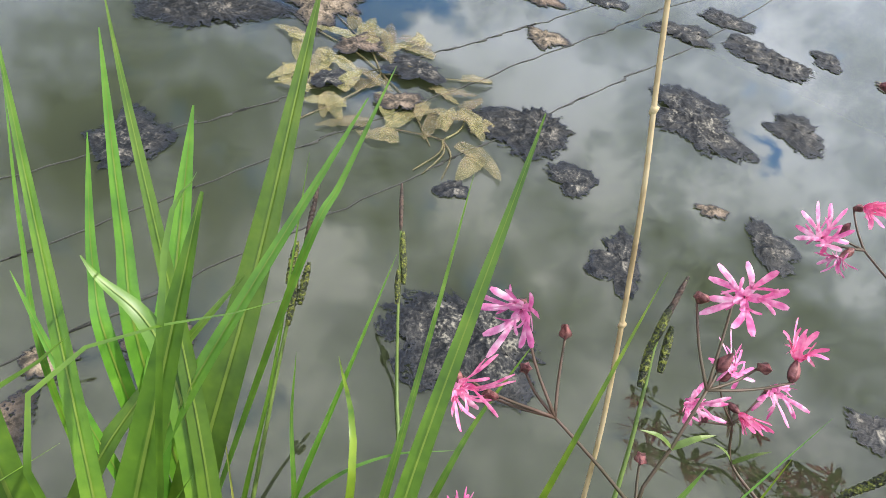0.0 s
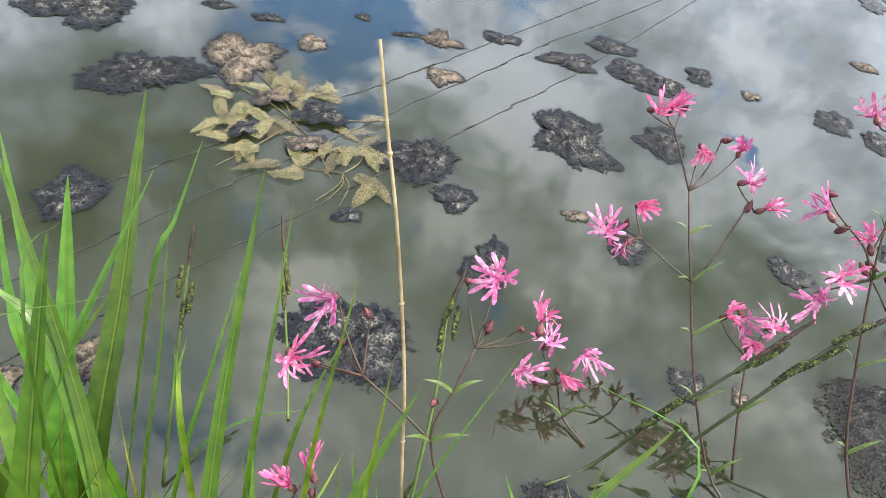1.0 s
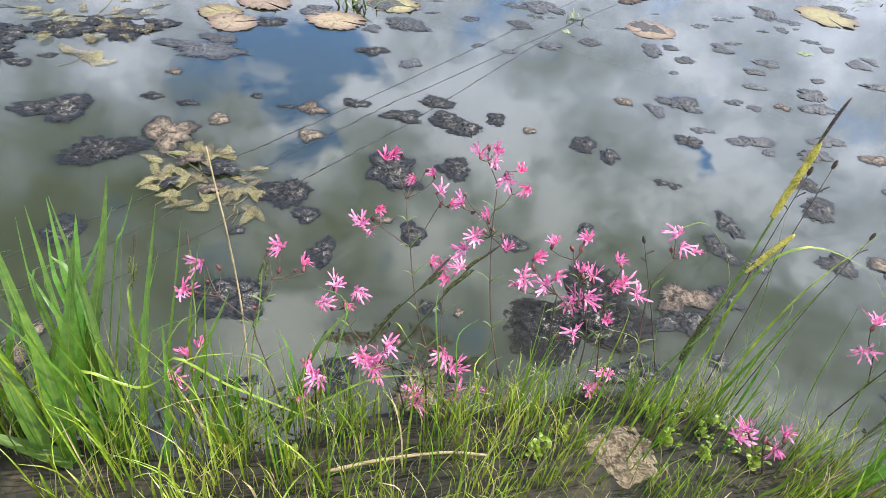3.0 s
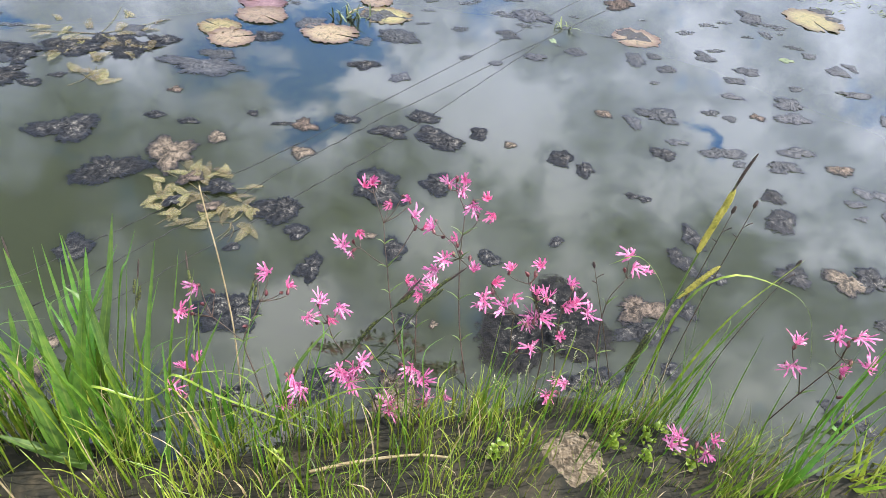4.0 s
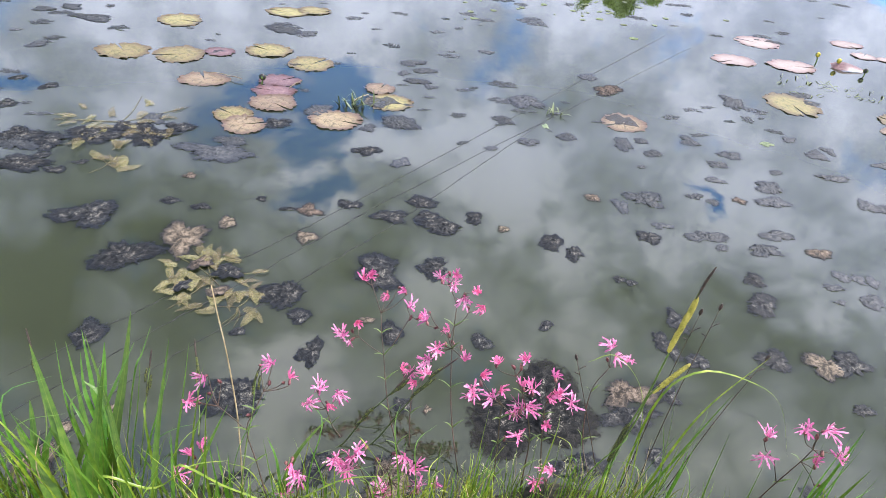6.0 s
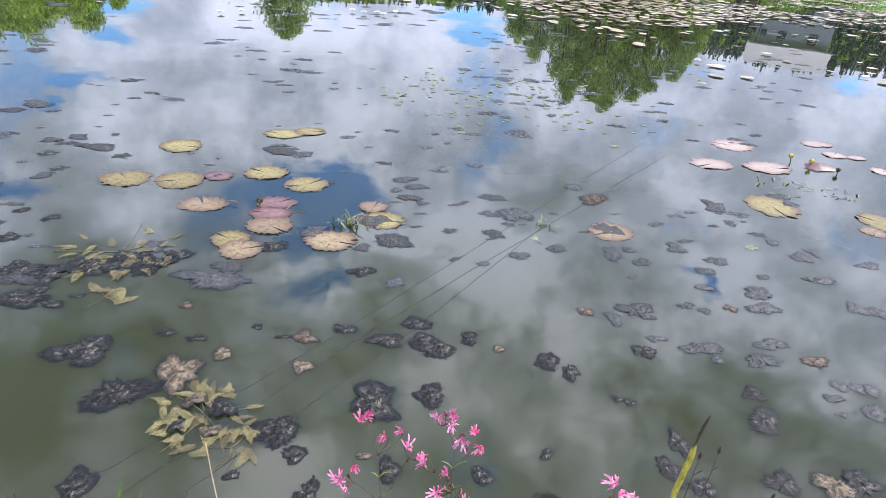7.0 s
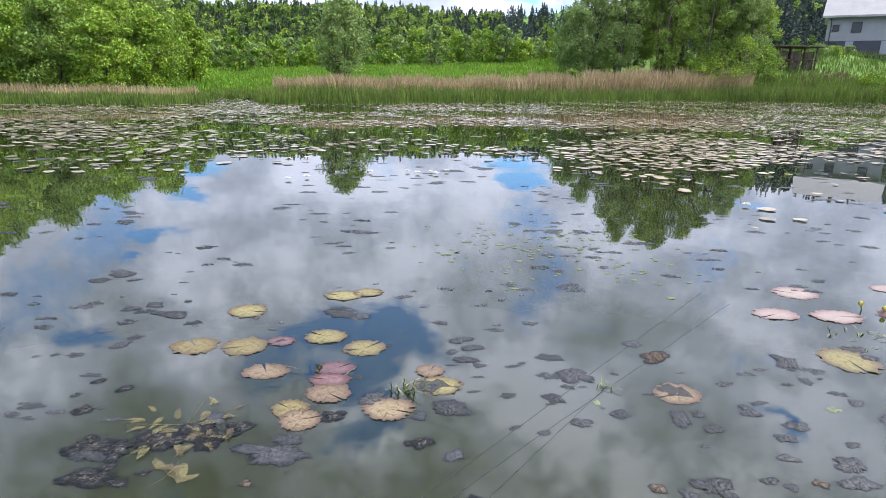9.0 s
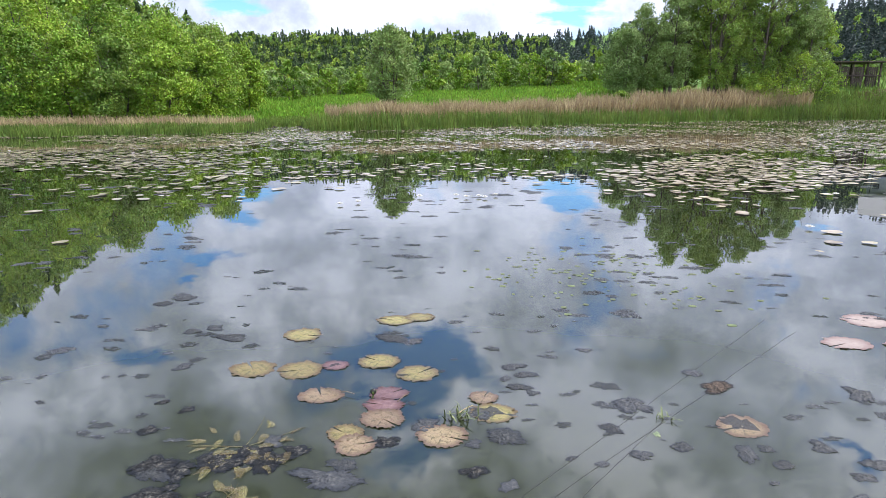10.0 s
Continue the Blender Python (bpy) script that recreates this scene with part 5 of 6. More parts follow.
for a, b, c, w in BLADES:
    base = Vector(a)
    q = [Vector(p) - base for p in (a, b, c)]
    if base.z > 0.05:
        foot = q[0] - (q[1] - q[0]) * (base.z / max(q[1].z, 0.05)) * 0.8
        q = [Vector((foot.x, max(foot.y, -0.05), -base.z))] + q
    w = min(w, 0.026) if base.x < 0 else w * 0.5
    q[0] = q[0] - Vector((0, 0, 0.01))
    v, f = ribbon_data(q, w, 40, 0.22, 0.7)
    ob = link_mesh("reed_leaf", v, f, BLADE, smooth=True)
    ob.location = base
    rib_v = []
    for k in range(40):
        le, ce, ri = v[k * 3], v[k * 3 + 1], v[k * 3 + 2]
        up = (v[min(k + 1, 39) * 3 + 1] - v[max(k - 1, 0) * 3 + 1]).cross(ri - le).normalized() * -0.0006
        rib_v += [ce + (le - ce) * 0.09 + up, ce + (ri - ce) * 0.09 + up]
    link_mesh("midrib", rib_v, [(2 * k, 2 * k + 1, 2 * k + 3, 2 * k + 2) for k in range(39)], MIDRIB, ob, "paler midrib of the leaf", True)
    tagged(ob, "broad bright green reed leaf rising from the bank", "reed leaf", "green leaves on the bank")


RUSHES = [
    ((0.625, 0.570, 0.012), (0.652, 0.622, 0.458)),
    ((0.655, 0.566, 0.012), (0.684, 0.621, 0.470)),
    ((0.720, 0.555, 0.012), (0.834, 0.617, 0.337)),
    ((0.580, 0.600, 0.012), (0.495, 0.690, 0.270)),
]
SEEDS = [(0.345, 0.165), (0.385, 0.115), (0.415, 0.150), (0.450, 0.210), (0.405, 0.210), (0.465, 0.165), (0.305, 0.150), (0.215, 0.115), (0.160, 0.160), (0.270, 0.130), (0.480, 0.120), (0.360, 0.190)]


def thin_blades():
    rnd = random.Random(52)
    for i in range(190):
        x = rnd.uniform(-0.72, -0.16) if i < 86 else rnd.uniform(-0.18, 0.72)
        y = rnd.uniform(0.50, 0.60) if i < 86 else rnd.uniform(0.42, 0.54)
        h = rnd.uniform(0.14, 0.34) if i < 86 else rnd.uniform(0.10, 0.26)
        lean = Vector((rnd.gauss(0.02, 0.16), rnd.uniform(-0.05, 0.30), 0)) * h
        q = [Vector((0, 0, -0.02)), Vector((0, 0, h * 0.55)) + lean * 0.3, Vector((0, 0, h)) + lean]
        if rnd.random() < 0.25:
            q.append(q[2] + lean * 0.5 + Vector((rnd.gauss(0, 0.03), 0.03, -0.02)))
        v, f = ribbon_data(q, rnd.uniform(0.002, 0.0055) if i < 86 else rnd.uniform(0.0016, 0.0034), 14, 0.25, 0.7)
        ob = link_mesh("reed_leaf", v, f, BLADE if i % 3 else GRASS, smooth=True)
        ob.location = (x, y, max(float(ground_z(x, y)), -0.02))
        tagged(ob, "slender upright green grass blade at the water's edge", "reed leaf", "slender blades on the bank")


thin_blades()


SHEAF = [
    ((0.797, 0.352, 0.071), (0.817, 0.388, 0.229), (0.854, 0.422, 0.368)),
    ((0.804, 0.352, 0.07), (0.835, 0.383, 0.18), (0.89, 0.419, 0.337)),
    ((0.817, 0.352, 0.068), (0.855, 0.384, 0.194), (0.87, 0.423, 0.38)),
    ((0.826, 0.352, 0.067), (0.876, 0.383, 0.176), (0.971, 0.408, 0.229)),
    ((0.79, 0.352, 0.072), (0.789, 0.384, 0.185), (0.799, 0.415, 0.305)),
    ((0.836, 0.352, 0.065), (0.905, 0.375, 0.104), (0.965, 0.411, 0.256)),
    ((0.813, 0.352, 0.069), (0.809, 0.385, 0.199), (0.808, 0.421, 0.358)),
    ((0.712, 0.353, 0.083), (0.706, 0.384, 0.194), (0.719, 0.416, 0.311)),
    ((0.655, 0.354, 0.091), (0.62, 0.388, 0.234), (0.627, 0.424, 0.394)),
]
for row in SHEAF:
    base = Vector(row[0])
    v, f = ribbon_data([Vector((-0.02, 0, -0.06))] + [Vector(p) - base for p in row], 0.0055, 18, 0.3, 0.75)
    ob = link_mesh("reed_leaf", v, f, BLADE, smooth=True)
    ob.location = base
    tagged(ob, "stiff dark green sedge leaf leaning over the water", "reed leaf", "sheaf of sedge leaves on the bank")


for row in ARCHES:
    base = Vector(row[0])
    q = [Vector(p) - base for p in row]
    q = [Vector((q[0].x - 0.01, q[0].y, -base.z - 0.01))] + (q[1:] if base.z < 0.03 else q)
    v, f = ribbon_data(q, 0.0045, 22, 0.25, 0.6)
    ob = link_mesh("reed_leaf", v, f, GRASS, smooth=True)
    ob.location = base
    tagged(ob, "long arching yellow-green sedge leaf over the water", "reed leaf", "arching leaves on the bank")


def bank_grass():
    rnd = random.Random(21)
    green, dry = [], []
    tufts = []
    for i in range(330):
        x = rnd.uniform(-0.85, 0.85)
        y = float(np.interp(x, [-0.6, 0.0, 0.45, 0.70, 0.95], [0.61, 0.57, 0.57, 0.51, 0.40])) - 0.26 * rnd.random() ** 1.3
        if x < -0.15 and rnd.random() < 0.35:
            continue
        tufts.append((x, y, rnd.uniform(0.35, 1.25), rnd.randrange(6, 16)))
    for x0, y0, s, count in tufts:
        tall = float(np.interp(x0, [-0.8, -0.5, -0.2, 0.1, 0.4, 0.6, 1.0], [0.25, 0.24, 0.20, 0.16, 0.13, 0.15, 0.11])) * s
        wide = float(np.interp(x0, [-0.6, -0.1, 0.3], [1.5, 1.0, 0.75]))
        for k in range(count):
            x, y = x0 + rnd.gauss(0, 0.018), y0 + rnd.gauss(0, 0.014)
            if (abs(x - 0.455) < 0.045 and 0.40 < y < 0.49) or y > 0.62:
                continue
            h = tall * rnd.uniform(0.35, 1.0)
            z = max(float(ground_z(x, y)), -0.03)
            lean = Vector((rnd.gauss(0.03, 0.22) + (x - x0) * 6, rnd.uniform(-0.05, 0.35), 0)) * h
            p0 = Vector((x, y, z - 0.005))
            p1 = p0 + Vector((0, 0, h * 0.62)) + lean * 0.3
            p2 = p0 + Vector((0, 0, h * rnd.uniform(0.75, 1.0))) + lean
            piece = ribbon_data([p0, p1, p2], rnd.choice((0.0014, 0.0018, 0.0024, 0.0036)) * rnd.uniform(0.8, 1.2) * wide, 7, 0.2, 0.8)
            (dry if rnd.random() < 0.12 else green).append(piece)
    ob = link_mesh("bank_grass", *joined(green), GRASS)
    tagged(ob, "uneven tufts of green grass along the pond bank", "grass", kind="stuff")
    ob = link_mesh("dry_grass", *joined(dry), STRAW)
    tagged(ob, "dry straw blades among the bank grass", "grass", kind="stuff")


bank_grass()


def far_bank_grass():
    """Low grass on the bank around and behind."""
    rnd = np.random.RandomState(6)
    n = 90000
    x = rnd.uniform(-7, 7, n)
    y = 0.55 - 5.0 * rnd.rand(n) ** 1.6
    keep = ~((np.abs(x) < 0.9) & (y > 0.30))
    x, y = x[keep], y[keep]
    n = len(x)
    h = rnd.uniform(0.03, 0.14, n)
    z = ground_z(x, y) - 0.005
    turn = rnd.uniform(0, 6.28, n)
    w = rnd.uniform(0.002, 0.006, n)
    lx, ly = rnd.normal(0, 0.4, n) * h, rnd.normal(0, 0.4, n) * h
    V = np.zeros((n, 3, 3))
    V[:, 0] = np.stack([x - np.cos(turn) * w, y - np.sin(turn) * w, z], 1)
    V[:, 1] = np.stack([x + np.cos(turn) * w, y + np.sin(turn) * w, z], 1)
    V[:, 2] = np.stack([x + lx, y + ly, z + h], 1)
    ob = fast_mesh("bank_grass", V.reshape(-1, 3), np.arange(n * 3).reshape(n, 3), GRASS)
    tagged(ob, "short grass covering the bank behind the flowers", "grass", kind="stuff")


far_bank_grass()


def thin_rush(foot, tip):
    base, top = Vector(foot), Vector(tip)
    root = hub("thin_rush", *base, "thin dark rush with a small brown head", "rush", "thin rushes on the bank")
    d = top - base
    tube("stem", [Vector((0, 0, -0.015)), d * 0.5 + Vector((-0.006, 0, 0.012)), d], 0.0010, 0.0006, STEM_RED, root, "", 5, 12)
    v, f = spike_data([d - d.normalized() * 0.003, d + d.normalized() * 0.004, d + d.normalized() * 0.011], 0.0026, 8, 0.25)
    link_mesh("head", v, f, SPIKE_DARK, root, "small dark brown head", True)
    for k in range(2):
        p = d * (0.86 + 0.05 * k)
        e = p + Vector((0.012 * (1 if k else -1), 0, 0.010))
        v, f = tube_data(spline([p, (p + e) / 2 + Vector((0, 0, 0.002)), e], 5), 0.0005, 0.0013, 5)
        link_mesh("side_head", v, f, SPIKE_DARK, root)


for foot, tip in RUSHES:
    thin_rush(foot, tip)


def seed_stalk(x, y, z, seed):
    rnd = random.Random(seed)
    foot = Vector((x + rnd.uniform(-0.03, 0.03), y - 0.04, max(float(ground_z(x, y - 0.04)), 0.0)))
    root = hub("grass_stalk", *foot, "pale grass stalk with small straw-coloured seed heads", "grass stalk", "seeding grasses on the bank")
    d = Vector((x, y, z)) - foot
    tube("stem", [Vector((0, 0, -0.01)), d * 0.55 + Vector((0.004, 0, 0.008)), d], 0.0009, 0.0005, STEM_GREEN, root, "", 5, 9)
    for k in range(7):
        p = d * (0.84 + 0.026 * k)
        e = p + Vector((rnd.uniform(-0.006, 0.006), rnd.uniform(-0.004, 0.004), rnd.uniform(0.005, 0.010)))
        v, f = ribbon_data([p, (p + e) / 2, e], 0.0020, 5, 0.4, 0.5)
        link_mesh("spikelet", v, f, PALE_SEED, root)


for k, (x, z) in enumerate(SEEDS):
    seed_stalk(x, 0.555 + 0.006 * (k % 5), z * 0.8, k)


def rosette(x, y, n, size, seed):
    rnd = random.Random(seed)
    z = max(float(ground_z(x, y)), 0.0)
    root = hub("leafy_herb", x, y, z, "low herb with small rounded bright green leaves", "herb", "herbs on the bank")
    mesh = shared("leaf", *ribbon_data([Vector((0, 0, 0)), Vector((size * 0.5, 0, 0.003)), Vector((size, 0, 0.001))], size * 0.55, 7, 0.15, 0.4, Vector((0, 1, 0))), GRASS)
    for k in range(n):
        t = k / n
        ob = new("leaf", mesh)
        ob.parent = root
        ob.location = (rnd.gauss(0, 0.006), rnd.gauss(0, 0.006), 0.004 + 0.05 * t * rnd.random())
        ob.rotation_euler = (rnd.uniform(-0.4, 0.4), -rnd.uniform(0.1, 0.9), rnd.uniform(0, 6.28))


for k, (x, y) in enumerate(((0.56, 0.50), (0.60, 0.47), (0.53, 0.46), (0.64, 0.45), (0.58, 0.43), (0.67, 0.42), (0.36, 0.50), (0.63, 0.49), (-0.08, 0.48), (-0.30, 0.50), (0.52, 0.52), (0.30, 0.46))):
    rosette(x, y, 14, 0.010 + 0.003 * (k % 3), k)

clod_v, clod_f = [], []
for i in range(25):
    for k in range(56):
        a, f = 2 * math.pi * k / 56, i / 24
        q = Vector((math.cos(a) * f, math.sin(a) * f, 0))
        wide = 1 + 0.35 * noise.noise(Vector((math.cos(a), math.sin(a), 0)) * 1.6) + 0.16 * noise.noise(Vector((math.cos(a), math.sin(a), 2)) * 5)
        lump = 0.008 * noise.noise(q * 3) + 0.006 * noise.noise(q * 8) + 0.004 * noise.noise(q * 19)
        clod_v.append((q.x * 0.070 * wide, q.y * 0.055 * wide, 0.009 * (1 - f ** 2) + lump * (1 - f ** 5) - 0.005 * f))
for i in range(24):
    for k in range(56):
        clod_f.append((i * 56 + k, i * 56 + 56 + k, i * 56 + 56 + (k + 1) % 56, i * 56 + (k + 1) % 56))
clod = link_mesh("soil_clod", clod_v, clod_f, CLOD)
clod.location = (0.455, 0.455, 0.016)
tagged(clod, "bare brown clod of earth among the grass", "soil")
twig = tube("twig", [(-0.03, 0.452, 0.03), (0.05, 0.462, 0.034), (0.15, 0.468, 0.032), (0.22, 0.46, 0.028)], 0.0032, 0.0022, STRAW, None, "", 6, 16)
tagged(twig, "thin brown twig lying on the grassy bank", "twig")


# pondweed just at the surface
def pondweed(x, y, radius, count, label, long_leaf):
    root = hub("pondweed", x, y, 0.0, label, "water plant")
    rnd = random.Random(int(count * 7))
    meshes = []
    for k in range(8):
        ln = long_leaf * rnd.uniform(0.55, 1.15)
        w = ln * rnd.uniform(0.30, 0.52)
        bend = rnd.uniform(-0.35, 0.35) * ln
        v, f = ribbon_data([Vector((0, 0, 0)), Vector((ln * 0.35, bend * 0.5, 0.004)), Vector((ln * 0.7, bend * 0.8, 0.002)), Vector((ln, bend * rnd.uniform(0.2, 1.4), 0.0))], w, 11, rnd.uniform(-0.12, 0.2), 0.6, Vector((0, 1, 0)))
        v = [p + Vector((0, 0, 0.0025 * math.sin(i * 1.3) * rnd.uniform(0, 1))) for i, p in enumerate(v)]
        meshes.append(shared("leaf", v, f, WEED))
    for k in range(count):
        a = rnd.uniform(0, 6.28)
        r = radius * math.sqrt(rnd.random())
        ob = new("leaf", rnd.choice(meshes))
        ob.parent = root
        ob.location = (math.cos(a) * r, math.sin(a) * r * 0.9, 0.0008 + 0.0005 * (k % 9))
        ob.rotation_euler = (rnd.uniform(-0.12, 0.12), rnd.uniform(-0.05, 0.03), a + rnd.gauss(0, 1.4))
    for k in range(5):
        a = rnd.uniform(0, 6.28)
        p = Vector((math.cos(a), math.sin(a), 0)) * radius
        tube("stem", [Vector((0, 0, 0.001)), p * 0.5 + Vector((0.01, 0, 0.002)), p * 1.2 + Vector((0, 0, 0.001))], 0.0014, 0.0009, WEED, root)


pondweed(-0.326, 1.253, 0.13, 48, "tan pondweed leaves spread below floating algae", 0.068)
pondweed(-0.239, 1.130, 0.06, 5, "faded pondweed leaves drifting by the algae", 0.07)
pondweed(-0.810, 2.160, 0.20, 34, "yellowish pondweed shoots between dark algae mats", 0.07)
pondweed(-0.768, 1.847, 0.06, 6, "yellow pondweed leaves on dark water", 0.07)


# plants standing out of the water among the pads
def bud_data(r, length, seg=10):
    prof = [(0.0, 0.35), (0.15, 0.85), (0.4, 1.0), (0.7, 0.85), (0.92, 0.5), (1.0, 0.12)]
    v = [(math.cos(6.2832 * k / seg) * r * q * (1.06 if k % 2 else 0.94), math.sin(6.2832 * k / seg) * r * q * (1.06 if k % 2 else 0.94), t * length) for t, q in prof for k in range(seg)]
    f = [(i * seg + k, i * seg + (k + 1) % seg, (i + 1) * seg + (k + 1) % seg, (i + 1) * seg + k) for i in range(len(prof) - 1) for k in range(seg)]
    f += [tuple(range(seg))[::-1], tuple(len(prof) * seg - seg + k for k in range(seg))]
    return v, f


def lily_bud(x, y, h, mat, label, words):
    root = hub("lily_bud", x, y, 0.0, label, "lily bud", "buds standing over the pads")
    lean = Vector((lean_rnd.uniform(-0.012, 0.012), 0.006, h))
    tube("stem", [Vector((0, 0, -0.02)), lean * 0.5 + Vector((0.003, 0, 0)), lean], 0.0045, 0.0035, STEM_GREEN, root, "", 6, 7)
    v, f = bud_data(0.014, 0.030)
    ob = link_mesh("bud", v, f, mat, root, words, True)
    ob.location = lean - Vector((0, 0, 0.004))
    for k in range(4):
        a = 1.5708 * k
        c = Vector((math.cos(a), math.sin(a), 0))
        v, f = ribbon_data([Vector((0, 0, 0)) + c * 0.004, c * 0.015 + Vector((0, 0, 0.010)), c * 0.012 + Vector((0, 0, 0.024))], 0.014, 5, 0.3, 0.4)
        s = link_mesh("sepal", v, f, STEM_GREEN, ob)


lean_rnd = random.Random(14)
lily_bud(2.948, 3.271, 0.040, BUD_YELLOW, "yellow water lily bud on a short green stem", "closed yellow bud")
lily_bud(3.045, 3.210, 0.030, BUD_YELLOW, "low yellow water lily bud beside pale pads", "closed yellow bud")
lily_bud(3.145, 3.087, 0.020, POD_DARK, "dark seed pod standing over a red lily pad", "dark rounded pod")
lily_bud(-0.341, 2.573, 0.022, POD_DARK, "small dark pod by a red lily pad", "dark rounded pod")
raised = link_mesh("raised_leaf", *ribbon_data([(-0.10, 0.03, 0.006), (-0.03, 0.0, 0.024), (0.04, -0.02, 0.016), (0.09, -0.04, 0.004)], 0.085, 12, 0.25, 0.5, Vector((0.2, 1, 0.3))), PAD[2], smooth=True)
raised.location = (3.112, 3.188, 0.004)
tagged(raised, "dark red lily leaf raised and curled over the water", "lily leaf")
for a, c in (((-0.575, 2.656), (-0.493, 2.626)), ((-0.213, 2.521), (-0.162, 2.599)), ((-0.493, 2.626), (-0.422, 2.590))):
    p, q = Vector((*a, 0.010)), Vector((*c, 0.014))
    ob = tube("stick", [Vector((0, 0, 0)), (q - p) * 0.5 + Vector((0, 0, 0.004)), q - p], 0.0025, 0.0016, CLOD, None, "", 6, 8)
    ob.location = p
    tagged(ob, "short brown stick lying on a lily pad", "stick")


def shoots(x, y, n, h, wide, mat, label, seed):
    rnd = random.Random(seed)
    root = hub("water_shoot", x, y, 0.0, label, "water plant")
    for k in range(n):
        a = rnd.uniform(0, 6.28)
        r = wide * math.sqrt(rnd.random())
        p = Vector((math.cos(a) * r, math.sin(a) * r * 0.7, -0.004))
        e = p + Vector((rnd.gauss(0, 0.035), rnd.gauss(0, 0.03), h * rnd.uniform(0.25, 1.0)))
        v, f = ribbon_data([p, (p + e) / 2 + Vector((0, 0, 0.01)), e], rnd.uniform(0.004, 0.010), 7, 0.25, 0.6)
        link_mesh("leaf", v, f, mat, root, "", True)


shoots(0.082, 2.408, 26, 0.06, 0.085, WEED_GREEN, "thin green shoots between lily pads", 3)
shoots(0.971, 2.387, 9, 0.03, 0.05, WEED_GREEN, "small yellow-green sprig on an algae mat", 4)
shoots(2.586, 2.888, 22, 0.012, 0.22, WEED_GREEN, "pale green water weed trailing at the surface", 5)
shoots(2.883, 2.798, 18, 0.012, 0.16, WEED_GREEN, "pale green water weed trailing at the surface", 6)
straw = tube("straw", [(0.067, 2.406, 0.012), (0.102, 2.437, 0.02), (0.137, 2.476, 0.016)], 0.003, 0.002, STRAW, None, "", 6, 8)
tagged(straw, "short pale straw lying among green shoots", "straw")


def weed_scraps():
    rnd = np.random.RandomState(12)
    n = 190
    c = np.array([[1.0, 4.8], [1.3, 5.2], [0.8, 4.5], [1.6, 4.3], [1.75, 5.0]])[rnd.randint(0, 5, n)]
    xy = c + rnd.normal(0, 0.38, (n, 2))
    r = rnd.uniform(0.008, 0.026, n)
    k = 6
    ang = np.arange(k) / k * 2 * np.pi + rnd.rand(n)[:, None] * 6.28
    V = np.zeros((n, k, 3))
    V[..., 0] = xy[:, :1] + np.cos(ang) * r[:, None] * rnd.uniform(0.5, 1.6, (n, 1))
    V[..., 1] = xy[:, 1:] + np.sin(ang) * r[:, None]
    V[..., 2] = 0.002
    ob = fast_mesh("weed_scraps", V.reshape(-1, 3), np.arange(n * k).reshape(n, k), WEED_GREEN)
    tagged(ob, "pale green scraps of pondweed drifting in open water", "pondweed", kind="stuff")


weed_scraps()


# lily field over the far half of the pond
def lily_field():
    rnd = np.random.RandomState(4)
    n = 72000
    a = rnd.uniform(-0.95, 1.3, n)
    y = 4.8 + (shore_y(a) - 0.3 - 4.8) * rnd.rand(n) ** 0.8
    x = a * y
    start = np.interp(a, [-0.95, -0.6, -0.35, -0.1, 0.1, 0.3, 0.45, 0.7, 1.0], [4.6, 5.6, 8.2, 9.5, 10.0, 8.6, 6.2, 5.2, 4.8])
    cl = np.array([noise.noise(Vector((px * 0.22, py * 0.22, 3.0))) + 0.5 * noise.noise(Vector((px * 0.9, py * 0.9, 7.0))) for px, py in zip(x, y)])
    dens = np.clip((y - start) / 5.0, 0, 1) * np.clip(0.36 + (y - 12) / 26, 0.2, 1.0)
    dens = dens * np.interp(a, [-0.1, 0.3, 0.45, 0.6], [1.0, 1.5, 2.8, 5.0])
    keep = (y > start) & (rnd.rand(n) < dens * np.clip(0.5 + 2.2 * cl, 0.03, 1.4))
    x, y, a = x[keep], y[keep], a[keep]
    m = len(x)
    r = rnd.uniform(0.035, 0.10, m)
    k = 10
    t = np.arange(k) / k * 2 * np.pi
    ph = rnd.rand(m) * 6.28
    ang = t[None] + ph[:, None]
    wob = 1 + 0.08 * np.sin(3 * t)[None] + rnd.uniform(-0.14, 0.12, (m, k))
    V = np.zeros((m, k, 3))
    V[..., 0] = x[:, None] + np.cos(ang) * r[:, None] * wob
    V[..., 1] = y[:, None] + np.sin(ang) * r[:, None] * wob
    tilt = rnd.normal(0, 0.025, (m, 2))
    V[..., 2] = 0.012 + rnd.uniform(0, 0.012, m)[:, None] + (np.cos(ang) * tilt[:, :1] + np.sin(ang) * tilt[:, 1:]) * r[:, None]
    F = np.arange(m * k).reshape(m, k)
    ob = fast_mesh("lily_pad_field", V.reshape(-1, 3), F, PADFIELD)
    # pads grow paler to the right: sky glare put into the tint
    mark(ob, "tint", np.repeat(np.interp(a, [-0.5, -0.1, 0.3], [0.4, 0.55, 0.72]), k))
    tagged(ob, "countless floating water lily pads over the far pond", "lily pads", kind="stuff")
    return x, y


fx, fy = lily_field()


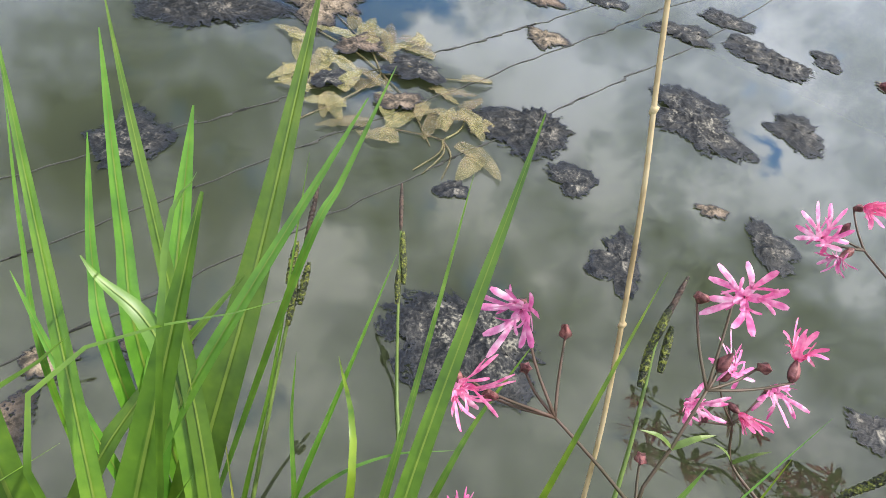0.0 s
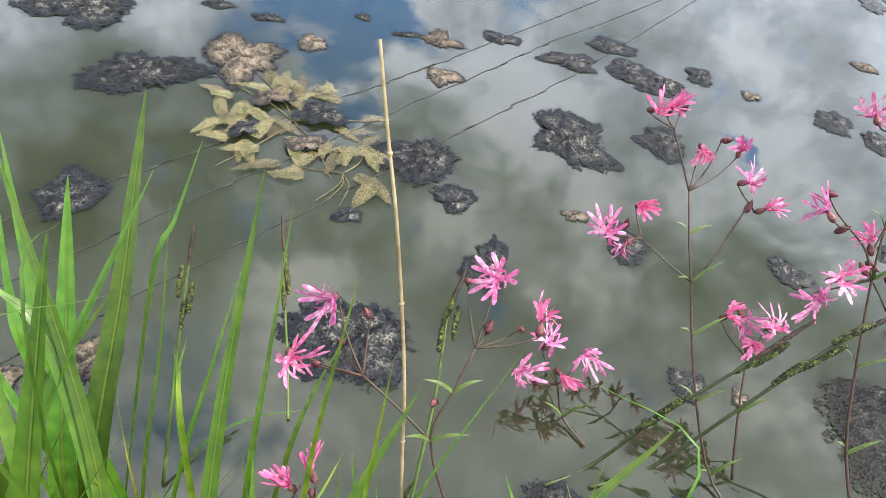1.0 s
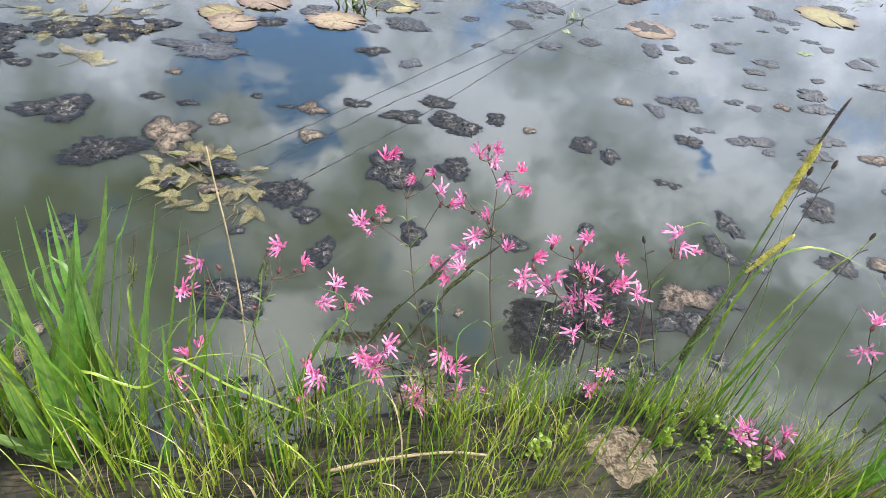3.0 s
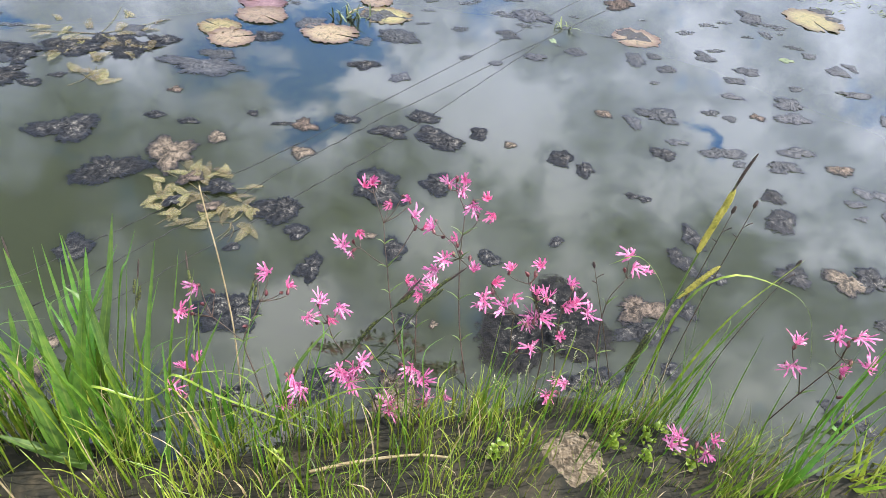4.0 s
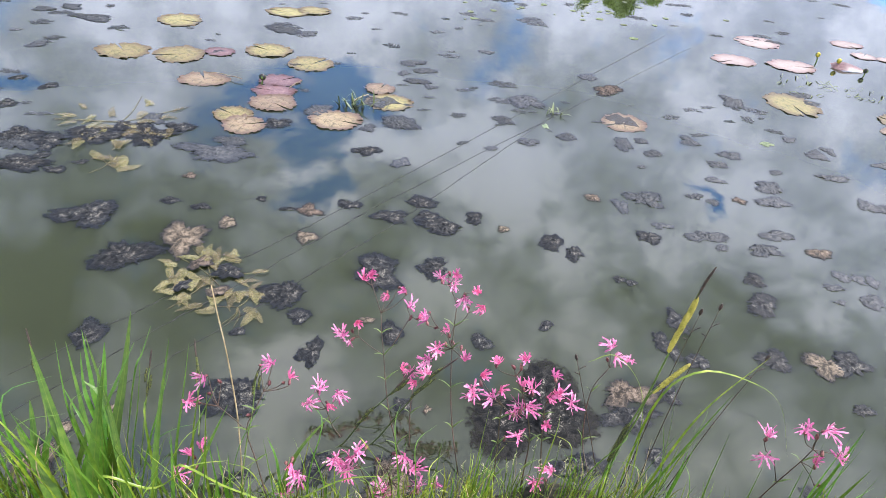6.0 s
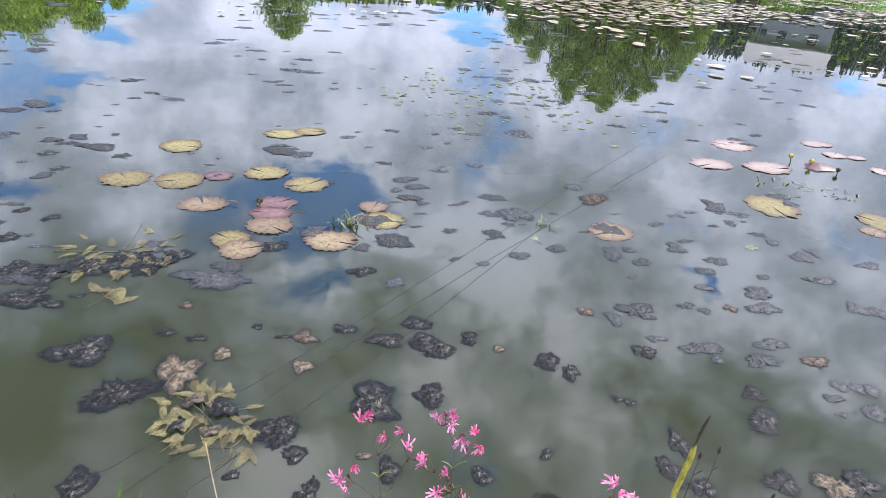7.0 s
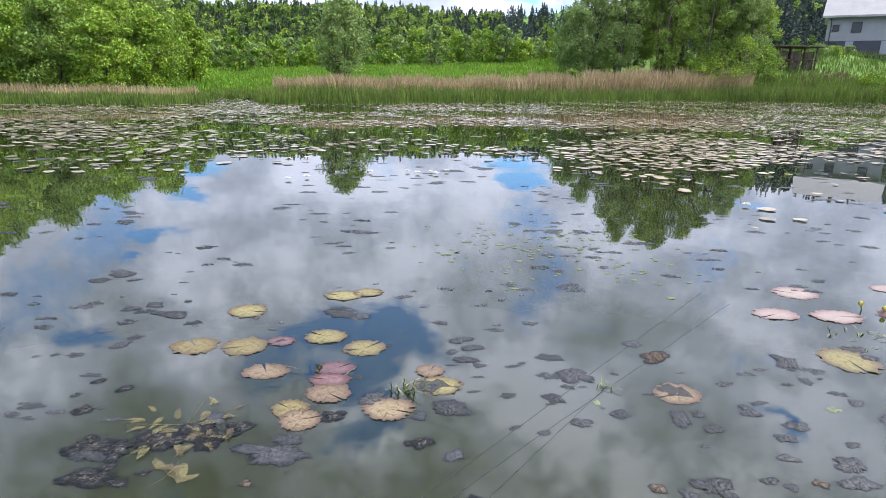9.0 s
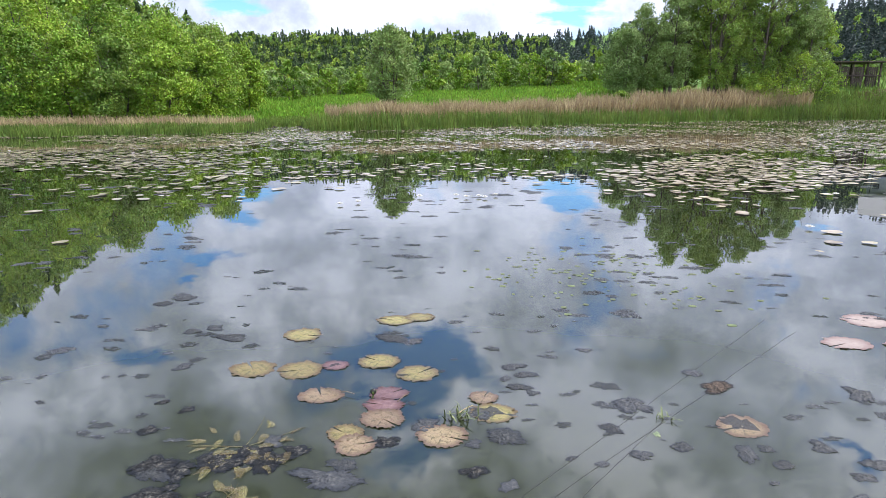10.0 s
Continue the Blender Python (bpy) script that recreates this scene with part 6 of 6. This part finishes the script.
def scattered_scraps():
    rnd = random.Random(31)
    parts = []
    for i in range(640):
        y = 2.2 + 7.9 * rnd.random() ** 1.2
        x = rnd.uniform(-0.85, 0.9) * y
        if noise.noise(Vector((x * 0.8, y * 0.8, 1.0))) < -0.08:
            continue
        w = rnd.uniform(0.008, 0.032) * (0.7 + 0.3 * y) * (1.5 if rnd.random() < 0.15 else 1.0)
        d = w * rnd.uniform(0.4, 0.9)
        ph = rnd.random() * 6.28
        k = 22
        vs = [(x, y, 0.003)]
        for j in range(k):
            t = 2 * math.pi * j / k
            q = 1 + 0.22 * math.sin(2 * t + ph) + 0.2 * math.sin(5 * t + 2 * ph) + 0.12 * math.sin(9 * t + 3 * ph) + rnd.uniform(-0.1, 0.1)
            vs.append((x + math.cos(t) * w * q, y + math.sin(t) * d * q, 0.0015))
        parts.append((vs, [(0, 1 + j, 1 + (j + 1) % k) for j in range(k)]))
    ob = link_mesh("algae_scraps", *joined(parts), ALGAE_FILM)
    tagged(ob, "small grey scraps of algae scattered over the water", "algae", kind="stuff")


scattered_scraps()


# white water lilies
def lily_blossom(x, y, s):
    root = hub("water_lily", x, y, 0.02, "open white water lily with a yellow heart", "water lily", "white water lilies")
    root.scale = (s, s, s)
    parts = []
    for ring, (n, ln, up) in enumerate(((8, 0.055, 0.25), (7, 0.045, 0.7), (5, 0.032, 1.4))):
        for k in range(n):
            a = 2 * math.pi * (k + 0.5 * ring) / n
            d = Vector((math.cos(a), math.sin(a), up)).normalized()
            e = d * ln
            parts.append(ribbon_data([Vector((0, 0, 0)), e * 0.5 + Vector((math.cos(a), math.sin(a), 0)) * ln * 0.1, e], ln * 0.42, 5, 0.3, 0.5))
    link_mesh("petals", *joined(parts), WHITE_PETAL, root)
    v, f = tube_data([Vector((0, 0, 0)), Vector((0, 0, 0.012)), Vector((0, 0, 0.02))], 0.010, 0.006, 8)
    link_mesh("heart", v, f, YOLK, root, "yellow stamens")
    return root


bloom = lily_blossom(-1.42, 8.1, 1.0)
lrnd = random.Random(8)
for x, y in ((0.35, 8.75), (0.54, 8.82), (0.62, 8.7), (0.2, 8.9), (0.8, 8.95), (-0.35, 8.8), (-1.2, 8.3), (4.1, 6.5), (6.0, 9.0), (3.2, 10.5)):
    copy_thing(bloom, pose(x, y, 0.02, 0, 0, lrnd.uniform(0, 360)))
for i in range(150):
    k = lrnd.randrange(len(fx))
    copy_thing(bloom, pose(float(fx[k]), float(fy[k]), 0.03, 0, 0, lrnd.uniform(0, 360)))


# reeds on the far shore
def reed_belt(name, a0, a1, n, y0, y1, h0, h1, width, mat, label, seed, tops=None):
    rnd = np.random.RandomState(seed)
    a = rnd.uniform(a0, a1, n)
    y = shore_y(a) + y0 + (y1 - y0) * rnd.rand(n)
    x = a * y
    h = rnd.uniform(h0, h1, n)
    h = h * (1 + 0.05 * np.sin(x * 1.3) + 0.05 * np.sin(x * 3.7 + 1))
    if tops is not None:
        h = h * np.interp(a, tops[0], tops[1])
    z = np.maximum(ground_z(x, y), -0.05)
    lean = rnd.normal(0, 0.12, (n, 2)) * h[:, None]
    V = np.zeros((n, 4, 3))
    turn = rnd.uniform(-1.3, 1.3, n)
    wx, wy = np.cos(turn) * width / 2, np.sin(turn) * width / 2
    V[:, 0] = np.stack([x - wx, y - wy, z], 1)
    V[:, 1] = np.stack([x + wx, y + wy, z], 1)
    V[:, 2] = np.stack([x + wx * 0.8 + lean[:, 0] * 0.5, y + wy * 0.8 + lean[:, 1] * 0.5, z + h * 0.65], 1)
    V[:, 3] = np.stack([x + lean[:, 0], y + lean[:, 1], z + h], 1)
    ob = fast_mesh(name, V.reshape(-1, 3), np.arange(n * 4).reshape(n, 4), mat)
    tagged(ob, label, "reeds", kind="stuff")


GREEN_TOPS = ([-0.2, 0.1, 0.4, 0.6, 0.9], [0.95, 1.0, 1.05, 1.5, 1.9])
DRY_TOPS = ([-0.2, -0.08, 0.1, 0.25, 0.4, 0.6], [0.85, 0.95, 1.0, 1.25, 1.6, 1.5])
reed_belt("green_reeds", -0.215, 1.3, 17000, -0.3, 1.8, 0.36, 1.0, 0.04, REED_GREEN, "young green reeds along the far water's edge", 1, GREEN_TOPS)
reed_belt("dry_reeds", -0.19, 0.60, 17000, 1.6, 4.6, 0.95, 1.45, 0.032, REED_DRY, "brown dry reeds behind the green ones", 2, DRY_TOPS)
reed_belt("green_reeds", 0.52, 1.3, 10000, 1.5, 5.5, 1.0, 1.6, 0.045, REED_GREEN, "tall green reeds and grass on the far bank", 5)
reed_belt("green_reeds", -0.75, -0.30, 7500, -0.2, 1.6, 0.24, 0.46, 0.03, REED_GREEN, "low green reeds along the wooded shore", 3)
reed_belt("dry_reeds", -0.75, -0.31, 4200, 1.0, 3.2, 0.42, 0.75, 0.026, REED_DRY, "thin dry reeds at the foot of the wood", 4)
reed_belt("green_reeds", -0.31, -0.205, 4000, -0.2, 4.5, 0.15, 0.42, 0.05, REED_GREEN, "short reeds at the end of a small inlet", 6)
reed_belt("meadow_grass", -0.62, 0.36, 32000, 3.5, 32, 0.15, 0.40, 0.15, MEADOW_TUFT, "leafy green crop and grass on the rising meadow", 7)
reed_belt("meadow_grass", 0.42, 1.3, 16000, 4.0, 20, 0.25, 0.75, 0.09, REED_GREEN, "rough green grass below the house", 8)


# trees
def leaf_quads(centres, size, rnd, out=None):
    """Small leaves, more or less turned outwards."""
    n = len(centres)
    nor = rnd.normal(0, 1, (n, 3))
    nor /= np.linalg.norm(nor, axis=1)[:, None]
    if out is not None:
        nor = nor * 1.3 + out
        nor /= np.linalg.norm(nor, axis=1)[:, None]
    d1 = np.cross(nor, rnd.normal(0, 1, (n, 3)))
    d1 /= np.linalg.norm(d1, axis=1)[:, None]
    d2 = np.cross(nor, d1)
    s = (size * rnd.uniform(0.6, 1.3, n))[:, None]
    V = np.stack([centres - d1 * s - d2 * s * 0.2, centres - d2 * s * 0.6, centres + d1 * s, centres + d2 * s * 0.6], 1)
    return V.reshape(-1, 3)


def crown_points(rnd, lobes, per, h0, h1, wide, flat=1.0):
    """Leaf places, outward directions and a tone for each lobe: shells of many uneven lobes set round a crown."""
    out, outward, tone = [], [], []
    for i in range(lobes):
        t = rnd.rand()
        z = h0 + (h1 - h0) * t
        reach = wide * math.sin(math.pi * (0.15 + 0.8 * t)) * rnd.uniform(0.35, 0.95)
        a = rnd.uniform(0, 6.28)
        c = np.array([math.cos(a) * reach, math.sin(a) * reach, z])
        r = wide * rnd.uniform(0.12, 0.34)
        d = rnd.normal(0, 1, (per, 3))
        d /= np.linalg.norm(d, axis=1)[:, None]
        out.append(c + d * r * (rnd.uniform(0.3, 1.1, per) ** 0.5)[:, None] * np.array([1, 1, flat * 0.8]))
        outward.append(d)
        tone.append(np.full(per, rnd.rand()))
    return np.concatenate(out), np.concatenate(outward), np.concatenate(tone)


def tree(name, x, y, height, wide, mat, label, seed, trunks=1, low=0.2, lobes=40, per=120, leaf=0.10, category="tree"):
    rnd = np.random.RandomState(seed)
    z = float(ground_z(x, y))
    root = hub(name, x, y, z - 0.05, label, category)
    limbs = []
    for k in range(trunks):
        a = 2 * math.pi * k / max(trunks, 1) + 0.5
        sp = wide * (0.25 if trunks > 1 else 0.04)
        top = Vector((math.cos(a) * sp * 1.6, math.sin(a) * sp * 1.6, height * 0.8))
        foot = Vector((math.cos(a) * sp * 0.4, math.sin(a) * sp * 0.4, 0))
        r = height * 0.014 if trunks > 1 else height * 0.02
        tube("trunk", [foot, foot * 0.5 + top * 0.45 + Vector((rnd.uniform(-0.1, 0.1), 0, 0)), top], r, r * 0.25, BARK, root, "", 7, 10)
        for j in range(6):
            t = rnd.uniform(0.3, 0.85)
            p = foot.lerp(top, t)
            b = rnd.uniform(0, 6.28)
            e = p + Vector((math.cos(b) * wide * 0.6, math.sin(b) * wide * 0.6, height * rnd.uniform(0.08, 0.25)))
            limbs.append(tube_data(spline([p, (p + e) / 2 + Vector((0, 0, -0.1)), e], 6), r * 0.4, r * 0.1, 5))
    for v, f in limbs:
        link_mesh("limb", v, f, BARK, root, "", True)
    P, outward, tone = crown_points(rnd, lobes, per, height * low, height * 0.97, wide)
    V = leaf_quads(P, leaf, rnd, outward)
    ob = fast_mesh("crown", V, np.arange(len(V)).reshape(-1, 4), mat)
    mark(ob, "tint", np.repeat(np.clip(tone * 0.5 + 0.5 * rnd.rand(), 0, 1), 4))
    ob.parent = root
    return root


willow = tree("willow_tree", -3.55, 41.5, 5.75, 1.85, LEAF_WILLOW, "lone grey-green willow with bare forked stems among reeds", 3, 4, 0.18, 130, 130, 0.075)
for k, (x, y, h, w) in enumerate(((13.3, 45.5, 5.2, 1.7), (15.0, 46.5, 6.6, 1.7), (16.8, 45.8, 8.0, 1.8), (18.4, 47, 9.0, 1.9), (20.0, 45.6, 9.8, 1.9), (21.8, 46.6, 10.4, 2.0), (23.4, 45.8, 9.8, 2.0), (25.2, 46.8, 9.0, 1.9), (26.8, 46, 7.8, 1.8), (28.2, 47, 6.2, 1.6), (19.2, 49, 10.2, 2.0), (22.6, 49.5, 10.8, 2.1))):
    tree("tree", x * 1.22, y * 1.22, h * 1.28, w * 1.22, LEAF_WILLOW if k in (0, 1, 2, 8) else LEAF_LIGHT if k == 9 else LEAF_MID, "tall slender tree of a dense grove by the reeds", 20 + k, 3, 0.12, 120, 170, 0.075)
for k, (x, y, h, w) in enumerate(((30.9, 54.0, 4.9, 3.4), (27.6, 54.5, 3.2, 2.2), (34.2, 56.0, 3.6, 2.4), (13.6, 46.8, 1.9, 1.1), (20.6, 52.0, 2.0, 1.4))):
    tree("bush", x, y, h, w, LEAF_LIGHT, "light green bush at the edge of the reeds", 40 + k, 3, 0.1, 40, 110, 0.07, "bush")
for k, (x, y, h, w) in enumerate(((-14.2, 44, 4.6, 1.6), (-17.5, 46, 5.4, 2.3), (-20.5, 45, 5.6, 2.4), (-23.5, 44.5, 6.0, 2.6), (-27.0, 45, 6.4, 2.8), (-30.5, 44.5, 6.8, 2.9), (-34.5, 45, 7.2, 3.0), (-38, 46, 7.6, 3.0), (-19, 51, 7.2, 2.6), (-23, 52, 8.5, 2.9), (-28, 52, 10, 3.2), (-34, 52, 11, 3.3), (-40, 53, 12, 3.4))):
    near = 1.0 if k == 0 else 0.82 if k in (1, 8) else 0.74
    tree("tree", x * near, y * near, h * near, w * near, LEAF_MID if k in (3, 6, 8) else LEAF_LIGHT, "leafy bright green tree at the edge of the wood", 60 + k, 2, 0.0, 130, 140, 0.070)
for k, (x, y, h, w) in enumerate(((41.5, 64, 1.0, 1.3), (44.2, 65, 0.9, 1.3), (46.8, 66, 1.0, 1.3), (49.4, 67, 0.9, 1.2), (52.0, 68, 1.1, 1.3), (46.5, 57, 2.6, 1.8), (48.6, 58, 2.2, 1.6), (52.0, 61, 1.8, 1.5), (36.5, 60, 1.7, 1.4))):
    tree("bush", x, y, h, w, LEAF_LIGHT if k % 2 else LEAF_WILLOW, "leafy garden shrub below the house", 150 + k, 3, 0.05, 34, 90, 0.07, "bush")
for k, (x, y, h, w) in enumerate(((39.5, 57.2, 1.0, 1.5), (42.0, 58, 0.9, 1.5), (44.6, 58.8, 1.0, 1.4))):
    tree("dead_brush", x, y, h, w, BRUSH, "low heap of dry brown brushwood in the grass", 170 + k, 4, 0.05, 24, 70, 0.05, "brushwood")
brnd = random.Random(77)
for k in range(26):
    y = 64 + brnd.uniform(0, 10)
    x = (-0.36 + 0.7 * k / 25) * y
    tree("bush", x, y, brnd.uniform(2.4, 4.2), brnd.uniform(1.6, 2.4), LEAF_WILLOW if k % 2 else LEAF_LIGHT, "rounded pale green shrub behind the meadow", 100 + k, 2, 0.05, 26, 90, 0.14, "bush")


def forest(name, mat, seed, n, a0, a1, conifer, label, near=0.0, far=1.02, big=1.0, per=34, leaf=0.3):
    rnd = np.random.RandomState(seed)
    temp = []
    for k in range(5):
        if conifer:
            P, D = [], []
            for i in range(170):
                t = rnd.rand() ** 1.3
                r = (1 - t) * 2.7 * rnd.uniform(0.5, 1.0)
                a = rnd.uniform(0, 6.28)
                P.append((math.cos(a) * r, math.sin(a) * r, 0.6 + t * 8.0))
                D.append((math.cos(a), math.sin(a), 0.3))
            P, D = np.array(P), np.array(D)
        else:
            P, D, _ = crown_points(rnd, 20, per, 1.0, 8.0, 3.0)
        temp.append(leaf_quads(P, 0.5 if conifer else leaf, rnd, D))
    out, tone = [], []
    for i in range(n):
        a = rnd.uniform(a0, a1)
        f, r = np.interp(a, ridge_a, ridge_f), np.interp(a, ridge_a, ridge_r)
        y = f + (r - f) * rnd.uniform(near, far)
        x = a * y
        s = rnd.uniform(0.6, 1.15) * (0.85 if conifer else 1.0) * big
        t = temp[i % 5] * s + np.array([x, y, float(ground_z(x, y)) - 0.5])
        out.append(t)
        tone.append(np.full(len(t), rnd.rand()))
    V = np.concatenate(out)
    ob = fast_mesh(name, V, np.arange(len(V)).reshape(-1, 4), mat)
    mark(ob, "tint", np.concatenate(tone))
    tagged(ob, label, "forest", kind="stuff")


forest("broadleaf_forest", LEAF_LIGHT, 1, 330, -1.0, -0.41, False, "bright spring broadleaf wood on the near hillside", 0.0, 1.02, 0.85, 60, 0.15)
forest("broadleaf_forest", LEAF_LIGHT, 5, 170, -0.34, 0.30, False, "light green broadleaf trees at the foot of the hills", 0.0, 0.10, 0.5)
forest("broadleaf_forest", LEAF_MID, 2, 190, -1.0, -0.42, False, "mixed broadleaf wood covering the near hill", 0.05, 0.9, 1.0, 50, 0.19)
forest("broadleaf_forest", LEAF_MID, 7, 560, -0.36, 0.17, False, "broadleaf trees in clumps between the spruces", 0.06, 0.95, 0.52, 24, 0.42)
forest("conifer_forest", LEAF_DARK, 3, 1400, -0.40, 0.17, True, "dark spruces on the upper slopes of the hills", 0.06, 1.02, 0.55)
forest("conifer_forest", LEAF_HAZE, 6, 1900, 0.08, 1.35, True, "dark spruces on the farthest ridge, haze blue mixed into their colour", 0.06, 1.02, 0.62)
forest("broadleaf_forest", LEAF_MID, 8, 240, 0.12, 1.35, False, "scattered broadleaf trees on the far slope", 0.05, 0.7, 0.5, 16, 0.5)
forest("conifer_forest", LEAF_DARK, 4, 60, -1.0, -0.4, True, "scattered dark spruces on the wooded slope", 0.5)


# house and shed beyond the reeds
def slab(name, x0, x1, y0, y1, z0, z1, mat, parent=None, label="", bevel=0.02):
    bm = bmesh.new()
    bmesh.ops.create_cube(bm, size=1)
    bmesh.ops.scale(bm, vec=(x1 - x0, y1 - y0, z1 - z0), verts=bm.verts)
    bmesh.ops.translate(bm, vec=((x0 + x1) / 2, (y0 + y1) / 2, (z0 + z1) / 2), verts=bm.verts)
    if bevel:
        bmesh.ops.bevel(bm, geom=bm.edges, offset=bevel, segments=1, affect="EDGES")
    me = bpy.data.meshes.new(name)
    bm.to_mesh(me)
    bm.free()
    me.materials.append(mat)
    ob = new(name, me)
    if parent is not None:
        ob.parent = parent
    if label:
        ob["label"] = label
    return ob


HX, HY, HZ = 51.6, 72.0, 5.1
house = hub("house", HX, HY, HZ, "white two-storey house with grey base and pale roof", "house")
house.rotation_euler = (0, 0, radians(-37.6))
slab("foundation", -0.2, 8.6, -0.2, 8.2, -3.5, 0.1, PLINTH, house, "", 0.05)
slab("wall", 0.0, 8.4, 0.0, 8.0, 0.1, 1.65, PLINTH, house, "dark grey lower wall")
slab("wall", 0.02, 8.38, 0.02, 7.98, 1.652, 4.4, PLASTER, house, "pale plaster upper wall")
v = [(-0.6, -0.8, 4.25), (9.0, -0.8, 4.25), (9.0, 8.8, 4.25), (-0.6, 8.8, 4.25), (-0.6, 4.0, 7.2), (9.0, 4.0, 7.2), (-0.6, -0.8, 4.47), (9.0, -0.8, 4.47), (9.0, 8.8, 4.47), (-0.6, 8.8, 4.47), (-0.6, 4.0, 7.42), (9.0, 4.0, 7.42)]
f = [(6, 7, 11, 10), (8, 9, 10, 11), (0, 4, 5, 1), (2, 5, 4, 3), (0, 1, 7, 6), (2, 3, 9, 8), (0, 6, 10, 4), (4, 10, 9, 3), (1, 5, 11, 7), (5, 2, 8, 11)]
link_mesh("roof", v, f, ROOF, house, "pale grey sheet roof")
for x, z, w, h in ((0.6, 2.75, 0.65, 0.75), (2.5, 2.6, 1.0, 1.15), (5.95, 2.75, 1.0, 1.15), (0.55, 1.15, 0.7, 0.4)):
    win = hub("window", x, -0.02, z, "", "")
    win.parent = house
    for fx0, fx1, fz0, fz1 in ((0, w, 0, 0.1), (0, w, h - 0.1, h), (0, 0.1, 0.1, h - 0.1), (w - 0.1, w, 0.1, h - 0.1)):
        slab("frame", fx0, fx1, -0.06, 0.06, fz0, fz1, DARKFRAME, win, "", 0)
    slab("pane", 0.1, w - 0.1, -0.02, 0.02, 0.1, h - 0.1, GLASS, win, "", 0)
slab("door", 2.15, 2.95, -0.05, 0.05, 0.1, 1.6, DOORWHITE, house, "white side door")
slab("door", 5.65, 7.2, -0.05, 0.05, 0.1, 1.6, DOORWHITE, house, "wide white garage door")
tube("downpipe", [Vector((0.2, -0.1, 4.2)), Vector((0.4, -0.12, 3.7)), Vector((0.4, -0.12, 0.2))], 0.05, 0.05, DARKFRAME, house, "", 6, 9)

SX, SY = 38.8, 60.5
SZ = float(ground_z(SX, SY))
shed = hub("shed", SX, SY, SZ, "dark weathered open wooden shed beside bushes", "shed")
for x in (0.0, 1.3, 2.7, 4.0):
    slab("post", x - 0.07, x + 0.07, -0.07, 0.07, -0.3, 2.3, DARKWOOD, shed)
    slab("post", x - 0.07, x + 0.07, 2.4, 2.54, -0.3, 2.5, DARKWOOD, shed)
for k in range(20):
    if k % 7 == 5:
        continue
    slab("board", 0.03 + k * 0.2, 0.19 + k * 0.2, 0.08, 0.11, 0.05, 1.9, DARKWOOD, shed, "", 0)
slab("rail", -0.1, 4.1, -0.12, -0.06, 1.0, 1.12, DARKWOOD, shed)
slab("roof", -0.4, 4.4, -0.4, 2.9, 2.3, 2.42, DARKWOOD, shed, "dark flat roof")
